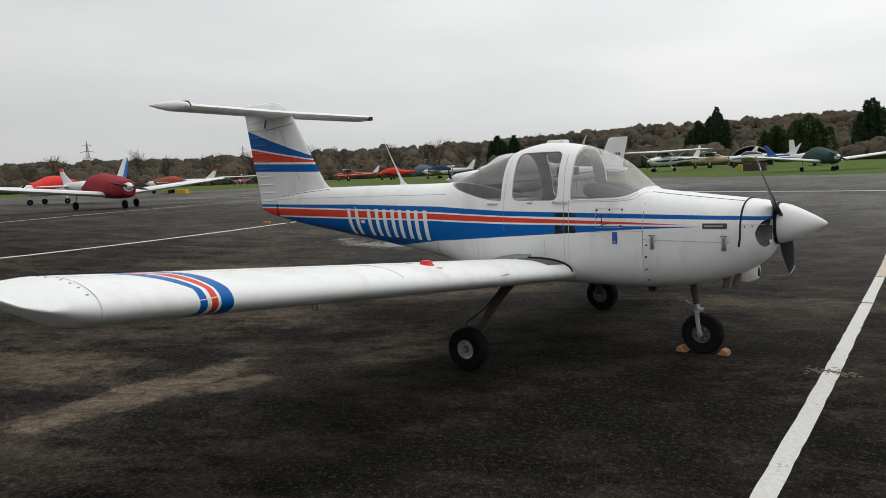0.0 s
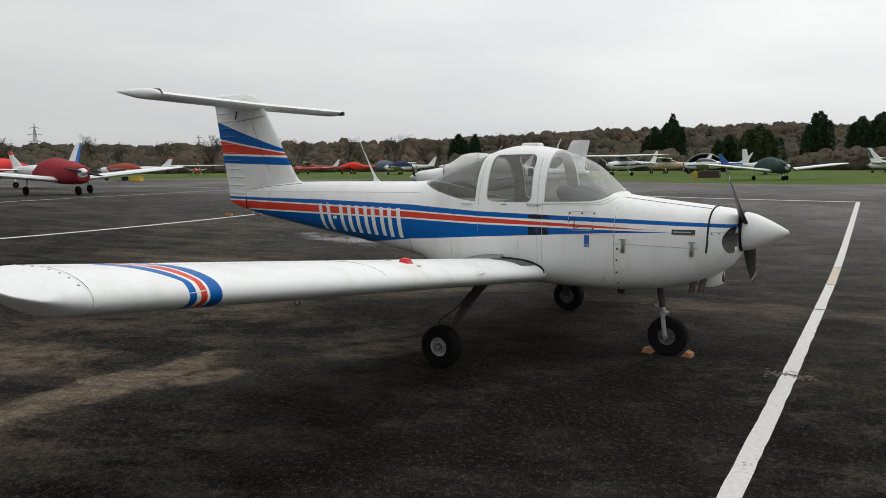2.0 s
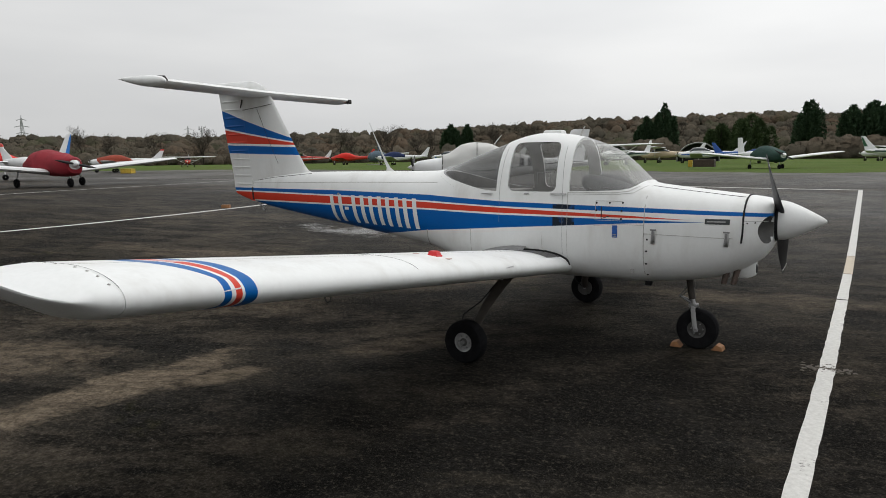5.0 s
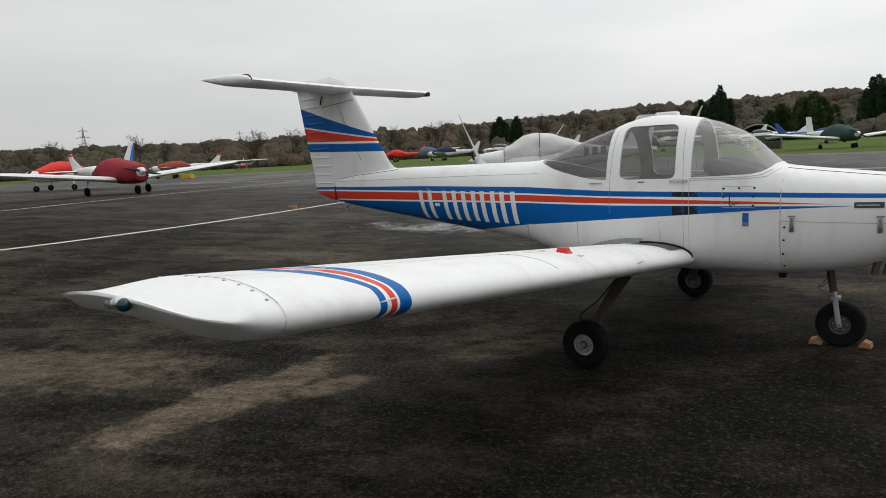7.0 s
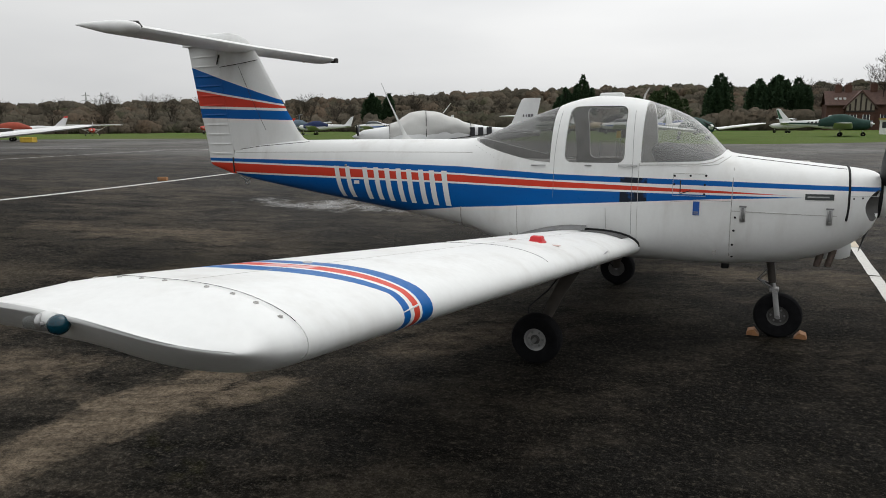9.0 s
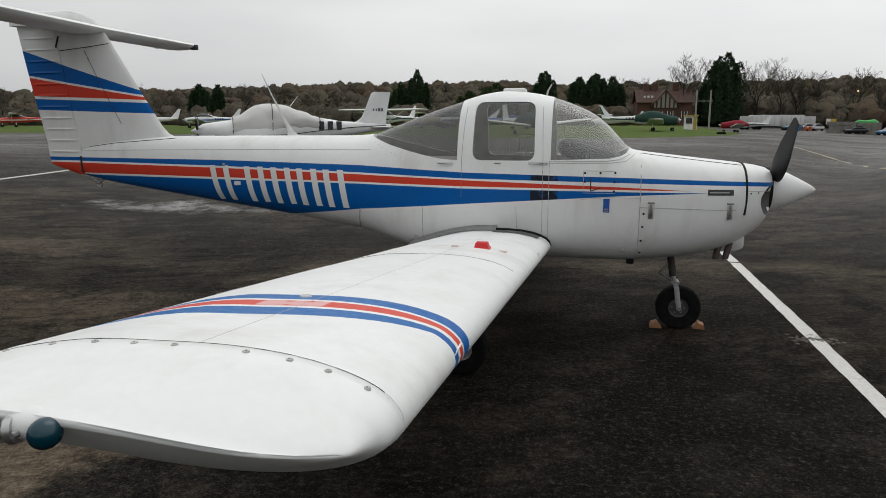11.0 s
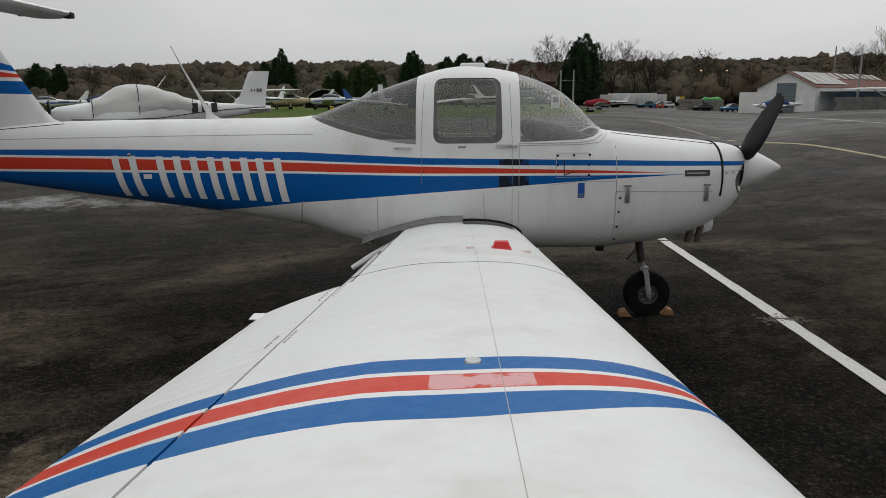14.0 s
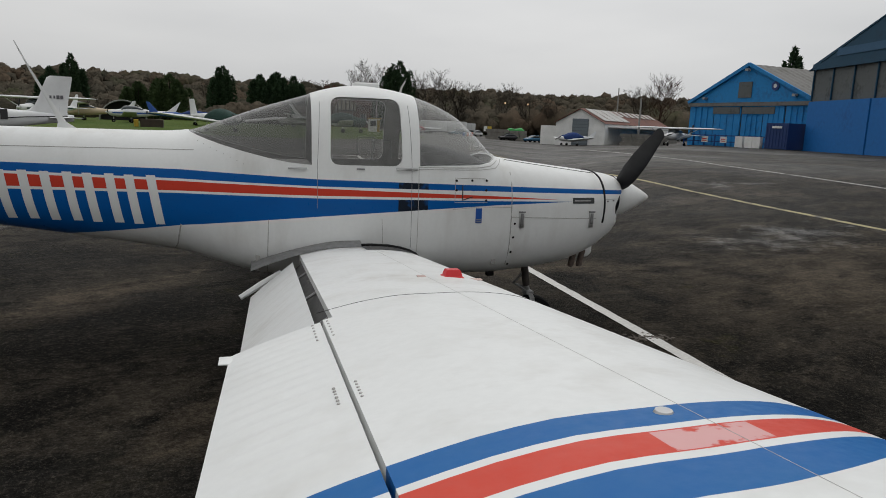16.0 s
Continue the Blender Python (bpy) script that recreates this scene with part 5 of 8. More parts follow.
part("torque_link", tube([(-0.08, 0, 0.56), (-0.155, 0, 0.46), (-0.05, 0, 0.40)], 0.011, 6), M["grey_metal"], nose)
part("torque_link", tube([(-0.07, 0.02, 0.53), (-0.14, 0.02, 0.455), (-0.05, 0.02, 0.42)], 0.009, 6), M["grey_metal"], nose)
wheel(plane, (0.008, 0, 0.18), 0.18, 0.125, 0.080, "dark_hub_shade")

# ---- engine end ----
bm = bmesh.new()
HUBX, HUBZ = 0.625, 1.165
prof = [(0.0, 0.163), (0.03, 0.162), (0.08, 0.149), (0.14, 0.124), (0.20, 0.094), (0.26, 0.062), (0.30, 0.039), (0.325, 0.023), (0.338, 0.011), (0.342, 0.002)]
bm = loft([[Vector((HUBX + x, r * math.cos(math.tau * i / 32), HUBZ + r * math.sin(math.tau * i / 32))) for i in range(32)] for x, r in prof])
bmesh.ops.recalc_face_normals(bm, faces=bm.faces)
spinner = part("spinner", bm, M["white"], plane, "pointed white propeller spinner")
bm = bmesh.new()
cyl(bm, (HUBX - 0.022, 0, HUBZ), (HUBX, 0, HUBZ), 0.172, 0.172, 32)
part("back_plate", bm, M["black"], spinner)
prop = thing("propeller", "", "")
prop.parent = plane
ud = Vector((0, -0.813, 0.582)).normalized()
for s in (1, -1):
    d = ud * s
    w = Vector((1, 0, 0)).cross(d)
    rings = []
    for r, c, tw, th in ((0.10, 0.060, 58, 0.045), (0.16, 0.085, 52, 0.036), (0.22, 0.115, 44, 0.030), (0.36, 0.140, 34, 0.022), (0.54, 0.140, 27, 0.017), (0.66, 0.125, 22, 0.013), (0.78, 0.105, 19, 0.010), (0.885, 0.082, 17, 0.008), (0.914, 0.045, 17, 0.005)):
        t = radians(tw)
        cd = (w * math.cos(t) + Vector((1, 0, 0)) * math.sin(t))
        nd = d.cross(cd)
        centre = Vector((HUBX + 0.018 - 0.05 * r, 0, HUBZ)) + d * r
        rings.append([centre + cd * (0.5 * c * math.cos(a)) + nd * (0.5 * th * math.sin(a)) for a in [math.tau * k / 12 for k in range(12)]])
    bm = loft(rings)
    bmesh.ops.recalc_face_normals(bm, faces=bm.faces)
    blade = part("propeller_blade", bm, M["prop"], prop, "matt black propeller blade with a pale tip")
    tip = []
    for r, c in ((0.815, 0.097), (0.845, 0.089)):
        t = radians(18)
        cd = (w * math.cos(t) + Vector((1, 0, 0)) * math.sin(t))
        nd = d.cross(cd)
        centre = Vector((HUBX + 0.018 - 0.05 * r, 0, HUBZ)) + d * r
        front = 1 if nd.x > 0 else -1
        tip.append([centre + cd * (0.5 * c * math.cos(a)) + nd * (front * 0.0065 * math.sin(a)) for a in [math.pi * (0.06 + 0.88 * k / 8) for k in range(9)]])
    bm = loft(tip, False, None, False)
    part("tip_band", bm, M["bar"], blade)
# chin air box and exhaust stubs
bm = loft([[Vector((x, y * w, z0 + (z1 - z0) * k)) for y, k in ((-1, 0.25), (-1, 0.75), (-0.7, 1), (0.7, 1), (1, 0.75), (1, 0.25), (0.7, 0.0), (-0.7, 0.0))] for x, w, z0, z1 in ((0.18, 0.06, 0.67, 0.74), (0.30, 0.075, 0.665, 0.78), (0.40, 0.08, 0.672, 0.81), (0.445, 0.076, 0.688, 0.81), (0.465, 0.068, 0.70, 0.805))])
bmesh.ops.recalc_face_normals(bm, faces=bm.faces)
part("air_box", bm, M["white"], plane, "white chin air intake")
bm = bmesh.new()
cyl(bm, (0.44, 0, 0.75), (0.469, 0, 0.753), 0.040, 0.040, 18)
part("intake_mouth", bm, M["black"], plane)
for x, y in ((0.24, -0.17), (0.315, -0.16)):
    bm = bmesh.new()
    cyl(bm, (x + 0.03, y, 0.76), (x, y - 0.01, 0.630), 0.024, 0.024, 14)
    ex = part("exhaust_pipe", bm, M["exhaust"], plane, "sooty exhaust stub")
    bm = bmesh.new()
    cyl(bm, (x, y - 0.01, 0.6285), (x, y - 0.01, 0.635), 0.020, 0.020, 14)
    part("exhaust_mouth", bm, M["black"], ex)
bm = bmesh.new()
box(bm, -0.40, -0.12, 0.575, 0.06, 0.05, 0.05, None, 0.01)
part("drain_mast", bm, M["black"], plane)
part("pitot_tube", tube([(-1.20, -1.62, 0.86), (-1.20, -1.64, 0.80), (-1.08, -1.64, 0.785)], 0.010, 6), M["alu"], plane)

# wooden chocks at the nose wheel
def wheel_chock(x, y, yaw):
    bm = bmesh.new()
    loft([[Vector((a, b, c)) for a, c in ((-0.045, 0.0), (0.05, 0.0), (0.01, 0.05), (-0.035, 0.035))] for b in (-0.05, 0.05)], True, bm)
    bmesh.ops.recalc_face_normals(bm, faces=bm.faces)
    ob = part("wheel_chock", bm, M["wood"])
    ob.matrix_basis = pose(x, y, 0.004, 0, 0, yaw)
    tagged(ob, "small orange-brown wooden chock beside the nose wheel", "wheel chock", "nose wheel chocks")


wheel_chock(-0.165, -0.02, 0)
wheel_chock(0.185, 0.02, 176)


# ---- the airfield behind: parked aircraft ----
def tone(name, rgb, rough=0.5, scale=3.0, amount=0.15, bump=0.0, metal=0.0):
    if name not in M:
        M[name] = worn(name, rgb, rough, metal, scale, amount, bump)
    return M[name]


BG_WHITE = tone("aircraft_white", (0.72, 0.73, 0.73), 0.4)
BG_RED = tone("aircraft_red", (0.58, 0.04, 0.025), 0.4)
BG_BLUE = tone("aircraft_blue", (0.02, 0.09, 0.34), 0.4)
BG_CREAM = tone("aircraft_cream", (0.58, 0.46, 0.32), 0.4)
BG_GLASS = tone("dark_canopy", (0.05, 0.06, 0.065), 0.12)
C_MAROON = tone("maroon_canvas", (0.25, 0.010, 0.020), 0.85, 2.5, 0.3, 0.02)
C_RED = tone("bright_red_canvas", (0.66, 0.035, 0.025), 0.8, 2.5, 0.2, 0.02)
C_BRICK = tone("brick_red_canvas", (0.30, 0.055, 0.03), 0.85, 2.5, 0.25, 0.02)
C_GREY = tone("pale_grey_canvas", (0.60, 0.60, 0.58), 0.85, 2.0, 0.12, 0.004)
C_GREEN = tone("dark_green_canvas", (0.012, 0.045, 0.035), 0.85, 2.5, 0.3, 0.02)
C_NAVY = tone("navy_canvas", (0.012, 0.025, 0.085), 0.85, 2.5, 0.3, 0.02)
C_BLUE = tone("blue_canvas", (0.015, 0.045, 0.17), 0.85, 2.5, 0.3, 0.02)
C_TEAL = tone("grey_blue_canvas", (0.10, 0.14, 0.18), 0.85, 2.5, 0.3, 0.02)


def oval(x, w, z0, z1, n=16, p=2.4):
    zc, h = (z0 + z1) / 2, (z1 - z0) / 2
    out = []
    for i in range(n):
        a = math.tau * i / n
        c, s = math.cos(a), math.sin(a)
        k = (abs(c) ** p + abs(s) ** p) ** (-1 / p)
        out.append(Vector((x, w * c * k, zc + h * s * k)))
    return out


def fixed(bm):
    bmesh.ops.recalc_face_normals(bm, faces=bm.faces)
    return bm


def blade_wing(y0, y1, x0, c0, c1, z0, z1, th, sweep=0.0, n=4):
    rings = []
    for i in range(n + 1):
        k = i / n
        y, c, z, x = y0 + (y1 - y0) * k, c0 + (c1 - c0) * k, z0 + (z1 - z0) * k, x0 + sweep * k
        e = 0.45 if i == n else 1.0
        up = [(0, 0), (0.03, 0.55), (0.12, 0.9), (0.3, 1.0), (0.6, 0.7), (1.0, 0.03)]
        rings.append([Vector((x - c * t, y, z + th * c * h * e)) for t, h in up] + [Vector((x - c * t, y, z - th * c * h * 0.6 * e)) for t, h in up[:0:-1]])
    return fixed(loft(rings))


def parked_aircraft(x, y, heading, label, high=False, span=9.6, length=7.2, body=BG_WHITE, wingm=BG_WHITE, finm=BG_WHITE, cover=None, cover_label="",
                    fin_h=2.35, t_tail=False, band=None, stripe=None, belly=0.62, twin=False, low_gear=False, prop_turn=20, scale=0.85, sweep_fin=0.55, cabin=1.30, red_tip=False):
    """A light aircraft standing on its wheels, nose along the heading; the fabric cover lies on it."""
    m = pose(x, y, ground_z(x, y), 0, 0, heading) @ Matrix.Scale(scale, 4)
    ob = thing("parked_aircraft", label, "aircraft", m, "aircraft parked on the airfield")
    tail = -(length - 2.25)
    g = belly
    cab = g + cabin
    secs = [(1.95, 0.24, g + 0.28, g + 0.68), (1.75, 0.40, g + 0.12, g + 0.76), (1.1, 0.48, g + 0.02, g + 0.82), (0.6, 0.54, g, g + 0.92), (0.25, 0.56, g, cab - 0.10), (-0.35, 0.57, g, cab), (-1.0, 0.55, g + 0.02, cab - 0.05),
            (-1.7, 0.44, g + 0.10, cab - 0.34), (-2.5, 0.30, g + 0.22, g + 0.86), (tail + 0.9, 0.16, g + 0.38, g + 0.80), (tail + 0.1, 0.06, g + 0.48, g + 0.76)]
    part("fuselage", fixed(loft([oval(*s) for s in secs])), body, ob)
    if stripe is not None:
        for s in (-1, 1):
            bm = bmesh.new()
            pts = [(1.6, g + 0.52, g + 0.40), (0.4, g + 0.54, g + 0.38), (-1.2, g + 0.56, g + 0.40), (-2.6, g + 0.60, g + 0.46), (tail + 0.6, g + 0.66, g + 0.55)]
            vs = []
            for px, a, b in pts:
                row = lerp_table(sorted([(q[0], q[1], q[2], q[3]) for q in secs]), px)
                w, zc, h = row[0], (row[1] + row[2]) / 2, (row[2] - row[1]) / 2
                vs.append([bm.verts.new((px, s * (w * (1 - min(0.95, abs(z - zc) / h) ** 2.4) ** (1 / 2.4) + 0.02), z)) for z in (a, b)])
            for a, b in zip(vs, vs[1:]):
                bm.faces.new((a[0], b[0], b[1], a[1]))
            part("side_stripe", bm, stripe, ob)
            for k in range(4):
                bm = box(bmesh.new(), -2.0 - 0.30 * k, s * (0.40 - 0.05 * k), g + 0.60, 0.17, 0.03, 0.26)
                part("marking_bar", bm, tone("dark_marking", (0.03, 0.03, 0.035), 0.5), ob)
    if cover is None:
        part("canopy", fixed(loft([oval(0.62, 0.44, g + 0.70, g + 0.95), oval(0.28, 0.53, g + 0.72, cab - 0.05), oval(-0.35, 0.575, g + 0.74, cab + 0.015), oval(-0.95, 0.54, g + 0.76, cab - 0.04), oval(-1.65, 0.36, g + 0.75, cab - 0.33)])), BG_GLASS, ob)
    half = span / 2
    for s in (-1, 1):
        if high:
            wing = part("wing", blade_wing(0.0, s * half, 0.55, 1.6, 1.15, cab + 0.06, cab + 0.14, 0.09, -0.12), wingm, ob)
            part("wing_strut", tube([(0.15, s * 0.5, g + 0.10), (0.0, s * half * 0.52, cab + 0.06)], 0.045, 6), wingm, ob)
        else:
            wing = part("wing", blade_wing(s * 0.3, s * half, 0.65, 1.62, 1.30, g + 0.13, g + 0.13 + half * 0.095, 0.10, -0.08), wingm, ob)
        tz = (g + fin_h - 0.25) if t_tail else g + 0.62
        part("tailplane", blade_wing(s * 0.03, s * 1.6, tail + 0.85, 0.85, 0.62, tz, tz + 0.02, 0.06, -0.15), wingm, ob)
    ft = g + fin_h - 0.42
    fr = [(g + 0.60, tail + 1.5, tail + 0.06), (g + 0.74, tail + 1.12, tail + 0.03), (g + 0.86, tail + 0.92, tail), (ft - 0.25, tail + 0.86 - sweep_fin * 1.25, tail - sweep_fin * 0.48), (ft - 0.05, tail + 0.86 - sweep_fin * 1.48, tail - sweep_fin * 0.58), (ft, tail + 0.72 - sweep_fin * 1.5, tail - sweep_fin * 0.58)]
    fin = part("fin", fixed(loft([fin_ring(a, b, z, 0.05) for z, a, b in fr])), finm, ob)
    if red_tip:
        part("fin_tip", fixed(loft([[Vector((q.x, q.y * 1.15, q.z)) for q in fin_ring(a + 0.01, b - 0.01, z, 0.05)] for z, a, b in ((ft - 0.16, tail + 0.86 - sweep_fin * 1.35, tail - sweep_fin * 0.52), fr[4], (ft + 0.01, fr[5][1], fr[5][2]))])), BG_RED, ob)
    if band is not None:
        z0, z1 = fr[2][0] + 0.15, fr[4][0] - 0.06
        rows = []
        for k in (0, 1):
            z = z0 + (z1 - z0) * k
            t = (z - fr[2][0]) / (fr[4][0] - fr[2][0])
            a = fr[2][1] + (fr[4][1] - fr[2][1]) * t
            b = fr[2][2] + (fr[4][2] - fr[2][2]) * t
            rows.append([Vector((q.x, q.y * 1.12, q.z)) for q in fin_ring(a - 0.42 + 0.2 * k, b + 0.01, z, 0.054)])
        part("fin_band", fixed(loft(rows)), band, ob)
    hub = (2.0, 0, g + 0.50)
    sp = bmesh.new()
    cyl(sp, hub, (2.27, 0, g + 0.50), 0.17, 0.02, 16)
    part("spinner", sp, BG_WHITE, ob)
    for s in (-1, 1):
        d = Vector((0, math.cos(radians(prop_turn)), math.sin(radians(prop_turn)))) * s
        part("propeller_blade", tube([Vector((2.04, 0, hub[2])) + d * r for r in (0.1, 0.35, 0.6, 0.88)], [0.045, 0.07, 0.06, 0.02], 6), M["prop"], ob)
    gy = 1.45 if not high else 1.2
    for wx, wy in ((1.45, 0.0), (-0.35, gy), (-0.35, -gy)):
        top = (wx - 0.05, wy * (0.35 if high else 0.92), g + 0.2)
        part("gear_leg", tube([top, (wx, wy, 0.2)], 0.035, 6), BG_WHITE, ob)
        bm = revolve([(0.05, -0.06), (0.17, -0.07), (0.2, -0.03), (0.2, 0.03), (0.17, 0.07), (0.05, 0.06)], 0, Vector((wx, wy, 0.2)), 16)
        part("wheel", fixed(bm), M["tyre"], ob)
    if twin:
        for s in (-1, 1):
            part("nacelle", fixed(loft([oval(1.75, 0.2, g + 0.2, g + 0.62), oval(1.4, 0.36, g + 0.05, g + 0.75), oval(0.4, 0.36, g + 0.05, g + 0.75), oval(-0.9, 0.10, g + 0.25, g + 0.5)])), BG_WHITE, ob)
            ob.children[-1].location.y = s * 1.9
    if cover is not None:
        cs = [(1.35, 0.44, g + 0.12, g + 0.90), (0.9, 0.56, g + 0.10, g + 1.00), (0.45, 0.62, g + 0.12, min(cab - 0.06, g + 1.20)), (0.1, 0.65, g + 0.20, cab + 0.02), (-0.4, 0.65, g + 0.30, cab + 0.08), (-1.0, 0.62, g + 0.34, cab + 0.03), (-1.6, 0.50, g + 0.38, cab - 0.22), (-2.1, 0.40, g + 0.42, cab - 0.42)]
        if cover in (C_MAROON, C_GREEN):
            cs = [(1.93, 0.33, g + 0.10, g + 0.76), (1.7, 0.47, g - 0.03, g + 0.84), (1.35, 0.52, g - 0.05, g + 0.90), (0.9, 0.57, g - 0.05, g + 1.00)] + [(q, w, max(g - 0.04, a - 0.22), b) for q, w, a, b in cs[2:]]
        bm = bmesh.new()
        rings = []
        for i, c in enumerate(cs):
            ring = oval(*c, n=24)
            rings.append([p + 0.03 * noise.noise_vector(p * 2.1 + Vector((x, y, 0))) for p in ring])
        cov = part("fabric_cover", fixed(loft(rings, True, bm)), cover)
        cov.matrix_basis = m
        tagged(cov, cover_label or "fitted fabric cover over an aircraft cabin", "aircraft cover", "aircraft covers")
    return ob


parked_aircraft(-25.9, 8.5, -3, "white low-wing aircraft with red nose cover, on tarmac", cover=C_MAROON, cover_label="dark maroon fabric cover over an aircraft nose and cabin", span=12.0, finm=BG_WHITE, prop_turn=-12, fin_h=1.95, cabin=1.08, belly=0.52, red_tip=True)
parked_aircraft(-39.4, 12.26, -85, "white twin-engined aircraft with a blue and white fin", cover=C_RED, cover_label="bright red fabric cover over an aircraft cabin", twin=True, span=11, length=8.2, fin_h=3.1, band=tone("fin_blue", (0.02, 0.17, 0.55), 0.4), scale=0.8, sweep_fin=0.6)
parked_aircraft(-54.2, 28.8, -128, "white low-wing aircraft with a raked white fin", cover=C_BRICK, cover_label="brick-red fabric cover over an aircraft cabin", fin_h=2.2, scale=0.8, cabin=1.15, red_tip=True)
parked_aircraft(-77.6, 54.5, -40, "red and white high-wing aircraft on grass", True, 10.8, 8.0, BG_RED, BG_WHITE, BG_WHITE, prop_turn=60, scale=0.66)
parked_aircraft(-74, 71.5, -138, "red and white high-wing aircraft on grass", True, 10.5, 8.0, BG_RED, BG_WHITE, BG_WHITE, stripe=BG_WHITE)
parked_aircraft(-62.5, 68.5, -150, "all-red low-wing aircraft on grass", False, 9.0, 7.2, BG_RED, BG_RED, BG_RED, cover=C_RED, cover_label="bright red fabric cover over a red aircraft")
parked_aircraft(-50.5, 63.5, -150, "white low-wing aircraft on grass", cover=C_NAVY, cover_label="navy blue fabric cover over an aircraft cabin", span=10.5, length=7.6)
parked_aircraft(-44, 66, -160, "white low-wing aircraft with a slim fin on grass", stripe=BG_BLUE)
parked_aircraft(-36, 62, -140, "white low-wing aircraft on grass", cover=C_NAVY, cover_label="navy blue fabric cover over an aircraft cabin")
parked_aircraft(-20.3, 58, -110, "white and green high-wing aircraft on grass", True, 10.9, 8.1, BG_WHITE, BG_WHITE, BG_WHITE, stripe=C_GREEN, prop_turn=75, scale=0.92)
parked_aircraft(-15.2, 68, -168, "white low-wing aircraft with a swept fin on grass", False, 9.5, 7.4, stripe=BG_BLUE, sweep_fin=0.8)
parked_aircraft(-20.5, 73, -170, "cream and white high-wing aircraft on grass", True, 10.5, 8.0, BG_CREAM, BG_WHITE, BG_WHITE)
parked_aircraft(-8.6, 66, 8, "blue low-wing aircraft on grass", False, 9.5, 7.6, BG_BLUE, BG_BLUE, BG_BLUE, cover=C_BLUE, cover_label="blue fabric cover over an aircraft cabin", scale=0.8, cabin=1.08)
parked_aircraft(-4.75, 40.6, -50, "white low-wing aircraft with an upright fin on grass", length=6.8, cover=C_GREEN, cover_label="dark green fabric cover over an aircraft nose and cabin", fin_h=2.45, sweep_fin=0.2, prop_turn=-25, span=12.6, scale=0.75, cabin=1.2)
parked_aircraft(4.4, 55.5, -5, "white aircraft with a green fin top on grass", False, 9.5, 7.6, cover=C_GREEN, cover_label="black-green fabric cover over an aircraft nose and cabin", band=tone("fin_green", (0.02, 0.09, 0.04), 0.5), stripe=C_GREEN)
parked_aircraft(0.5, 80.0, 170, "white high-wing aircraft far out on grass", True, 10.4, 7.8, scale=0.75)
parked_aircraft(13.2, 70.5, 178, "white low-wing aircraft standing on tarmac", False, 11.5, 7.2, scale=0.66, cabin=1.15, cover=C_MAROON, cover_label="dark maroon fabric cover over an aircraft nose and cabin", stripe=tone("charcoal", (0.05, 0.05, 0.055), 0.5))
parked_aircraft(29.2, 64.6, -172, "white low-wing aircraft standing on tarmac", False, 8.4, 6.4, scale=0.72, cover=C_BLUE, cover_label="blue fabric cover over an aircraft cabin", fin_h=2.0)
parked_aircraft(36.5, 56.5, 215, "white high-wing aircraft with a dark fin by the hangar", True, 10.8, 7.6, BG_WHITE, BG_WHITE, tone("charcoal", (0.05, 0.05, 0.055), 0.5))


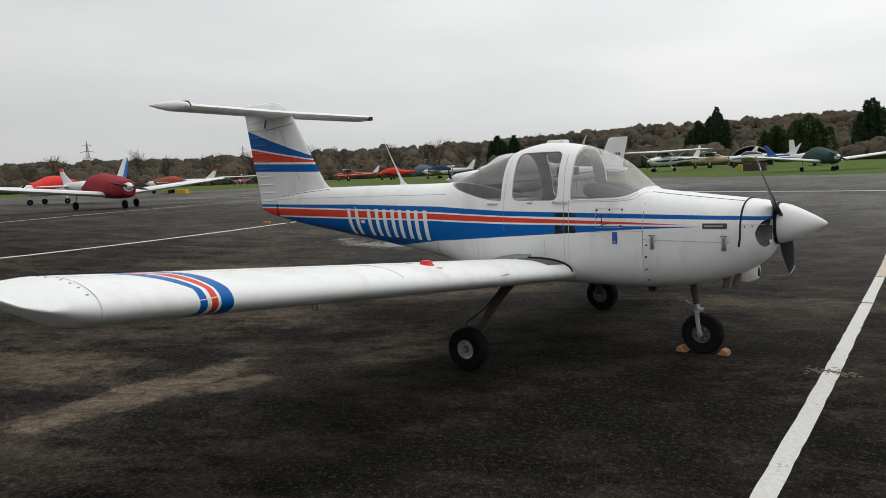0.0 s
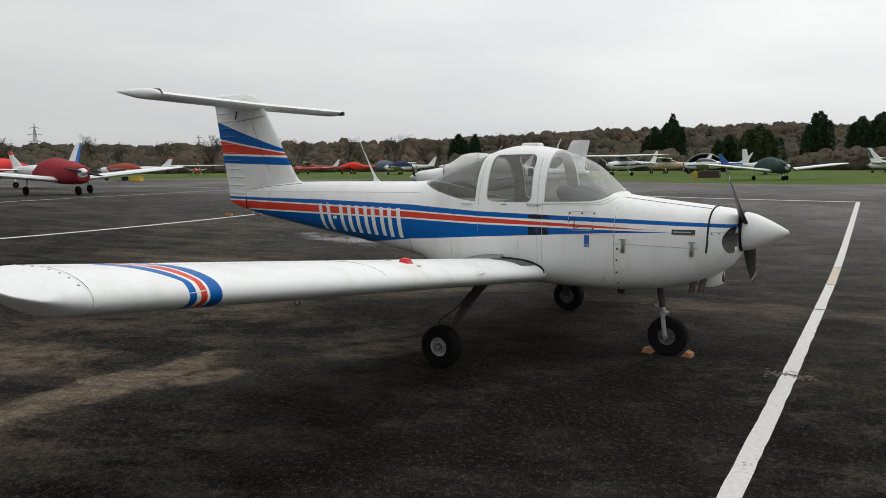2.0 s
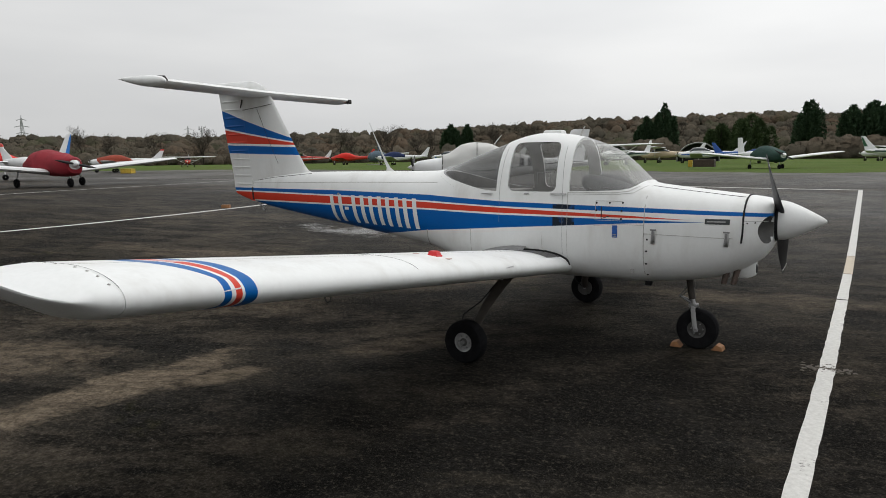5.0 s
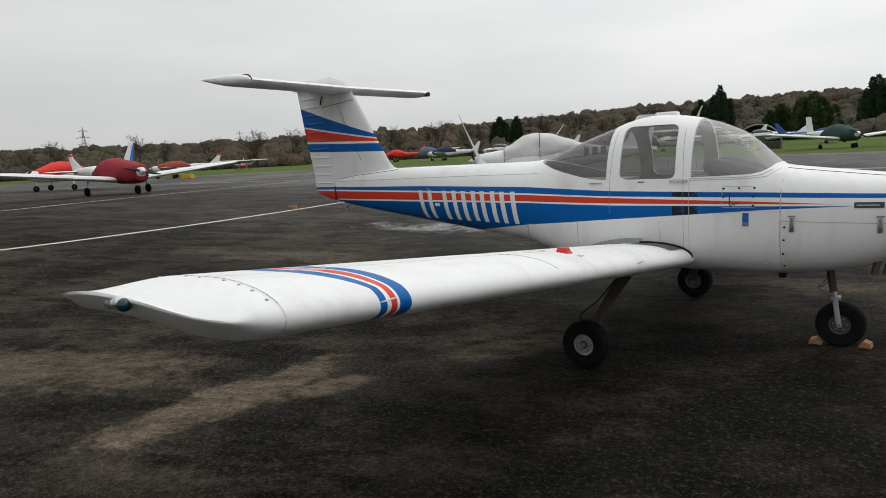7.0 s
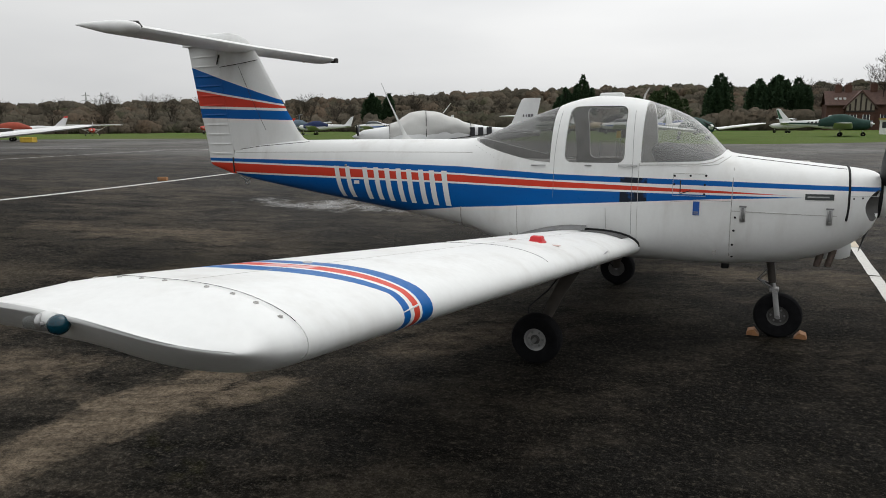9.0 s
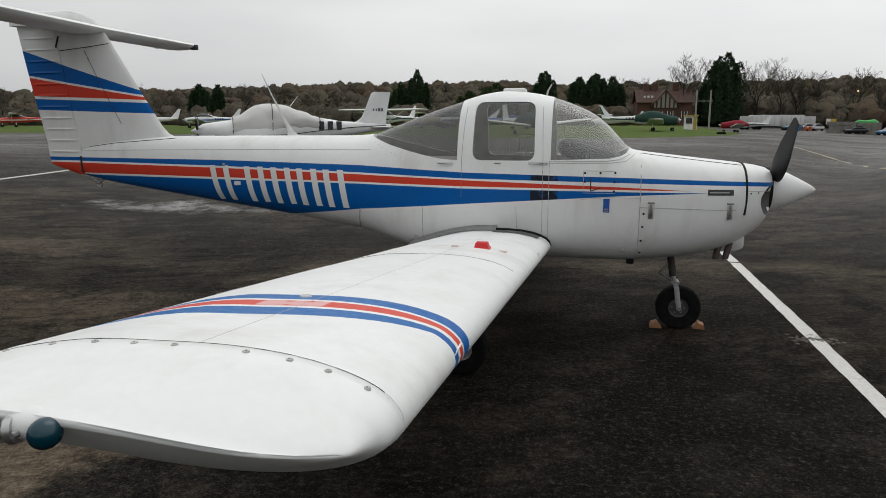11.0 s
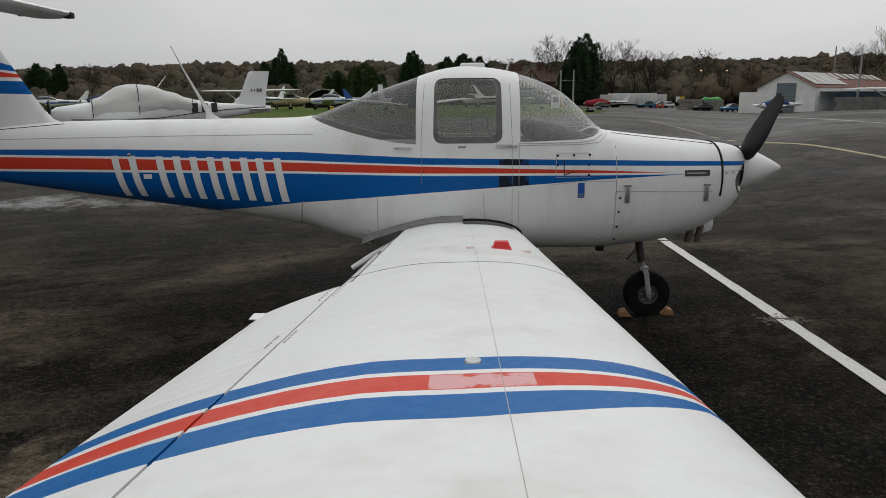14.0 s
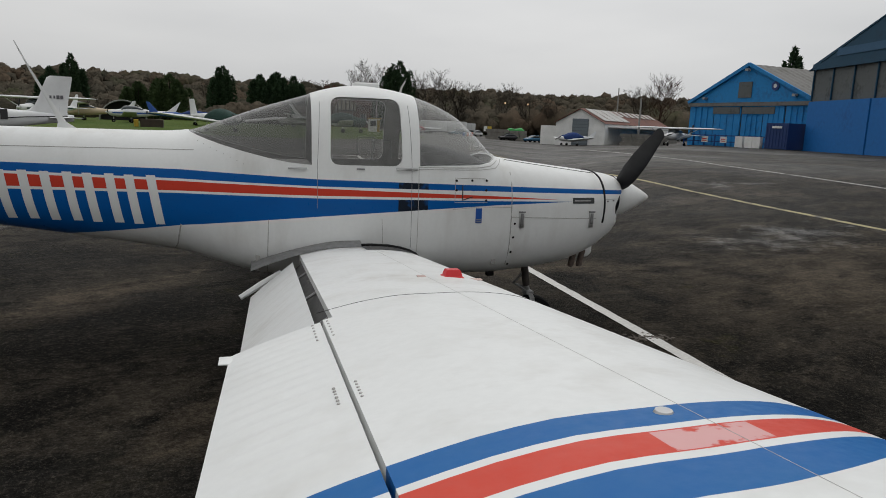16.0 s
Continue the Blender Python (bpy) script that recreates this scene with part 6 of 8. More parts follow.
def touring_aircraft():
    """The sleek white tourer under a grey cover, beyond the fuselage."""
    x0, y0, hd, k = -11.36, 15.31, -151, 0.87
    zg = ground_z(x0, y0)
    m = pose(x0, y0, zg, 0, 0, hd) @ Matrix.Scale(k, 4)
    ob = thing("touring_aircraft", "sleek white low-wing tourer with a tall fin, on tarmac", "aircraft", m, "aircraft parked on the airfield")
    g = 0.10
    secs = [(2.15, 0.16, g + 0.55, g + 0.85), (2.0, 0.34, g + 0.38, g + 0.95), (1.4, 0.50, g + 0.20, g + 1.04), (0.8, 0.58, g + 0.10, g + 1.12), (0.2, 0.62, g + 0.05, g + 1.45), (-0.5, 0.62, g + 0.05, g + 1.62), (-1.2, 0.58, g + 0.12, g + 1.5),
            (-2.0, 0.45, g + 0.28, g + 1.22), (-3.0, 0.28, g + 0.45, g + 1.05), (-4.2, 0.14, g + 0.62, g + 0.98), (-5.0, 0.05, g + 0.70, g + 0.92)]
    part("fuselage", fixed(loft([oval(*s, n=24) for s in secs])), BG_WHITE, ob)
    rings = [fin_ring(a, b, z, 0.07) for z, a, b in ((g + 0.92, -3.3, -4.80), (g + 1.05, -3.68, -4.80), (g + 1.2, -3.86, -4.82), (g + 1.45, -3.98, -4.86), (g + 1.85, -4.14, -4.94), (g + 2.10, -4.25, -4.99), (g + 2.16, -4.36, -4.99))]
    fin = part("fin", fixed(loft(rings)), BG_WHITE, ob)
    for i, w in enumerate((0.06, 0.05, 0.09, 0.09)):
        for s in (-1, 1):
            bm = box(bmesh.new(), -4.32 - 0.11 * i, s * 0.075, g + 1.48, w, 0.012, 0.09 + 0.03 * (i > 1))
            part("marking_bar", bm, tone("mid_grey_mark", (0.12, 0.12, 0.13), 0.5), fin)
    part("rudder_gap", tube([(-4.55, 0.066, g + 1.0), (-4.68, 0.05, g + 1.98)], 0.008, 4), M["faint"], fin)
    for s in (-1, 1):
        part("wing", blade_wing(s * 0.4, s * 5.6, 0.9, 1.45, 0.9, g + 0.18, g + 0.60, 0.10, -0.2), BG_WHITE, ob)
        part("tailplane", blade_wing(s * 0.05, s * 1.9, -4.2, 0.75, 0.5, g + 0.80, g + 0.84, 0.06, -0.12), BG_WHITE, ob)
        part("side_stripe", tube([(1.6, s * 0.50, g + 0.55), (0.5, s * 0.615, g + 0.52), (-1.0, s * 0.60, g + 0.55), (-2.4, s * 0.385, g + 0.72), (-3.6, s * 0.21, g + 0.82), (-4.8, s * 0.09, g + 0.88)], 0.014, 4), M["seam"], ob)
        for i in range(3):
            bm = bmesh.new()
            box(bm, -2.25 - 0.34 * i, s * (0.43 - 0.072 * i), g + 0.88, 0.20, 0.05, 0.32, Matrix.Identity(4))
            part("marking_bar", bm, tone("dark_marking", (0.03, 0.03, 0.035), 0.5), ob)
    for wx, wy in ((1.3, 0), (-0.5, 1.6), (-0.5, -1.6)):
        bm = revolve([(0.05, -0.06), (0.17, -0.07), (0.2, -0.03), (0.2, 0.03), (0.17, 0.07), (0.05, 0.06)], 0, Vector((wx, wy, 0.2)), 16)
        part("wheel", fixed(bm), M["tyre"], ob)
    sp = bmesh.new()
    cyl(sp, (2.13, 0, g + 0.70), (2.42, 0, g + 0.70), 0.17, 0.02, 16)
    part("spinner", sp, BG_WHITE, ob)
    for i in range(3):
        a = math.tau * i / 3 + 0.5
        part("propeller_blade", tube([(2.2, math.cos(a) * r, g + 0.70 + math.sin(a) * r) for r in (0.1, 0.4, 0.9)], [0.04, 0.06, 0.02], 5), M["prop"], ob)
    # the cover, with folds and a strap
    cs = [(0.98, 0.56, g + 0.45, g + 1.14), (0.7, 0.62, g + 0.48, g + 1.26), (0.35, 0.66, g + 0.5, g + 1.50), (0.0, 0.68, g + 0.5, g + 1.64), (-0.5, 0.68, g + 0.5, g + 1.68), (-1.0, 0.64, g + 0.52, g + 1.60), (-1.6, 0.54, g + 0.55, g + 1.40), (-2.1, 0.45, g + 0.6, g + 1.22), (-2.35, 0.40, g + 0.62, g + 1.15)]
    rings = []
    for i in range(33):
        xx = 0.98 + (-2.35 - 0.98) * i / 32
        w, z0, z1 = lerp_table(sorted(cs), xx)
        rings.append([p + 0.06 * noise.noise_vector(p * 2.2) + 0.03 * noise.noise_vector(Vector((p.x * 3.0, p.y * 6.0, p.z * 6.0))) for p in oval(xx, w, z0, z1, 40)])
    cov = part("fabric_cover", fixed(loft(rings)), C_GREY)
    cov.matrix_basis = m
    tagged(cov, "pale grey wrinkled fabric cover strapped over an aircraft cabin", "aircraft cover", "aircraft covers")
    for xx in (-0.45, 0.95, -2.2):
        w, z0, z1 = lerp_table(sorted(cs), xx)
        part("strap", tube([p * 1.0 + (p - Vector((xx, 0, (z0 + z1) / 2))).normalized() * 0.045 for p in oval(xx, w, z0, z1, 40)], 0.012, 4), M["black"], cov)
    part("aerial", tube([(-1.15, 0, g + 1.6), (-1.45, 0, g + 1.98)], [0.02, 0.008], 5), BG_WHITE, ob)


touring_aircraft()


def light_helicopter(x, y, heading):
    m = pose(x, y, ground_z(x, y), 0, 0, heading)
    ob = thing("light_helicopter", "small covered helicopter standing on grass", "helicopter", m)
    part("cabin", fixed(loft([oval(1.3, 0.1, 0.9, 1.1), oval(1.0, 0.5, 0.55, 1.6), oval(0.2, 0.65, 0.45, 1.9), oval(-0.6, 0.55, 0.6, 1.8), oval(-1.2, 0.2, 1.1, 1.5)])), C_TEAL, ob, "grey-blue fabric covered cabin")
    part("tail_boom", tube([(-1.0, 0, 1.35), (-4.6, 0, 1.55)], [0.14, 0.07], 8), BG_WHITE, ob)
    part("mast", tube([(-0.2, 0, 1.8), (-0.2, 0, 2.5)], 0.09, 8), C_TEAL, ob)
    for s in (-1, 1):
        part("rotor_blade", tube([(-0.2, 0, 2.5), (-0.2 + s * 1.0, s * 3.4, 2.42)], 0.05, 5), tone("charcoal", (0.05, 0.05, 0.055), 0.5), ob)
        part("skid", tube([(1.1, s * 0.8, 0.14), (0.9, s * 0.8, 0.05), (-1.0, s * 0.8, 0.05)], 0.04, 6), M["grey_metal"], ob)
        part("skid_leg", tube([(0.0, s * 0.8, 0.05), (0.0, s * 0.4, 0.6)], 0.03, 6), M["grey_metal"], ob)


light_helicopter(-55.0, 66.5, -120)


# ---- small things on the grass ----
def crate(x, y, yaw, w, d, h, rgb, label):
    bm = bmesh.new()
    box(bm, 0, 0, h / 2, w, d, h, None, 0.02)
    for i in range(4):
        for s in (-1, 1):
            box(bm, 0, s * d / 2, h * (0.14 + 0.24 * i), w * 1.01, 0.03, h * 0.16)
    ob = part("crate", bm, tone("crate_%d" % int(rgb[0] * 1000), rgb, 0.85, 3, 0.3), smooth=False)
    ob.matrix_basis = pose(x, y, ground_z(x, y) + 0.02, 0, 0, yaw)
    tagged(ob, label, "box")


crate(-9.9, 47.2, 5, 1.45, 0.9, 0.55, (0.055, 0.04, 0.03), "low dark brown wooden box on grass")
crate(-11.0, 47.6, 10, 0.30, 0.4, 0.5, (0.55, 0.38, 0.05), "small yellow box on grass")
crate(-46.8, 25.4, 20, 0.9, 0.5, 0.35, (0.55, 0.40, 0.04), "small yellow marker box on grass")


def tyre_pile(x, y):
    bm = revolve([(0.12, -0.08), (0.25, -0.1), (0.3, -0.04), (0.3, 0.04), (0.25, 0.1), (0.12, 0.08)], 0, Vector((0, 0, 0)), 18)
    ob = part("old_tyre", fixed(bm), M["tyre"])
    ob.matrix_basis = pose(x, y, ground_z(x, y) + 0.08, 90, 0, 0)
    tagged(ob, "old black tyre lying at the grass edge", "tyre")


tyre_pile(7.6, 44.0)


# ---- buildings ----
def corrugated(name, rgb, rust, amount, period=0.25):
    n = Nodes(name)
    big, mid = n.noise(0.5, 5, 0.65), n.noise(3, 5, 0.7)
    v = n.math("ADD", n.math("MULTIPLY", big, 0.6), n.math("MULTIPLY", mid, 0.4))
    c = n.mix(n.ramp(v, amount, amount + 0.12), rgb, rust)
    c = n.mix(n.ramp(mid, 0.3, 0.7, 0, 0.35), c, tuple(k * 0.6 for k in rgb))
    return n.done(c, 0.7, 0, mid, 0.01)


M["roof_grey"] = corrugated("grey_sheet_roof", (0.17, 0.165, 0.155), (0.09, 0.085, 0.07), 0.5)
M["roof_rust"] = corrugated("rusty_sheet_roof", (0.16, 0.055, 0.035), (0.09, 0.03, 0.02), 0.5)
M["roof_pale"] = corrugated("pale_sheet_roof", (0.50, 0.49, 0.47), (0.20, 0.07, 0.04), 0.52)
M["hangar_blue"] = corrugated("faded_blue_sheet", (0.008, 0.23, 0.57), (0.02, 0.15, 0.38), 0.52)
M["deep_blue"] = corrugated("deep_blue_sheet", (0.005, 0.15, 0.47), (0.005, 0.11, 0.36), 0.55)
M["navy_roof"] = corrugated("dark_blue_roof", (0.006, 0.060, 0.115), (0.008, 0.045, 0.085), 0.55)
M["old_glass"] = corrugated("dirty_glazing", (0.115, 0.125, 0.125), (0.035, 0.04, 0.04), 0.52)
M["render"] = worn("white_render", (0.80, 0.80, 0.78), 0.85, 0, 1.2, 0.2, 0.01)
M["concrete"] = worn("stained_concrete", (0.20, 0.19, 0.17), 0.9, 0, 1.5, 0.35, 0.01)
M["brick"] = worn("red_brick", (0.090, 0.044, 0.030), 0.9, 0, 3.0, 0.3, 0.01)
M["tiles"] = worn("brown_roof_tiles", (0.075, 0.040, 0.030), 0.85, 0, 2.0, 0.35, 0.02)
M["timber"] = worn("dark_timber", (0.03, 0.022, 0.017), 0.8, 0, 6.0, 0.3)
M["plaster"] = worn("old_plaster", (0.26, 0.23, 0.185), 0.9, 0, 2.0, 0.2)
M["window"] = worn("dark_window", (0.04, 0.045, 0.05), 0.1, 0, 2, 0.2)


def gable_block(ob, w, d, eave, ridge, wall_m, roof_m, gable_m=None, over=0.25, rib=0.45):
    """Walls and a pitched, ribbed roof; the gable end faces -y, the ridge runs along y."""
    bm = bmesh.new()
    prof = [(-w / 2, 0), (w / 2, 0), (w / 2, eave), (0, ridge), (-w / 2, eave)]
    loft([[Vector((x, y, z)) for x, z in prof] for y in (0, d)], True, bm)
    part("wall", fixed(bm), wall_m, ob, smooth=False)
    for s in (-1, 1):
        bm = bmesh.new()
        slope = Vector((s * w / 2, 0, eave - ridge))
        n = Vector((s * (ridge - eave), 0, w / 2)).normalized()
        rings = []
        count = int((d + 2 * over) / (rib / 2))
        for i in range(count + 1):
            y = -over + (d + 2 * over) * i / count
            lift = 0.05 + 0.035 * (i % 2)
            a = Vector((0, y, ridge)) + n * lift
            b = Vector((0, y, ridge)) + slope * 1.04 + n * lift
            rings.append([a, b, b - n * 0.05, a - n * 0.05])
        loft(rings, True, bm)
        part("roof", fixed(bm), roof_m, ob, smooth=False)


def block(bm, x0, x1, y0, y1, z0, z1):
    return box(bm, (x0 + x1) / 2, (y0 + y1) / 2, (z0 + z1) / 2, x1 - x0, y1 - y0, z1 - z0)


def piece(name, parent, mt, *b, label=""):
    return part(name, block(bmesh.new(), *b), mt, parent, label, smooth=False)


def at_ground(x, y, yaw, down=0.15):
    return pose(x, y, ground_z(x, y) - down, 0, 0, yaw)


def blue_hangar():
    a, b = Vector((41.6, 61.9)), Vector((44.2, 47.3))
    c = (a + b) / 2
    yaw = math.degrees(math.atan2(b.y - a.y, b.x - a.x))
    ob = thing("blue_hangar", "faded blue sheet-metal hangar with a pitched grey roof", "hangar", at_ground(c.x, c.y, yaw))
    w = (b - a).length
    gable_block(ob, w, 32, 4.55, 8.0, M["hangar_blue"], M["roof_grey"], rib=0.9)
    piece("track_beam", ob, M["roof_grey"], -w / 2, w / 2, -0.35, -0.02, 4.1, 4.45)
    for i, (x0, x1) in enumerate(((-7.25, -3.9), (-3.75, -0.4), (-0.25, 2.2), (2.35, 4.6), (4.75, 7.2))):
        door = piece("sliding_door", ob, M["hangar_blue"], x0, x1, -0.16 - 0.06 * (i % 2), -0.03, 0.05, 4.1)
        for k in range(1, 4):
            piece("door_rib", door, M["hangar_blue"], x0 + (x1 - x0) * k / 4 - 0.03, x0 + (x1 - x0) * k / 4 + 0.03, -0.27, -0.2, 0.1, 4.05)
        piece("door_gap", ob, M["seam"], x1 + 0.02, x1 + 0.12, -0.12, -0.02, 0.05, 4.1)
    for x0, x1 in ((-3.9, -0.5), (-0.2, 3.6)):
        piece("high_window", ob, M["old_glass"], x0, x1, -0.30, -0.20, 3.35, 4.0)
    piece("weathered_panel", ob, M["old_glass"], -1.1, 0.5, -0.08, -0.02, 4.9, 6.4)
    bm = bmesh.new()
    cyl(bm, (3.2, -0.10, 5.9), (3.2, -0.03, 5.9), 0.42, 0.42, 20)
    part("round_badge", bm, tone("badge_blue", (0.02, 0.05, 0.2), 0.5), ob, "round dark badge")
    bm = bmesh.new()
    cyl(bm, (3.2, -0.13, 5.9), (3.2, -0.09, 5.9), 0.2, 0.2, 6)
    part("badge_centre", bm, BG_WHITE, ob)
    for x, z in ((0.0, 7.5), (-5.2, 4.9), (5.6, 5.0)):
        piece("flood_lamp", ob, M["hub"], x - 0.16, x + 0.16, -0.5, -0.1, z - 0.1, z + 0.12)
    for s in (-1, 1):
        bm = bmesh.new()
        p0, p1 = Vector((0, -0.27, 8.05)), Vector((s * w / 2 * 1.03, -0.27, 4.5))
        n = Vector((s * 0.42, 0, 0.9)) * 0.16
        loft([[p0 + n, p1 + n, p1 - n, p0 - n], [q + Vector((0, 0.2, 0)) for q in (p0 + n, p1 + n, p1 - n, p0 - n)]], True, bm)
        part("barge_board", fixed(bm), M["hangar_blue"], ob, smooth=False)
    return ob


blue_hangar()


def large_hangar():
    a, b = Vector((43.6, 46.9)), Vector((37.0, 14.0))
    c = (a + b) / 2
    yaw = math.degrees(math.atan2(b.y - a.y, b.x - a.x))
    w = (b - a).length
    ob = thing("large_hangar", "large deep blue hangar with dark glazed gable", "hangar", at_ground(c.x, c.y, yaw))
    gable_block(ob, w, 40, 7.2, 13.2, M["old_glass"], M["navy_roof"], rib=1.2)
    for i in range(8):
        x0 = -w / 2 + w * i / 8
        door = piece("hangar_door", ob, M["deep_blue"], x0 + 0.03, x0 + w / 8 - 0.03, -0.30 - 0.08 * (i % 2), -0.04, 0.05, 4.35)
    for i in range(12):
        x0 = -w / 2 + w * i / 12
        piece("glazing_bar", ob, M["navy_roof"], x0 - 0.05, x0 + 0.05, -0.14, -0.02, 4.4, 7.2)
    piece("gable_beam", ob, M["navy_roof"], -w / 2, w / 2, -0.30, -0.02, 7.0, 7.5)
    bm = bmesh.new()
    loft([[Vector((x, y, z)) for x, z in ((-w / 2, 7.5), (w / 2, 7.5), (0, 13.2))] for y in (-0.2, -0.02)], True, bm)
    part("gable_cladding", fixed(bm), M["navy_roof"], ob, smooth=False)
    piece("gable_strip", ob, tone("dull_blue", (0.03, 0.10, 0.19), 0.7), -w / 2 + 3.2, w / 2 - 3.2, -0.26, -0.21, 7.9, 8.5)
    return ob


large_hangar()


def yard_container():
    ob = thing("blue_container", "dark blue steel store container beside the hangar", "container", at_ground(42.4, 48.3, -79, 0.0))
    piece("body", ob, tone("container_navy", (0.012, 0.04, 0.15), 0.6), -1.0, 1.3, -1.2, 1.2, 0.05, 2.3)
    for i in range(7):
        piece("rib", ob, tone("container_navy", (0.012, 0.04, 0.15), 0.6), -0.95 + 0.33 * i, -0.83 + 0.33 * i, -1.25, -1.2, 0.1, 2.2)
    piece("sign", ob, M["bar"], -0.3, 0.7, -1.29, -1.25, 1.85, 2.05)


yard_container()


def rail_fence():
    a, b = Vector((40.2, 60.4)), Vector((42.4, 49.6))
    yaw = math.degrees(math.atan2(b.y - a.y, b.x - a.x))
    w = (b - a).length
    ob = thing("rail_fence", "blue painted rail fence with warning signs", "fence", at_ground(a.x, a.y, yaw, 0.0))
    fence_blue = tone("fence_blue", (0.008, 0.05, 0.2), 0.6)
    for i in range(9):
        x = w * i / 8
        piece("post", ob, fence_blue, x - 0.05, x + 0.05, -0.05, 0.05, 0, 1.25)
    for z in (0.55, 1.15):
        piece("rail", ob, fence_blue, 0, w, -0.03, 0.03, z - 0.05, z + 0.05)
    for x in (2.9, 5.3):
        s = piece("sign", ob, M["bar"], x - 0.4, x + 0.4, -0.09, -0.05, 0.45, 1.05, label="white warning sign with red lettering bars")
        for z in (0.62, 0.80):
            piece("sign_bar", s, BG_RED, x - 0.28, x + 0.28, -0.105, -0.092, z - 0.04, z + 0.04)
    for x in (7.6, 8.7, 9.6):
        bm = block(bmesh.new(), x - 0.45, x + 0.42, -0.55, -0.2, 0.02, 1.15)
        cb = part("white_cabinet", bm, M["render"], None, smooth=False)
        cb.matrix_basis = at_ground(a.x, a.y, yaw, 0.0)
        tagged(cb, "white metal cabinet standing by a blue fence", "cabinet", "white cabinets by the fence")


rail_fence()


def white_shed():
    a, b = Vector((29.9, 70.3)), Vector((33.9, 66.0))
    c = (a + b) / 2
    yaw = math.degrees(math.atan2(b.y - a.y, b.x - a.x))
    w = (b - a).length
    ob = thing("white_shed", "long white rendered shed with a patched rusty roof", "shed", at_ground(c.x, c.y, yaw, 0.2))
    gable_block(ob, w, 25, 2.7, 4.25, M["render"], M["roof_rust"], rib=0.5)
    door = piece("shutter_door", ob, tone("shutter_grey", (0.16, 0.19, 0.21), 0.6), -0.9, 1.0, -0.1, -0.01, 0.2, 3.15)
    for i in range(8):
        piece("slat", door, tone("shutter_line", (0.11, 0.13, 0.145), 0.6), -0.88, 0.98, -0.12, -0.1, 0.35 + 0.36 * i, 0.40 + 0.36 * i)
    for i in range(11):
        n = Vector((1.55, 0, w / 2)).normalized()
        p0 = Vector((0.2, 0.5 + 2.2 * i, 4.2)) + n * 0.12
        d = Vector((w / 2, 0, -1.55)).normalized()
        bm = bmesh.new()
        k = 2.7 if i < 4 else 1.3
        loft([[p0 + Vector((0, y, 0)), p0 + d * k + Vector((0, y, 0)), p0 + d * k + Vector((0, y, 0)) - n * 0.04, p0 + Vector((0, y, 0)) - n * 0.04] for y in (0, 1.25 if i > 3 else 2.0)], True, bm)
        part("pale_roof_sheet", fixed(bm), M["roof_pale"], ob, smooth=False)
    piece("lean_to_roof", ob, M["roof_pale"], w / 2, w / 2 + 2.2, 1.0, 22, 2.25, 2.33)
    piece("lean_to_wall", ob, M["concrete"], w / 2 + 1.9, w / 2 + 2.1, 1.0, 22, 0, 1.6)
    bm = block(bmesh.new(), -w / 2 - 2.6, -w / 2 - 0.1, 1.5, 6, 0, 2.3)
    part("side_cabin", bm, M["render"], ob, smooth=False)


white_shed()


def block_wall(pts, h, label):
    """A low wall of concrete blocks, laid in courses."""
    for a, b in zip(pts, pts[1:]):
        a, b = Vector(a), Vector(b)
        w = (b - a).length
        yaw = math.degrees(math.atan2(b.y - a.y, b.x - a.x))
        ob = thing("block_wall", label, "wall", at_ground(a.x, a.y, yaw, 0.05))
        rows, cols = int(h / 0.45), max(1, int(w / 1.1))
        for r in range(rows):
            for k in range(cols):
                x0 = w * k / cols + (0.25 if r % 2 else 0)
                piece("concrete_block", ob, M["concrete"], x0 + 0.02, min(w, x0 + w / cols - 0.02), -0.2, 0.2, r * 0.45 + 0.01, r * 0.45 + 0.44)


block_wall([(26.6, 86.5), (29.2, 84.6), (32.0, 85.4)], 1.4, "low stained concrete block wall at the yard")
block_wall([(35.0, 64.6), (39.5, 62.6)], 1.6, "low stained concrete block wall beside the shed")


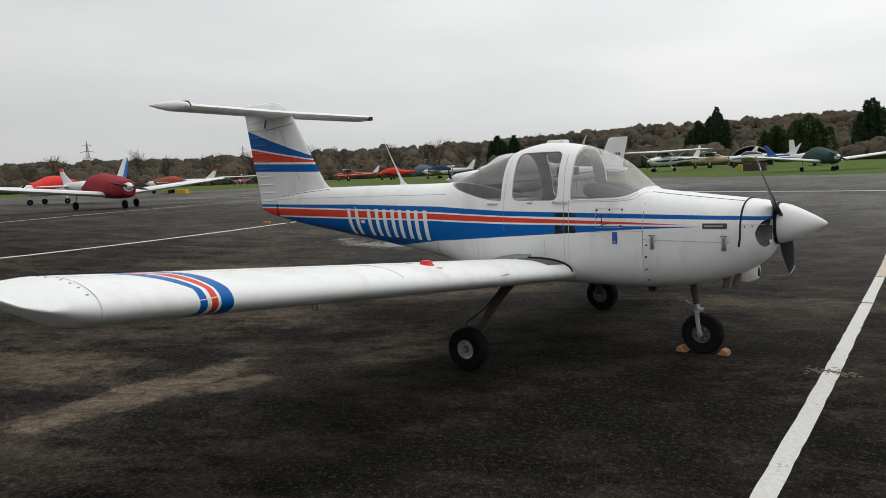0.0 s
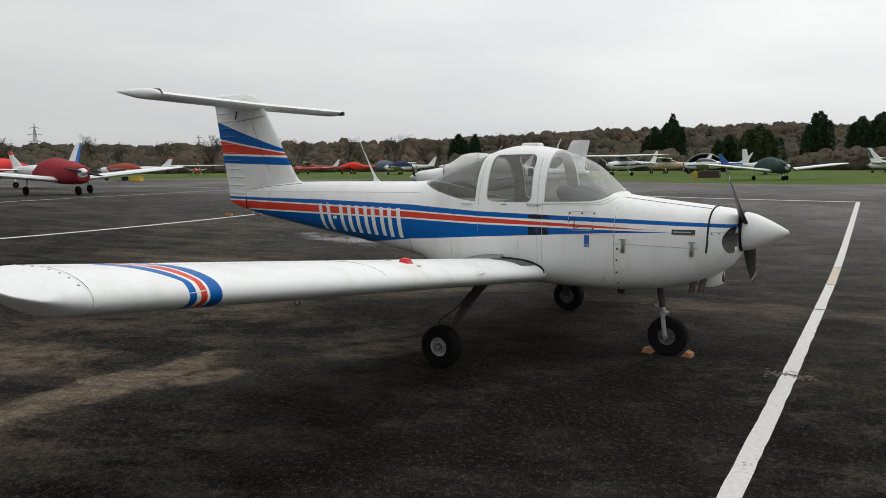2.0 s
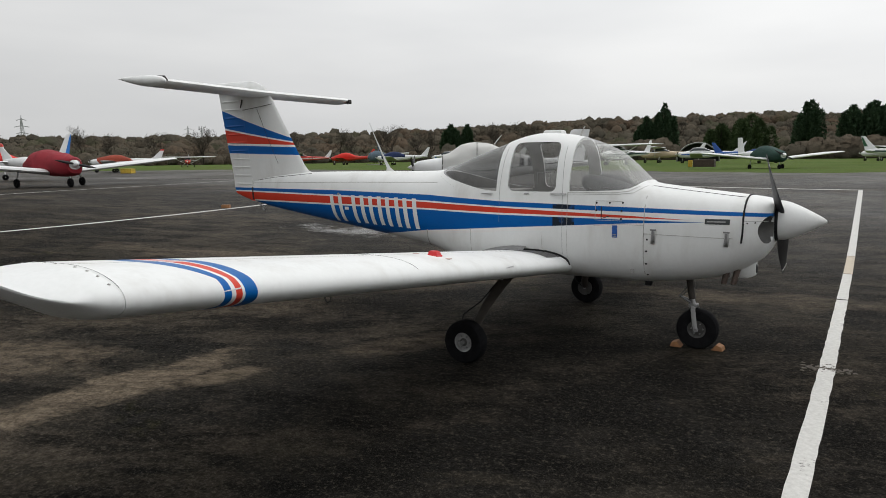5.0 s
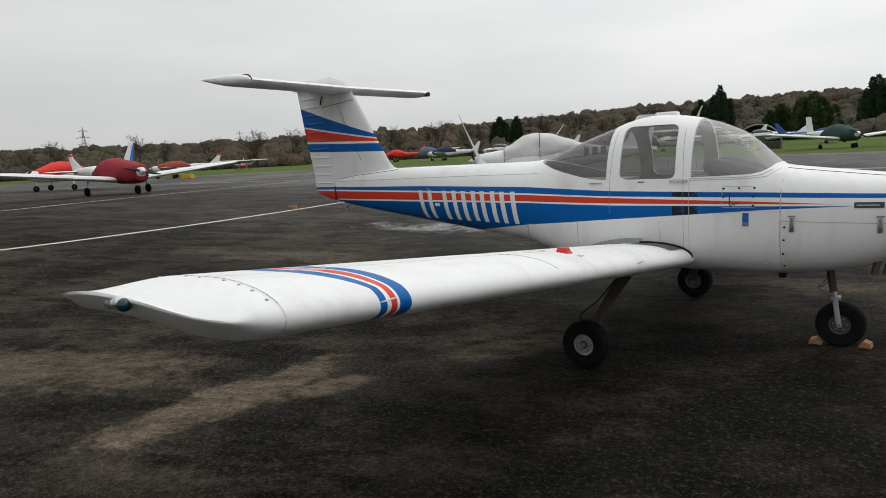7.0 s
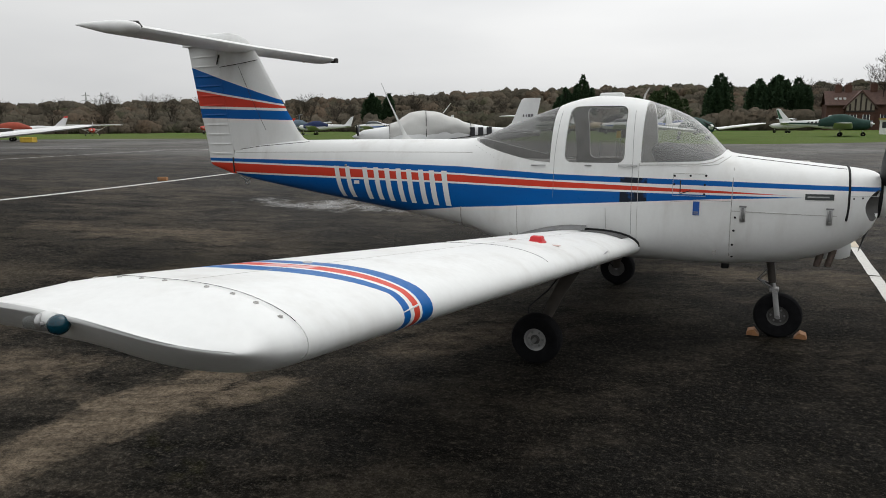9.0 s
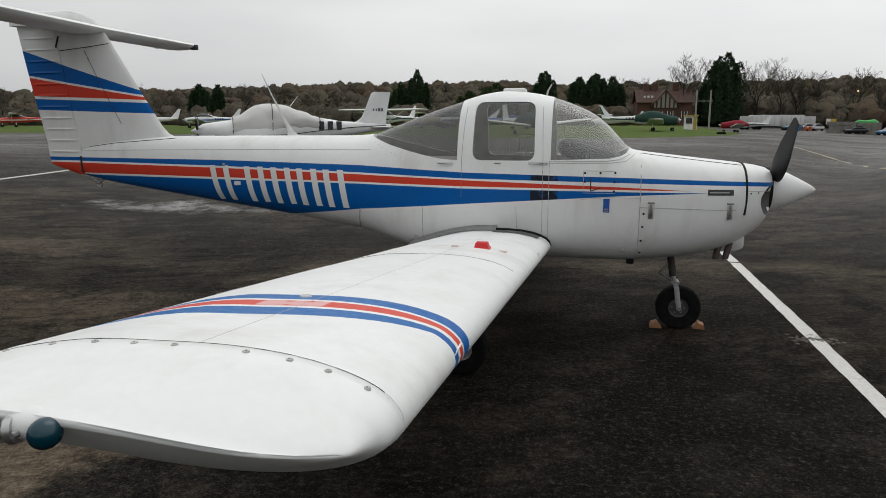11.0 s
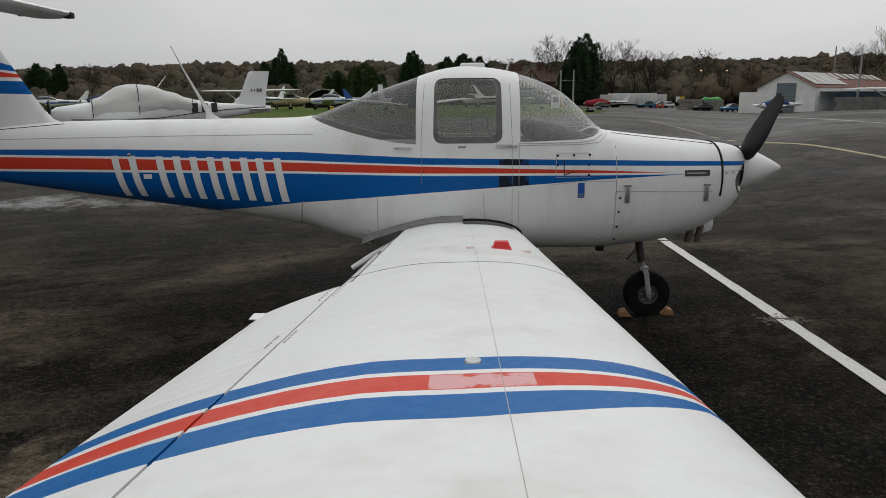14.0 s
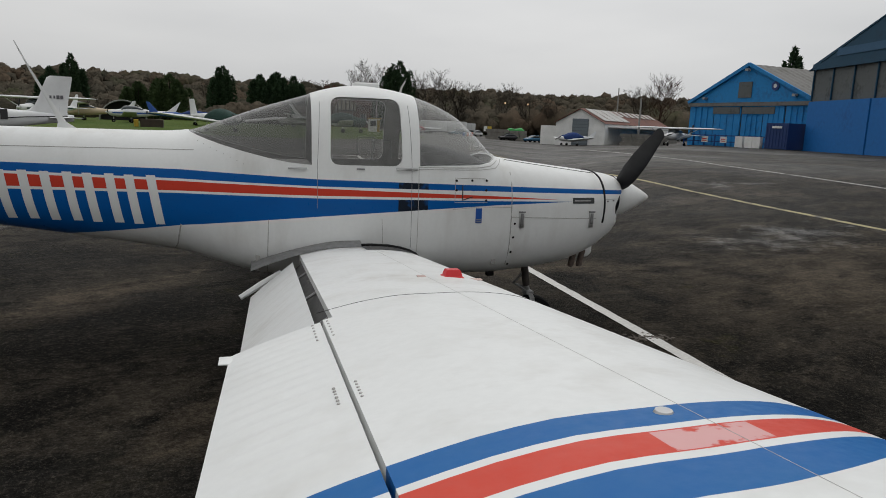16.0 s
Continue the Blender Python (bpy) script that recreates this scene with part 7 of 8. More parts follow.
def brick_house():
    ob = thing("brick_house", "red brick house with brown tiled roof and timbered gable", "house", at_ground(10.5, 116, 3, -0.6) @ Matrix.Scale(0.84, 4))
    piece("wall", ob, M["brick"], -5.2, 5.2, 0, 7, -1.5, 4.0)
    for s in (-1, 1):
        bm = bmesh.new()
        rings = []
        for i in range(13):
            t = i / 12
            y = 3.5 + s * 4.0 * t
            z = 6.4 - 2.6 * t
            rings.append([Vector((-5.5, y, z)), Vector((5.5, y, z)), Vector((5.5, y, z - 0.14)), Vector((-5.5, y, z - 0.14))])
            if i < 12:
                rings.append([Vector((-5.5, y + s * 0.32, z - 0.26)), Vector((5.5, y + s * 0.32, z - 0.26)), Vector((5.5, y + s * 0.32, z - 0.36)), Vector((-5.5, y + s * 0.32, z - 0.36))])
        loft(rings, True, bm)
        part("roof", fixed(bm), M["tiles"], ob, smooth=False)
    # timbered gable in front
    bm = bmesh.new()
    loft([[Vector((x, y, z)) for x, z in ((-2.2, 0), (2.2, 0), (2.2, 3.6), (0, 6.0), (-2.2, 3.6))] for y in (-0.9, 0.2)], True, bm)
    gb = part("gable", fixed(bm), M["brick"], ob, smooth=False)
    bm = bmesh.new()
    loft([[Vector((x, y, z)) for x, z in ((-2.15, 2.6), (2.15, 2.6), (2.15, 3.6), (0, 5.9), (-2.15, 3.6))] for y in (-0.97, -0.9)], True, bm)
    part("plaster_panel", fixed(bm), M["plaster"], gb, smooth=False)
    for x in (-1.6, -0.8, 0.0, 0.8, 1.6):
        piece("timber", gb, M["timber"], x - 0.13, x + 0.13, -1.04, -0.97, 2.6, 5.7 - abs(x) * 1.1)
    piece("timber", gb, M["timber"], -2.2, 2.2, -1.05, -0.97, 2.5, 2.75)
    for s in (-1, 1):
        bm = bmesh.new()
        p0, p1 = Vector((0, -1.2, 6.25)), Vector((s * 2.6, -1.2, 3.3))
        loft([[p0, p1, p1 - Vector((0, 0, 0.3)), p0 - Vector((0, 0, 0.3))], [q + Vector((0, 3.5, 0)) for q in (p0, p1, p1 - Vector((0, 0, 0.3)), p0 - Vector((0, 0, 0.3)))]], True, bm)
        part("gable_roof", fixed(bm), M["tiles"], ob, smooth=False)
    for x in (-3.8, -1.0, 1.0, 3.8):
        y = -1.0 if abs(x) < 2 else -0.04
        for z in (0.9,):
            wn = piece("window", ob, M["window"], x - 0.5, x + 0.5, y - 0.05, y + 0.04, z, z + 1.1)
            piece("window_frame", wn, BG_WHITE, x - 0.56, x - 0.46, y - 0.09, y, z - 0.05, z + 1.15)
            piece("window_frame", wn, BG_WHITE, x + 0.46, x + 0.56, y - 0.09, y, z - 0.05, z + 1.15)
            piece("window_bar", wn, BG_WHITE, x - 0.03, x + 0.03, y - 0.09, y - 0.05, z, z + 1.1)
    for x in (-1.6, 2.4, -3.2):
        ch = piece("chimney", ob, M["brick"], x - 0.55, x + 0.55, 3.0, 4.0, 5.6, 7.4)
        for k in (-0.28, 0.0, 0.28):
            bm = bmesh.new()
            cyl(bm, (x + k, 3.5, 7.35), (x + k, 3.5, 7.8), 0.11, 0.09, 8)
            part("chimney_pot", bm, M["brick"], ch)
    for k in range(3):
        piece("roof_light", ob, M["bar"], -3.9 + 0.7 * k, -3.5 + 0.7 * k, 0.9, 1.5, 4.72, 5.1)


brick_house()


def arched_shelter():
    ob = thing("arched_shelter", "grey-green arched corrugated shelter beyond the grass", "shelter", pose(-19.0, 86.5, ground_z(-19, 86) + 0.0, 0, 0, 12) @ Matrix.Scale(0.85, 4))
    rings = []
    for i in range(41):
        y = 8 * i / 40
        r = 3.1 + 0.05 * (i % 2)
        rings.append([Vector((r * math.cos(a), y, 0.92 * r * math.sin(a))) for a in [math.pi * k / 16 for k in range(17)]] + [Vector((-r * 0.96, y, 0)), *[Vector((r * 0.96 * math.cos(a), y, 0.92 * r * 0.96 * math.sin(a))) for a in [math.pi * k / 16 for k in range(15, 0, -1)]], Vector((r * 0.96, y, 0))])
    part("shell", fixed(loft(rings)), tone("shelter_grey", (0.19, 0.20, 0.18), 0.6), ob)
    bm = bmesh.new()
    loft([[Vector((2.95 * math.cos(a), y, 0.92 * 2.95 * math.sin(a))) for a in [math.pi * k / 16 for k in range(17)]] for y in (2.0, 2.1)], True, bm)
    part("dark_end", fixed(bm), tone("shelter_dark", (0.02, 0.02, 0.02), 0.8), ob)


arched_shelter()


def box_trailer(x, y, yaw, w, h, d, rgb, label):
    ob = thing("box_trailer", label, "trailer", at_ground(x, y, yaw, 0.0) @ Matrix.Scale(0.62, 4), "white box trailers in the yard")
    mt = tone("trailer_%d" % int(rgb[0] * 100), rgb, 0.5, 1.5, 0.12)
    bm = bmesh.new()
    box(bm, 0, 0, 0.75 + h / 2, w, d, h, None, 0.05)
    body = part("body", bm, mt, ob)
    for i in range(int(w / 0.9)):
        piece("panel_rib", body, M["hub"], -w / 2 + 0.9 * i + 0.42, -w / 2 + 0.9 * i + 0.47, -d / 2 - 0.03, -d / 2, 0.85, 0.65 + h)
    for s in (-1, 1):
        for k in (0.0, 0.9):
            bm = revolve([(0.1, -0.12), (0.36, -0.14), (0.42, -0.06), (0.42, 0.06), (0.36, 0.14), (0.1, 0.12)], 0, Vector((-w * 0.3 + k, s * d * 0.42, 0.42)), 16)
            part("wheel", fixed(bm), M["tyre"], ob)
    piece("chassis", ob, M["black"], -w / 2, w / 2, -d / 2 + 0.2, d / 2 - 0.2, 0.5, 0.72)


box_trailer(19.3, 95.5, -4, 2.6, 2.1, 2.4, (0.48, 0.48, 0.46), "short pale grey box trailer in the yard")
box_trailer(21.9, 97.5, -4, 6.0, 2.4, 2.4, (0.62, 0.63, 0.62), "white box trailer in the yard")
box_trailer(25.6, 98.5, -6, 4.8, 2.5, 2.4, (0.60, 0.61, 0.60), "white box trailer in the yard")
box_trailer(28.2, 100.0, -6, 2.4, 2.3, 2.4, (0.50, 0.51, 0.50), "short white box trailer in the yard")


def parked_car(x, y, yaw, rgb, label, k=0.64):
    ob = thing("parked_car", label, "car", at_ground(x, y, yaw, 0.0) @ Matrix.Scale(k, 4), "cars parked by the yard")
    mt = tone("car_%d_%d" % (int(rgb[0] * 100), int(rgb[2] * 100)), rgb, 0.25, 2, 0.08)
    secs = [(2.0, 0.62, 0.45, 0.70), (1.9, 0.78, 0.30, 0.78), (1.2, 0.84, 0.25, 0.92), (0.7, 0.85, 0.25, 0.98), (-1.4, 0.85, 0.25, 1.0), (-1.85, 0.80, 0.30, 0.95), (-1.98, 0.66, 0.42, 0.85)]
    part("body", fixed(loft([oval(*s, n=20, p=3.5) for s in secs])), mt, ob)
    part("cabin_glass", fixed(loft([oval(0.95, 0.62, 0.80, 0.95, 20, 3.2), oval(0.25, 0.72, 0.80, 1.40, 20, 3.2), oval(-0.9, 0.72, 0.80, 1.43, 20, 3.2), oval(-1.7, 0.62, 0.80, 1.05, 20, 3.2)])), M["window"], ob)
    part("roof", fixed(loft([oval(0.22, 0.66, 1.36, 1.43, 16, 3.2), oval(-0.4, 0.68, 1.38, 1.47, 16, 3.2), oval(-1.05, 0.66, 1.36, 1.44, 16, 3.2)])), mt, ob)
    for wx in (1.25, -1.2):
        for s in (-1, 1):
            bm = revolve([(0.03, s * 0.02), (0.2, s * 0.05), (0.28, s * 0.1), (0.31, s * 0.05), (0.31, -s * 0.1), (0.1, -s * 0.1)], 0, Vector((wx, s * 0.74, 0.31)), 16)
            w = part("wheel", fixed(bm), M["tyre"], ob)
    for s in (-1, 1):
        bm = bmesh.new()
        bmesh.ops.create_uvsphere(bm, u_segments=8, v_segments=6, radius=0.13, matrix=Matrix.Translation((1.86, s * 0.58, 0.68)) @ Matrix.Diagonal((0.7, 1.2, 0.7, 1)))
        part("headlight", bm, M["hub"], ob)


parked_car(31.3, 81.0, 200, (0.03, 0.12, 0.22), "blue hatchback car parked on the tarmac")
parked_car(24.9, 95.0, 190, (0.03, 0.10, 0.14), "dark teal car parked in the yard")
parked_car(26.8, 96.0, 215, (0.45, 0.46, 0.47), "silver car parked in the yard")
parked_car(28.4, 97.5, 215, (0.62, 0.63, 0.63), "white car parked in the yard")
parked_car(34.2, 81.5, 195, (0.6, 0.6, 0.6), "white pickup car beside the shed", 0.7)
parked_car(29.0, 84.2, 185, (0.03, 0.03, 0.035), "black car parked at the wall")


def barrel(x, y, rgb, label):
    bm = revolve([(0.0, 0.9), (0.26, 0.9), (0.29, 0.86), (0.28, 0.6), (0.3, 0.58), (0.28, 0.56), (0.28, 0.32), (0.3, 0.3), (0.28, 0.28), (0.29, 0.03), (0.0, 0.0)], 0, Vector((0, 0, 0)), 16)
    ob = part("barrel", fixed(bm), tone("barrel_%d" % int(rgb[0] * 100), rgb, 0.5))
    ob.matrix_basis = pose(x, y, ground_z(x, y), 90, 0, 0) @ Matrix.Scale(0.65, 4)
    tagged(ob, label, "barrel", "barrels in the yard")


barrel(26.1, 93.6, (0.5, 0.1, 0.03), "orange drum standing in the yard")
barrel(25.4, 93.3, (0.04, 0.12, 0.3), "blue drum standing in the yard")
barrel(26.8, 93.9, (0.5, 0.1, 0.03), "orange drum standing in the yard")


def kiosk():
    ob = thing("kiosk", "small white and yellow timber kiosk", "kiosk", at_ground(8.8, 69.2, -8, 0.0) @ Matrix.Scale(0.78, 4))
    piece("wall", ob, M["render"], -0.8, 0.8, -0.7, 0.7, 0, 1.75)
    piece("roof", ob, tone("kiosk_yellow", (0.42, 0.30, 0.07), 0.7), -0.95, 0.95, -0.9, 0.9, 1.75, 1.9)
    piece("window", ob, M["window"], -0.55, 0.2, -0.74, -0.7, 0.8, 1.5)
    piece("door", ob, tone("kiosk_yellow", (0.42, 0.30, 0.07), 0.7), 0.35, 0.75, -0.74, -0.7, 0.05, 1.6)


kiosk()


def pole(x, y, h, label, arm=False):
    ob = thing("utility_pole", label, "pole", at_ground(x, y, 0, 0.0), "poles beyond the apron")
    part("shaft", tube([(0, 0, 0), (0, 0, h)], [0.13, 0.09], 8), tone("pole_grey", (0.30, 0.29, 0.27), 0.8), ob)
    if arm:
        part("cross_arm", tube([(-0.1, 0, h * 0.72), (1.9, 0, h * 0.72)], 0.04, 5), tone("pole_grey", (0.30, 0.29, 0.27), 0.8), ob)


pole(11.2, 84.0, 4.5, "tall grey pole with a cross bar", True)
pole(12.8, 84.0, 4.6, "tall plain grey pole")
pole(53, 100, 8.5, "slim dark pole among bare trees")
pole(38, 66, 5.2, "slim lamp pole beside the shed")


def notice_board(x, y):
    ob = thing("notice_board", "yellow and white notice on a post", "sign", at_ground(x, y, -15, 0.0) @ Matrix.Scale(0.75, 4))
    part("post", tube([(0, 0, 0), (0, 0, 2.2)], 0.05, 6), M["hub"], ob)
    piece("board", ob, tone("sign_yellow", (0.55, 0.40, 0.05), 0.6), -0.1, 0.75, -0.05, 0.0, 1.2, 2.2)
    piece("board", ob, M["bar"], -0.85, -0.15, -0.05, 0.0, 1.2, 2.2)


notice_board(30.8, 99.0)


def skip_heap():
    ob = thing("yard_skip", "bright green tarpaulin heap behind a block wall", "tarpaulin", at_ground(31.4, 88.5, 0, 0.0) @ Matrix.Scale(0.66, 4))
    part("tarpaulin", fixed(loft([[p + 0.15 * noise.noise_vector(p * 1.3) for p in oval(x, 0.9, 0.2, z, 14)] for x, z in ((-2.0, 2.0), (-1.2, 2.5), (0, 2.4), (1.4, 2.6), (2.2, 2.1))])), tone("bright_green", (0.03, 0.30, 0.06), 0.6), ob)


skip_heap()


def pylon(x, y, z, h, yaw):
    ob = thing("power_pylon", "distant grey lattice power pylon on the skyline", "pylon", pose(x, y, 0, 0, 0, yaw), "power pylons on the skyline")
    bm = bmesh.new()
    r = h * 0.008
    for sx, sy in ((1, 1), (1, -1), (-1, 1), (-1, -1)):
        tube([(sx * h * 0.10, sy * h * 0.10, 0), (sx * h * 0.035, sy * h * 0.035, h * 0.6), (0, 0, h)], r, 3, bm)
    for i in range(7):
        a, b = h * 0.085 * i, h * 0.085 * (i + 1)
        wa, wb = h * (0.10 - 0.0092 * i), h * (0.10 - 0.0092 * (i + 1))
        for s in (-1, 1):
            tube([(-s * wa, -wa, a), (s * wb, -wb, b)], r * 0.6, 3, bm)
            tube([(wa, -s * wa, a), (wb, s * wb, b)], r * 0.6, 3, bm)
    part("lattice", bm, tone("pylon_grey", (0.35, 0.36, 0.37), 0.7), ob)
    for k, w in ((0.62, 0.12), (0.76, 0.15), (0.9, 0.10)):
        part("cross_arm", tube([(-w * h, 0, k * h), (0, 0, (k + 0.03) * h), (w * h, 0, k * h)], r, 3), tone("pylon_grey", (0.35, 0.36, 0.37), 0.7), ob)


pylon(-802, 399, 0, 52, 40)
pylon(-1026, 789, 0, 60, 40)
pylon(-1051, 838, 0, 62, 40)
pylon(-877, 1209, 0, 66, 40)


# ---- woods and trees ----
def bark(name, a, b, size=1.5):
    n = Nodes(name)
    geo = n.t.nodes.new("ShaderNodeNewGeometry")
    c = n.mix(geo.outputs["Random Per Island"], a, b)
    return n.done(n.mix(n.ramp(n.noise(size, 4), 0.35, 0.65, 0, 0.45), c, tuple(k * 0.5 for k in a)), 0.95, spec=0.1)


M["twigs"] = bark("bare_twigs", (0.058, 0.050, 0.040), (0.088, 0.076, 0.060))
M["twigs_red"] = bark("reddish_twigs", (0.055, 0.033, 0.024), (0.085, 0.05, 0.036))
M["bark"] = bark("dark_bark", (0.026, 0.022, 0.018), (0.04, 0.034, 0.028))
M["conifer"] = bark("conifer_needles", (0.034, 0.064, 0.034), (0.066, 0.110, 0.056))
M["evergreen"] = bark("ivy_evergreen", (0.050, 0.080, 0.034), (0.090, 0.125, 0.056))


def hazed_winter_wood():
    n = Nodes("hazed_winter_wood")
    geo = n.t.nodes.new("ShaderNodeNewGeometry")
    # distance haze is put into these browns, lifted paler than bare wood
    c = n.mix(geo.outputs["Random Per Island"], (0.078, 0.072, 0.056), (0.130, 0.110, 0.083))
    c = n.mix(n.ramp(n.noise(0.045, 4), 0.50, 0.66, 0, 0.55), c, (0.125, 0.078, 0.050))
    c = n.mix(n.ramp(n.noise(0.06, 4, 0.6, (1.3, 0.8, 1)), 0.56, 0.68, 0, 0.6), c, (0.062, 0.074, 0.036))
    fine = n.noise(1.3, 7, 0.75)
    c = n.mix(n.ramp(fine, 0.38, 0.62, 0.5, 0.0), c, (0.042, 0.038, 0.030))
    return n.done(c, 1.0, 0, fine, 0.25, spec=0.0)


M["wood_far"] = hazed_winter_wood()


def soup(name, verts, tris, material, normals=None):
    me = bpy.data.meshes.new(name)
    me.from_pydata(verts, [], tris)
    me.materials.append(material)
    if normals:
        me.polygons.foreach_set("use_smooth", [True] * len(tris))
        me.normals_split_custom_set_from_vertices(normals)
    return new(name, me)


def bare_tree_meshes(seed, h, mt):
    rnd = random.Random(seed)
    bm = bmesh.new()
    verts, tris = [], []

    def sliver(p, q, w):
        s = (q - p).cross(Vector((rnd.uniform(-1, 1), rnd.uniform(-1, 1), rnd.uniform(-1, 1)))).normalized() * w
        i = len(verts)
        verts.extend((p - s, p + s, q))
        tris.append((i, i + 1, i + 2))

    def grow(p, d, length, r, depth):
        pts, rs = [p], [r]
        q = p.copy()
        for i in range(3):
            d = (d + Vector((rnd.uniform(-1, 1), rnd.uniform(-1, 1), rnd.uniform(-0.1, 0.6))) * 0.14).normalized()
            q = q + d * length / 3
            pts.append(q.copy())
            rs.append(r * (1 - 0.18 * (i + 1)))
        if depth < 3:
            tube(pts, rs, 5 if depth < 2 else 3, bm)
        else:
            for a, b in zip(pts, pts[1:]):
                sliver(a, b + (b - a) * 0.6, r * 0.8)
        if depth == 5:
            return
        for k in range(rnd.choice((3, 4)) if depth else 8):
            a = rnd.uniform(0, math.tau)
            side = Vector((math.cos(a), math.sin(a), rnd.uniform(0.0, 0.6)))
            nd = (d * rnd.uniform(0.7, 1.0) + side * rnd.uniform(0.45, 0.85)).normalized()
            start = pts[rnd.choice((1, 2, 3, 3))] if depth else pts[rnd.choice((1, 2, 2, 3, 3))]
            grow(start.copy(), nd, length * rnd.uniform(0.56, 0.76), max(0.028, rs[-1] * rnd.uniform(0.5, 0.66)), depth + 1)

    grow(Vector((0, 0, 0)), Vector((0, 0, 1)), h * 0.33, h * 0.017, 0)
    return bm, verts, tris


def bare_tree(x, y, z, seed, h, mt="twigs", label="tall leafless winter tree"):
    bm, verts, tris = bare_tree_meshes(seed, h, mt)
    ob = thing("bare_tree", label, "tree", pose(x, y, z, 0, 0, seed * 50), "leafless trees beyond the airfield")
    part("trunk", bm, M["bark" if mt == "twigs" else mt], ob)
    cr = soup("crown", verts, tris, M[mt])
    cr.parent = ob
    return ob


tree_a = bare_tree(13.5, 119.0, 1.0, 3, 13.5)
tree_b = bare_tree(25.6, 121.5, 1.0, 5, 13.0)
tree_c = bare_tree(59.2, 97.0, 0.8, 8, 13.5, "twigs_red", "tall leafless tree with reddish twigs")
for i, (src, x, y, z, k) in enumerate(((tree_b, 29.3, 121, 1, 0.98), (tree_a, 32.5, 123, 1, 0.88), (tree_b, 36.8, 129, 1, 0.92), (tree_a, 42.5, 127, 1, 0.92), (tree_b, 46.5, 126, 1, 0.78), (tree_a, 9.2, 136, 1, 0.85),
                                        (tree_b, 5.2, 138, 1, 0.7), (tree_a, 2.6, 146, 1, 0.95), (tree_b, -83, 92, 1, 0.62), (tree_a, -77, 96, 1, 0.6), (tree_b, -69, 101, 1, 0.55), (tree_a, 56.5, 100, 1, 0.8),
                                        (tree_b, 66, 84, 1, 0.95), (tree_a, 70, 80, 1, 0.9), (tree_b, -100, 75, 1, 0.55), (tree_a, 49, 118, 1, 0.62), (tree_b, 33.5, 126, 1, 0.7), (tree_a, 20.0, 126, 1, 0.9))):
    t = copy_thing(src, pose(x, y, z, 0, 0, 73 * i) @ Matrix.Scale(k * 0.9, 4))


rnd_row = random.Random(21)
for i in range(30):
    az, r, k = radians(92 + 88 * (i + rnd_row.uniform(-0.4, 0.4)) / 29), rnd_row.uniform(146, 166), rnd_row.uniform(0.52, 0.80)
    copy_thing(tree_a if i % 2 else tree_b, pose(r * math.cos(az), r * math.sin(az), 0.6, 0, 0, 57 * i) @ Matrix.Scale(k, 4))


def conifer(x, y, z, h, w, seed, mt="conifer", label="dense dark green conifer", round_top=0.0):
    """Several leaders grown together into one broad, ragged crown."""
    rnd = random.Random(seed)
    ob = thing("conifer" if mt == "conifer" else "evergreen_tree", label, "tree", pose(x, y, z), "evergreen trees beyond the airfield")
    part("trunk", tube([(0, 0, 0), (0, 0, h * 0.5), (0.05, 0, h * 0.9)], [0.25, 0.16, 0.03], 6), M["bark"], ob)
    spires = [(0.0, 0.0, h, w * 0.62)]
    for k in range(11):
        a, d = rnd.uniform(0, math.tau), rnd.uniform(0.25, 0.68)
        spires.append((w * d * math.cos(a), w * d * math.sin(a), h * (1.0 - (0.5 if round_top else 0.6) * d * d - rnd.uniform(0, 0.12)), w * rnd.uniform(0.32, 0.46)))
    verts, tris = [], []
    for sx, sy, sh, sw in spires:
        for _ in range(int(620 * sw / w / 0.4)):
            t = rnd.random() ** 0.75
            a = rnd.uniform(0, math.tau)
            prof = (1 - t ** (2.7 if not round_top else 3.2)) ** 0.8 * (0.75 + 0.25 * min(1, t * 5)) * (0.85 + 0.35 * noise.noise((t * 8, a * 1.6 + sx, seed * 3.7)))
            r = sw * prof * math.sqrt(rnd.uniform(0.3, 1.0))
            p = Vector((sx + r * math.cos(a), sy + r * math.sin(a), sh * (0.03 + 0.95 * t)))
            d = Vector((math.cos(a) * 0.8, math.sin(a) * 0.8, rnd.uniform(0.1, 1.3))).normalized()
            s = d.cross(Vector((rnd.uniform(-1, 1), rnd.uniform(-1, 1), rnd.uniform(-1, 1)))).normalized() * rnd.uniform(0.10, 0.20)
            i = len(verts)
            verts += [p - s, p + s, p + d * rnd.uniform(0.3, 0.65)]
            tris.append((i, i + 1, i + 2))
    cr = soup("crown", verts, tris, M[mt])
    cr.parent = ob


conifer(-37.8, 141, 0.8, 11.4, 3.3, 1)
conifer(-41.5, 141, 0.8, 8.8, 3.0, 2)
conifer(-10.4, 134, 0.8, 10.2, 3.6, 3, round_top=0.5)
conifer(-3.6, 124, 0.8, 8.4, 3.0, 4, round_top=0.5)
conifer(-0.6, 124.6, 0.8, 9.0, 3.4, 5, round_top=0.5)
conifer(2.2, 124, 0.8, 8.3, 2.8, 6, round_top=0.5)
conifer(20.8, 121.5, 0.8, 12.0, 4.9, 7)
conifer(18.8, 121.0, 0.8, 8.4, 3.6, 12)
conifer(-68.0, 106, 0.8, 6.9, 2.3, 8, round_top=0.5)
conifer(-65.2, 107.4, 0.8, 6.9, 1.3, 9)
conifer(-18.5, 124, 0.8, 7.6, 4.6, 10, "evergreen", "broad dull green evergreen tree", 1.0)
conifer(-24.0, 127, 0.8, 6.2, 3.6, 11, "evergreen", "broad dull green evergreen tree", 1.0)
conifer(68.0, 79.0, 0.8, 13.5, 2.5, 13)


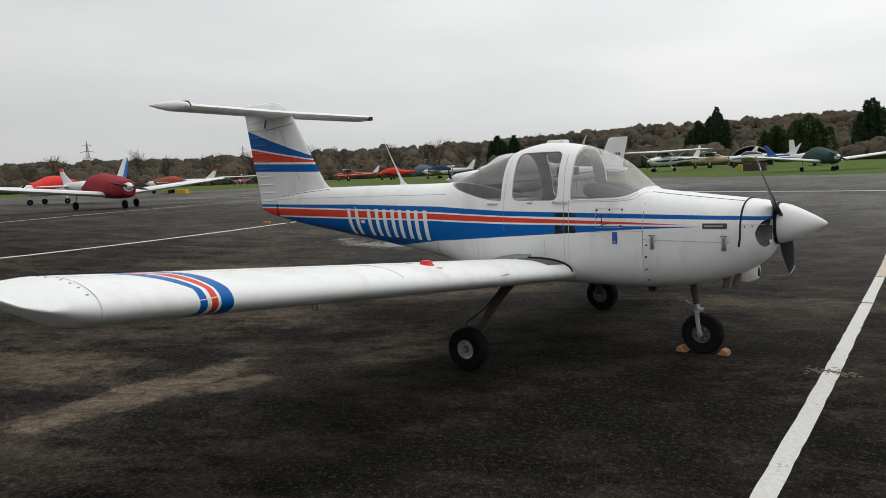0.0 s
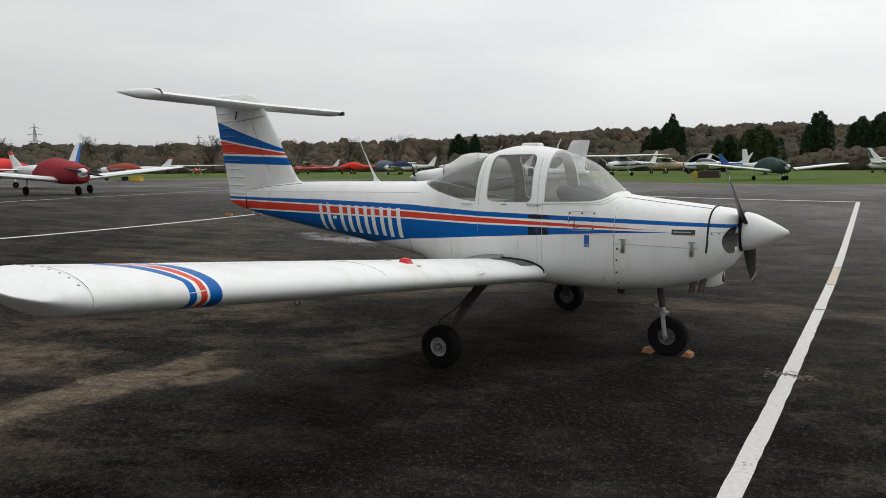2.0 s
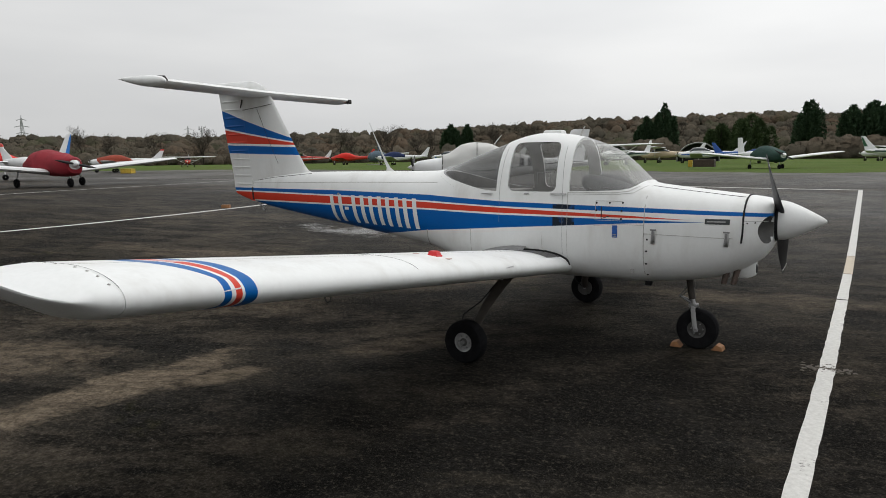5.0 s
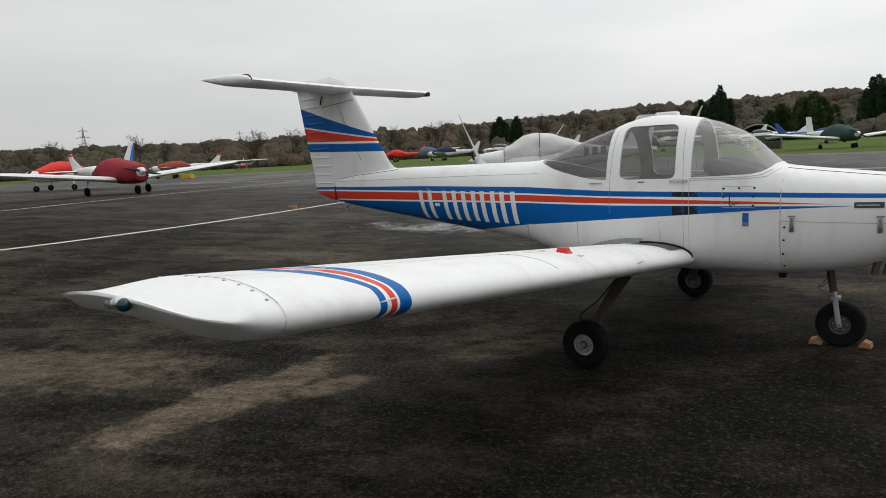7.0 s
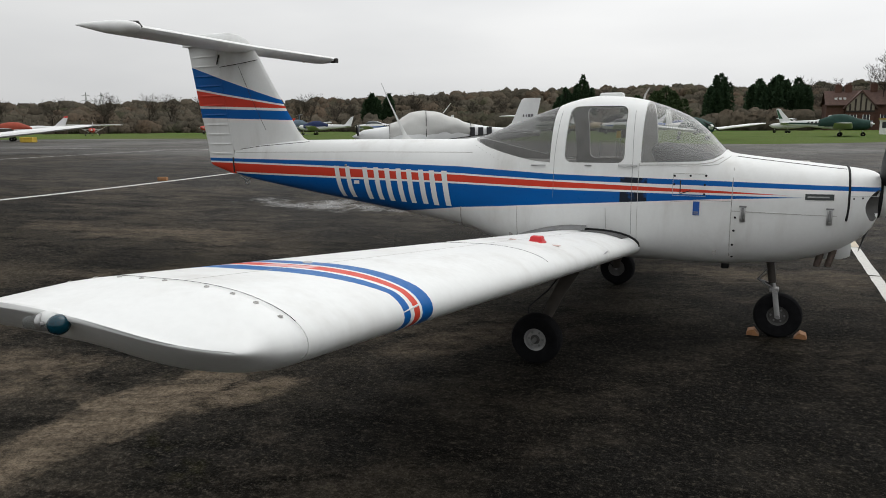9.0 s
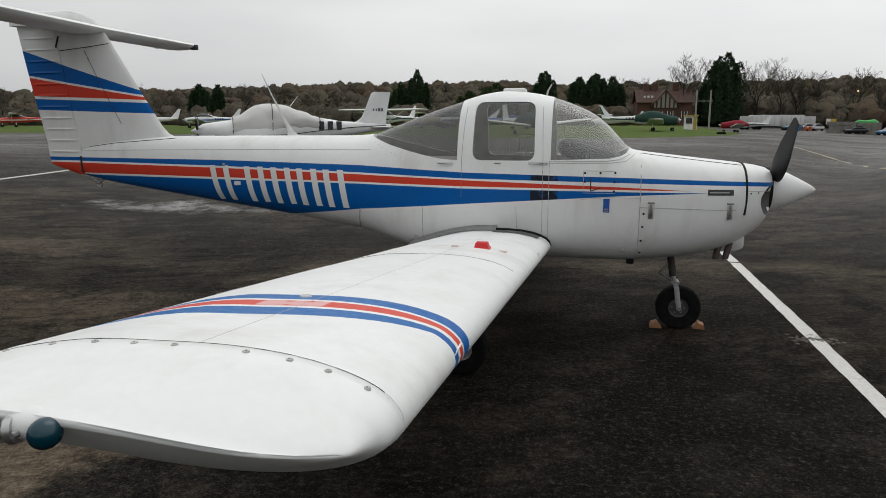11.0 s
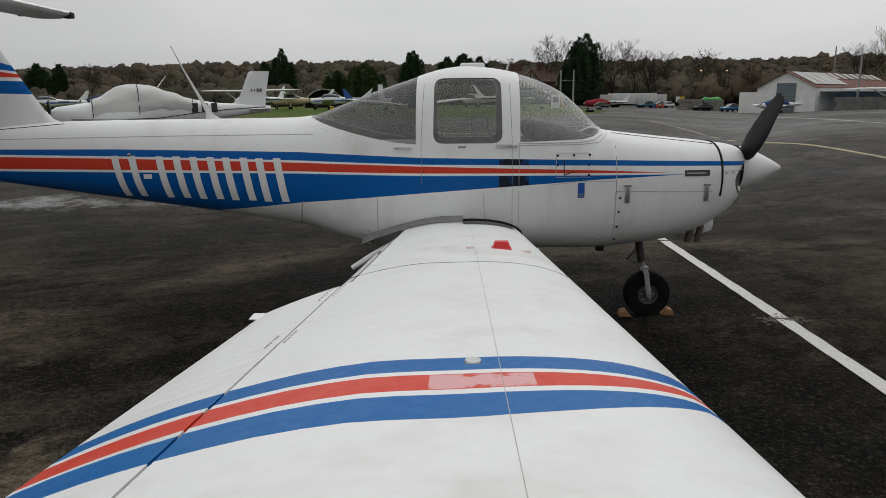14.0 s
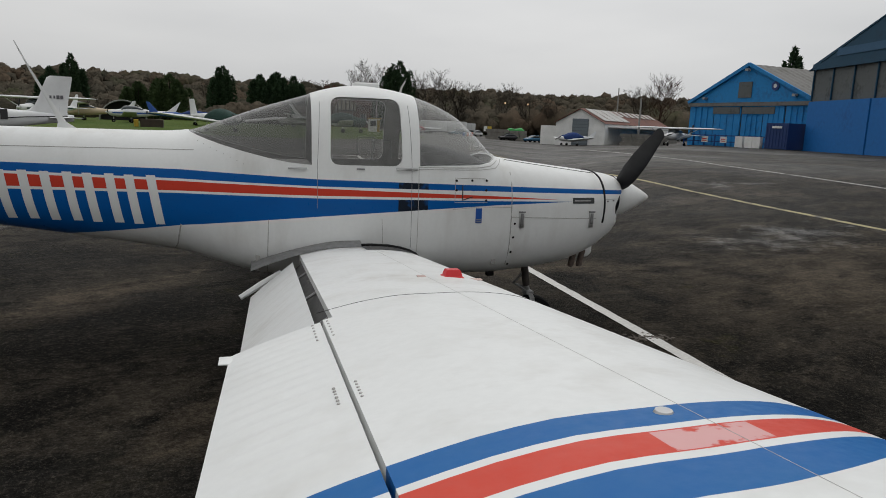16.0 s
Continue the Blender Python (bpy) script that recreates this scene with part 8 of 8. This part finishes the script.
# skyline height above eye level, by bearing in degrees
SKY = [(20, 16), (40, 17), (56, 18), (70, 19), (84, 19), (92, 18.4), (99, 19.6), (104, 19.4), (110, 18.6), (116, 17.6), (122, 16.2), (128, 14.9), (135, 13.6), (145, 12.6), (158, 12.2), (172, 12.0), (190, 12.0)]


def skyline(az):
    return lerp_table(SKY, az)[0]


def hill_z(r, deg):
    h = skyline(deg) - 3.9
    return lerp_table([(165, 0.6), (200, 0.8 + h * 0.14), (260, h * 0.58), (330, h), (420, h * 1.02), (520, 0)], r)[0]


def wooded_hill():
    bm = bmesh.new()
    rows = []
    for i in range(181):
        az = radians(8 + 190 * i / 180)
        rows.append([bm.verts.new((r * math.cos(az), r * math.sin(az), hill_z(r, math.degrees(az)))) for r in (165, 180, 200, 230, 260, 295, 330, 420, 520)])
    for a, b in zip(rows, rows[1:]):
        for j in range(8):
            bm.faces.new((a[j], b[j], b[j + 1], a[j + 1]))
    n = Nodes("hillside_scrub")
    big, fine = n.noise(0.03, 5, 0.6), n.noise(0.35, 6, 0.7)
    # hillside browns raised as well, for the same distance haze
    c = n.mix(n.ramp(big, 0.35, 0.65), (0.085, 0.070, 0.052), (0.115, 0.090, 0.066))
    c = n.mix(n.ramp(fine, 0.35, 0.7, 0, 0.6), c, (0.050, 0.044, 0.034))
    tagged(part("backdrop_hill", fixed(bm), n.done(c, 1.0, 0, fine, 0.6, spec=0.0)), "low wooded hillside closing the airfield", "hillside", kind="structure")


wooded_hill()


def crown(verts, tris, normals, b, h, w, rnd, twigs, size):
    """One leafless crown: a lumpy mass of boughs with fine upright twigs all over it."""
    mid = b + Vector((0, 0, h * 0.36))
    seed = Vector((rnd.uniform(0, 90), rnd.uniform(0, 90), rnd.uniform(0, 90)))

    def lump(d):
        k = 0.80 + 0.34 * noise.noise(d * 1.7 + seed) + 0.16 * noise.noise(d * 4.1 + seed)
        return mid + Vector((w * d.x, w * d.y, h * 0.56 * d.z)) * k

    around, up = 9, (-0.75, -0.30, 0.12, 0.48, 0.78, 0.95)
    i = len(verts)
    for e in up:
        for j in range(around):
            a = (j + 0.5 * (up.index(e) % 2)) * math.tau / around
            q = math.sqrt(1 - e * e)
            d = Vector((q * math.cos(a), q * math.sin(a), e))
            verts.append(lump(d))
            normals.append((d + Vector((0, 0, 0.3))).normalized())
    verts.append(lump(Vector((0, 0, 1))))
    normals.append(Vector((0, 0, 1)))
    for k in range(len(up) - 1):
        for j in range(around):
            p, q = i + k * around + j, i + k * around + (j + 1) % around
            tris += [(p, q, q + around), (p, q + around, p + around)]
    for j in range(around):
        p = i + (len(up) - 1) * around
        tris.append((p + j, p + (j + 1) % around, p + around))
    for j in range(twigs):
        a, e = rnd.uniform(0, math.tau), rnd.uniform(-0.5, 1.0)
        q = math.sqrt(1 - e * e)
        d = Vector((q * math.cos(a), q * math.sin(a), e))
        p = mid + (lump(d) - mid) * 0.93
        g = d.cross(Vector((rnd.uniform(-1, 1), rnd.uniform(-1, 1), rnd.uniform(-1, 1)))).normalized() * rnd.uniform(0.3, 0.6) * size
        i = len(verts)
        verts += [p - g, p + g, p + (d * 0.8 + Vector((0, 0, 0.8))).normalized() * rnd.uniform(1.5, 4.5) * size]
        tris.append((i, i + 1, i + 2))
        n = (d + Vector((0, 0, 0.35))).normalized()
        normals += [n, n, n]


def woods():
    """Thousands of leafless crowns up the hillside."""
    rnd = random.Random(11)
    verts, tris, normals = [], [], []
    for k in range(5200):
        deg = rnd.uniform(10, 196)
        az = radians(deg)
        r = rnd.choice((rnd.uniform(168, 215), rnd.uniform(215, 290), rnd.uniform(290, 345)))
        h = (rnd.uniform(3.2, 5.2) if rnd.random() < 0.93 else rnd.uniform(5.2, 6.8)) * (1.0 + 0.18 * noise.noise((deg * 0.9, r * 0.02, 3)))
        b = Vector((r * math.cos(az), r * math.sin(az), hill_z(r, deg) - 0.5))
        crown(verts, tris, normals, b, h, h * rnd.uniform(0.50, 0.75), rnd, 75, 0.20)
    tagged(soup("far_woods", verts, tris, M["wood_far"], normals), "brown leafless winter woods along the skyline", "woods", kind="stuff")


woods()


def hedges():
    """Scrub at the airfield's far edge."""
    rnd = random.Random(5)
    verts, tris, normals = [], [], []
    for k in range(2080):
        az = radians(rnd.uniform(30, 185) if k < 1300 else rnd.uniform(35, 88))
        r = rnd.uniform(128, 166)
        h = rnd.uniform(1.4, 3.2) if k < 1300 else rnd.uniform(3.5, 7.0)
        if k >= 1900:
            az = radians(rnd.uniform(88.5, 95.5) if k % 3 == 0 else rnd.uniform(104, 124))
            r, h = rnd.uniform(114, 119), rnd.uniform(2.4, 4.4)
        if 84 < math.degrees(az) < 87.5:
            continue
        b = Vector((r * math.cos(az), r * math.sin(az), 0.5))
        crown(verts, tris, normals, b, h, h * rnd.uniform(0.5, 0.7), rnd, 80, 0.12)
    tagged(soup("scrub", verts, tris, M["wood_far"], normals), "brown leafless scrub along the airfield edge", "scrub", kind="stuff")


hedges()


def street_lamp(x, y, z):
    ob = thing("street_lamp", "distant street lamp glowing orange among trees", "street lamp", pose(x, y, 0.2), "street lamps beyond the yard")
    part("post", tube([(0, 0, 0), (0, 0, z - 0.2), (-0.5, -0.4, z)], 0.05, 5), M["bark"], ob)
    n = Nodes("lamp_glow_%d" % int(x))
    n.b.inputs["Emission Color"].default_value = (1.0, 0.42, 0.10, 1)
    n.b.inputs["Emission Strength"].default_value = 1.2
    bm = bmesh.new()
    bmesh.ops.create_uvsphere(bm, u_segments=10, v_segments=6, radius=1.0, matrix=Matrix.Translation((-0.6, -0.5, z)) @ Matrix.Diagonal((0.15, 0.15, 0.12, 1)))
    part("lamp", bm, n.m, ob, "glowing orange lamp")


street_lamp(41.8, 122.4, 6.1)
street_lamp(45.8, 121.0, 6.0)


def loose_block(x, y, yaw):
    bm = box(bmesh.new(), 0, 0, 0.045, 0.22, 0.11, 0.09, None, 0.012)
    ob = part("loose_block", bm, M["wood"])
    ob.matrix_basis = pose(x, y, ground_z(x, y) + 0.005, 0, 0, yaw)
    tagged(ob, "tan block lying on a white apron line", "block")


loose_block(-13.3, 6.1, 25)
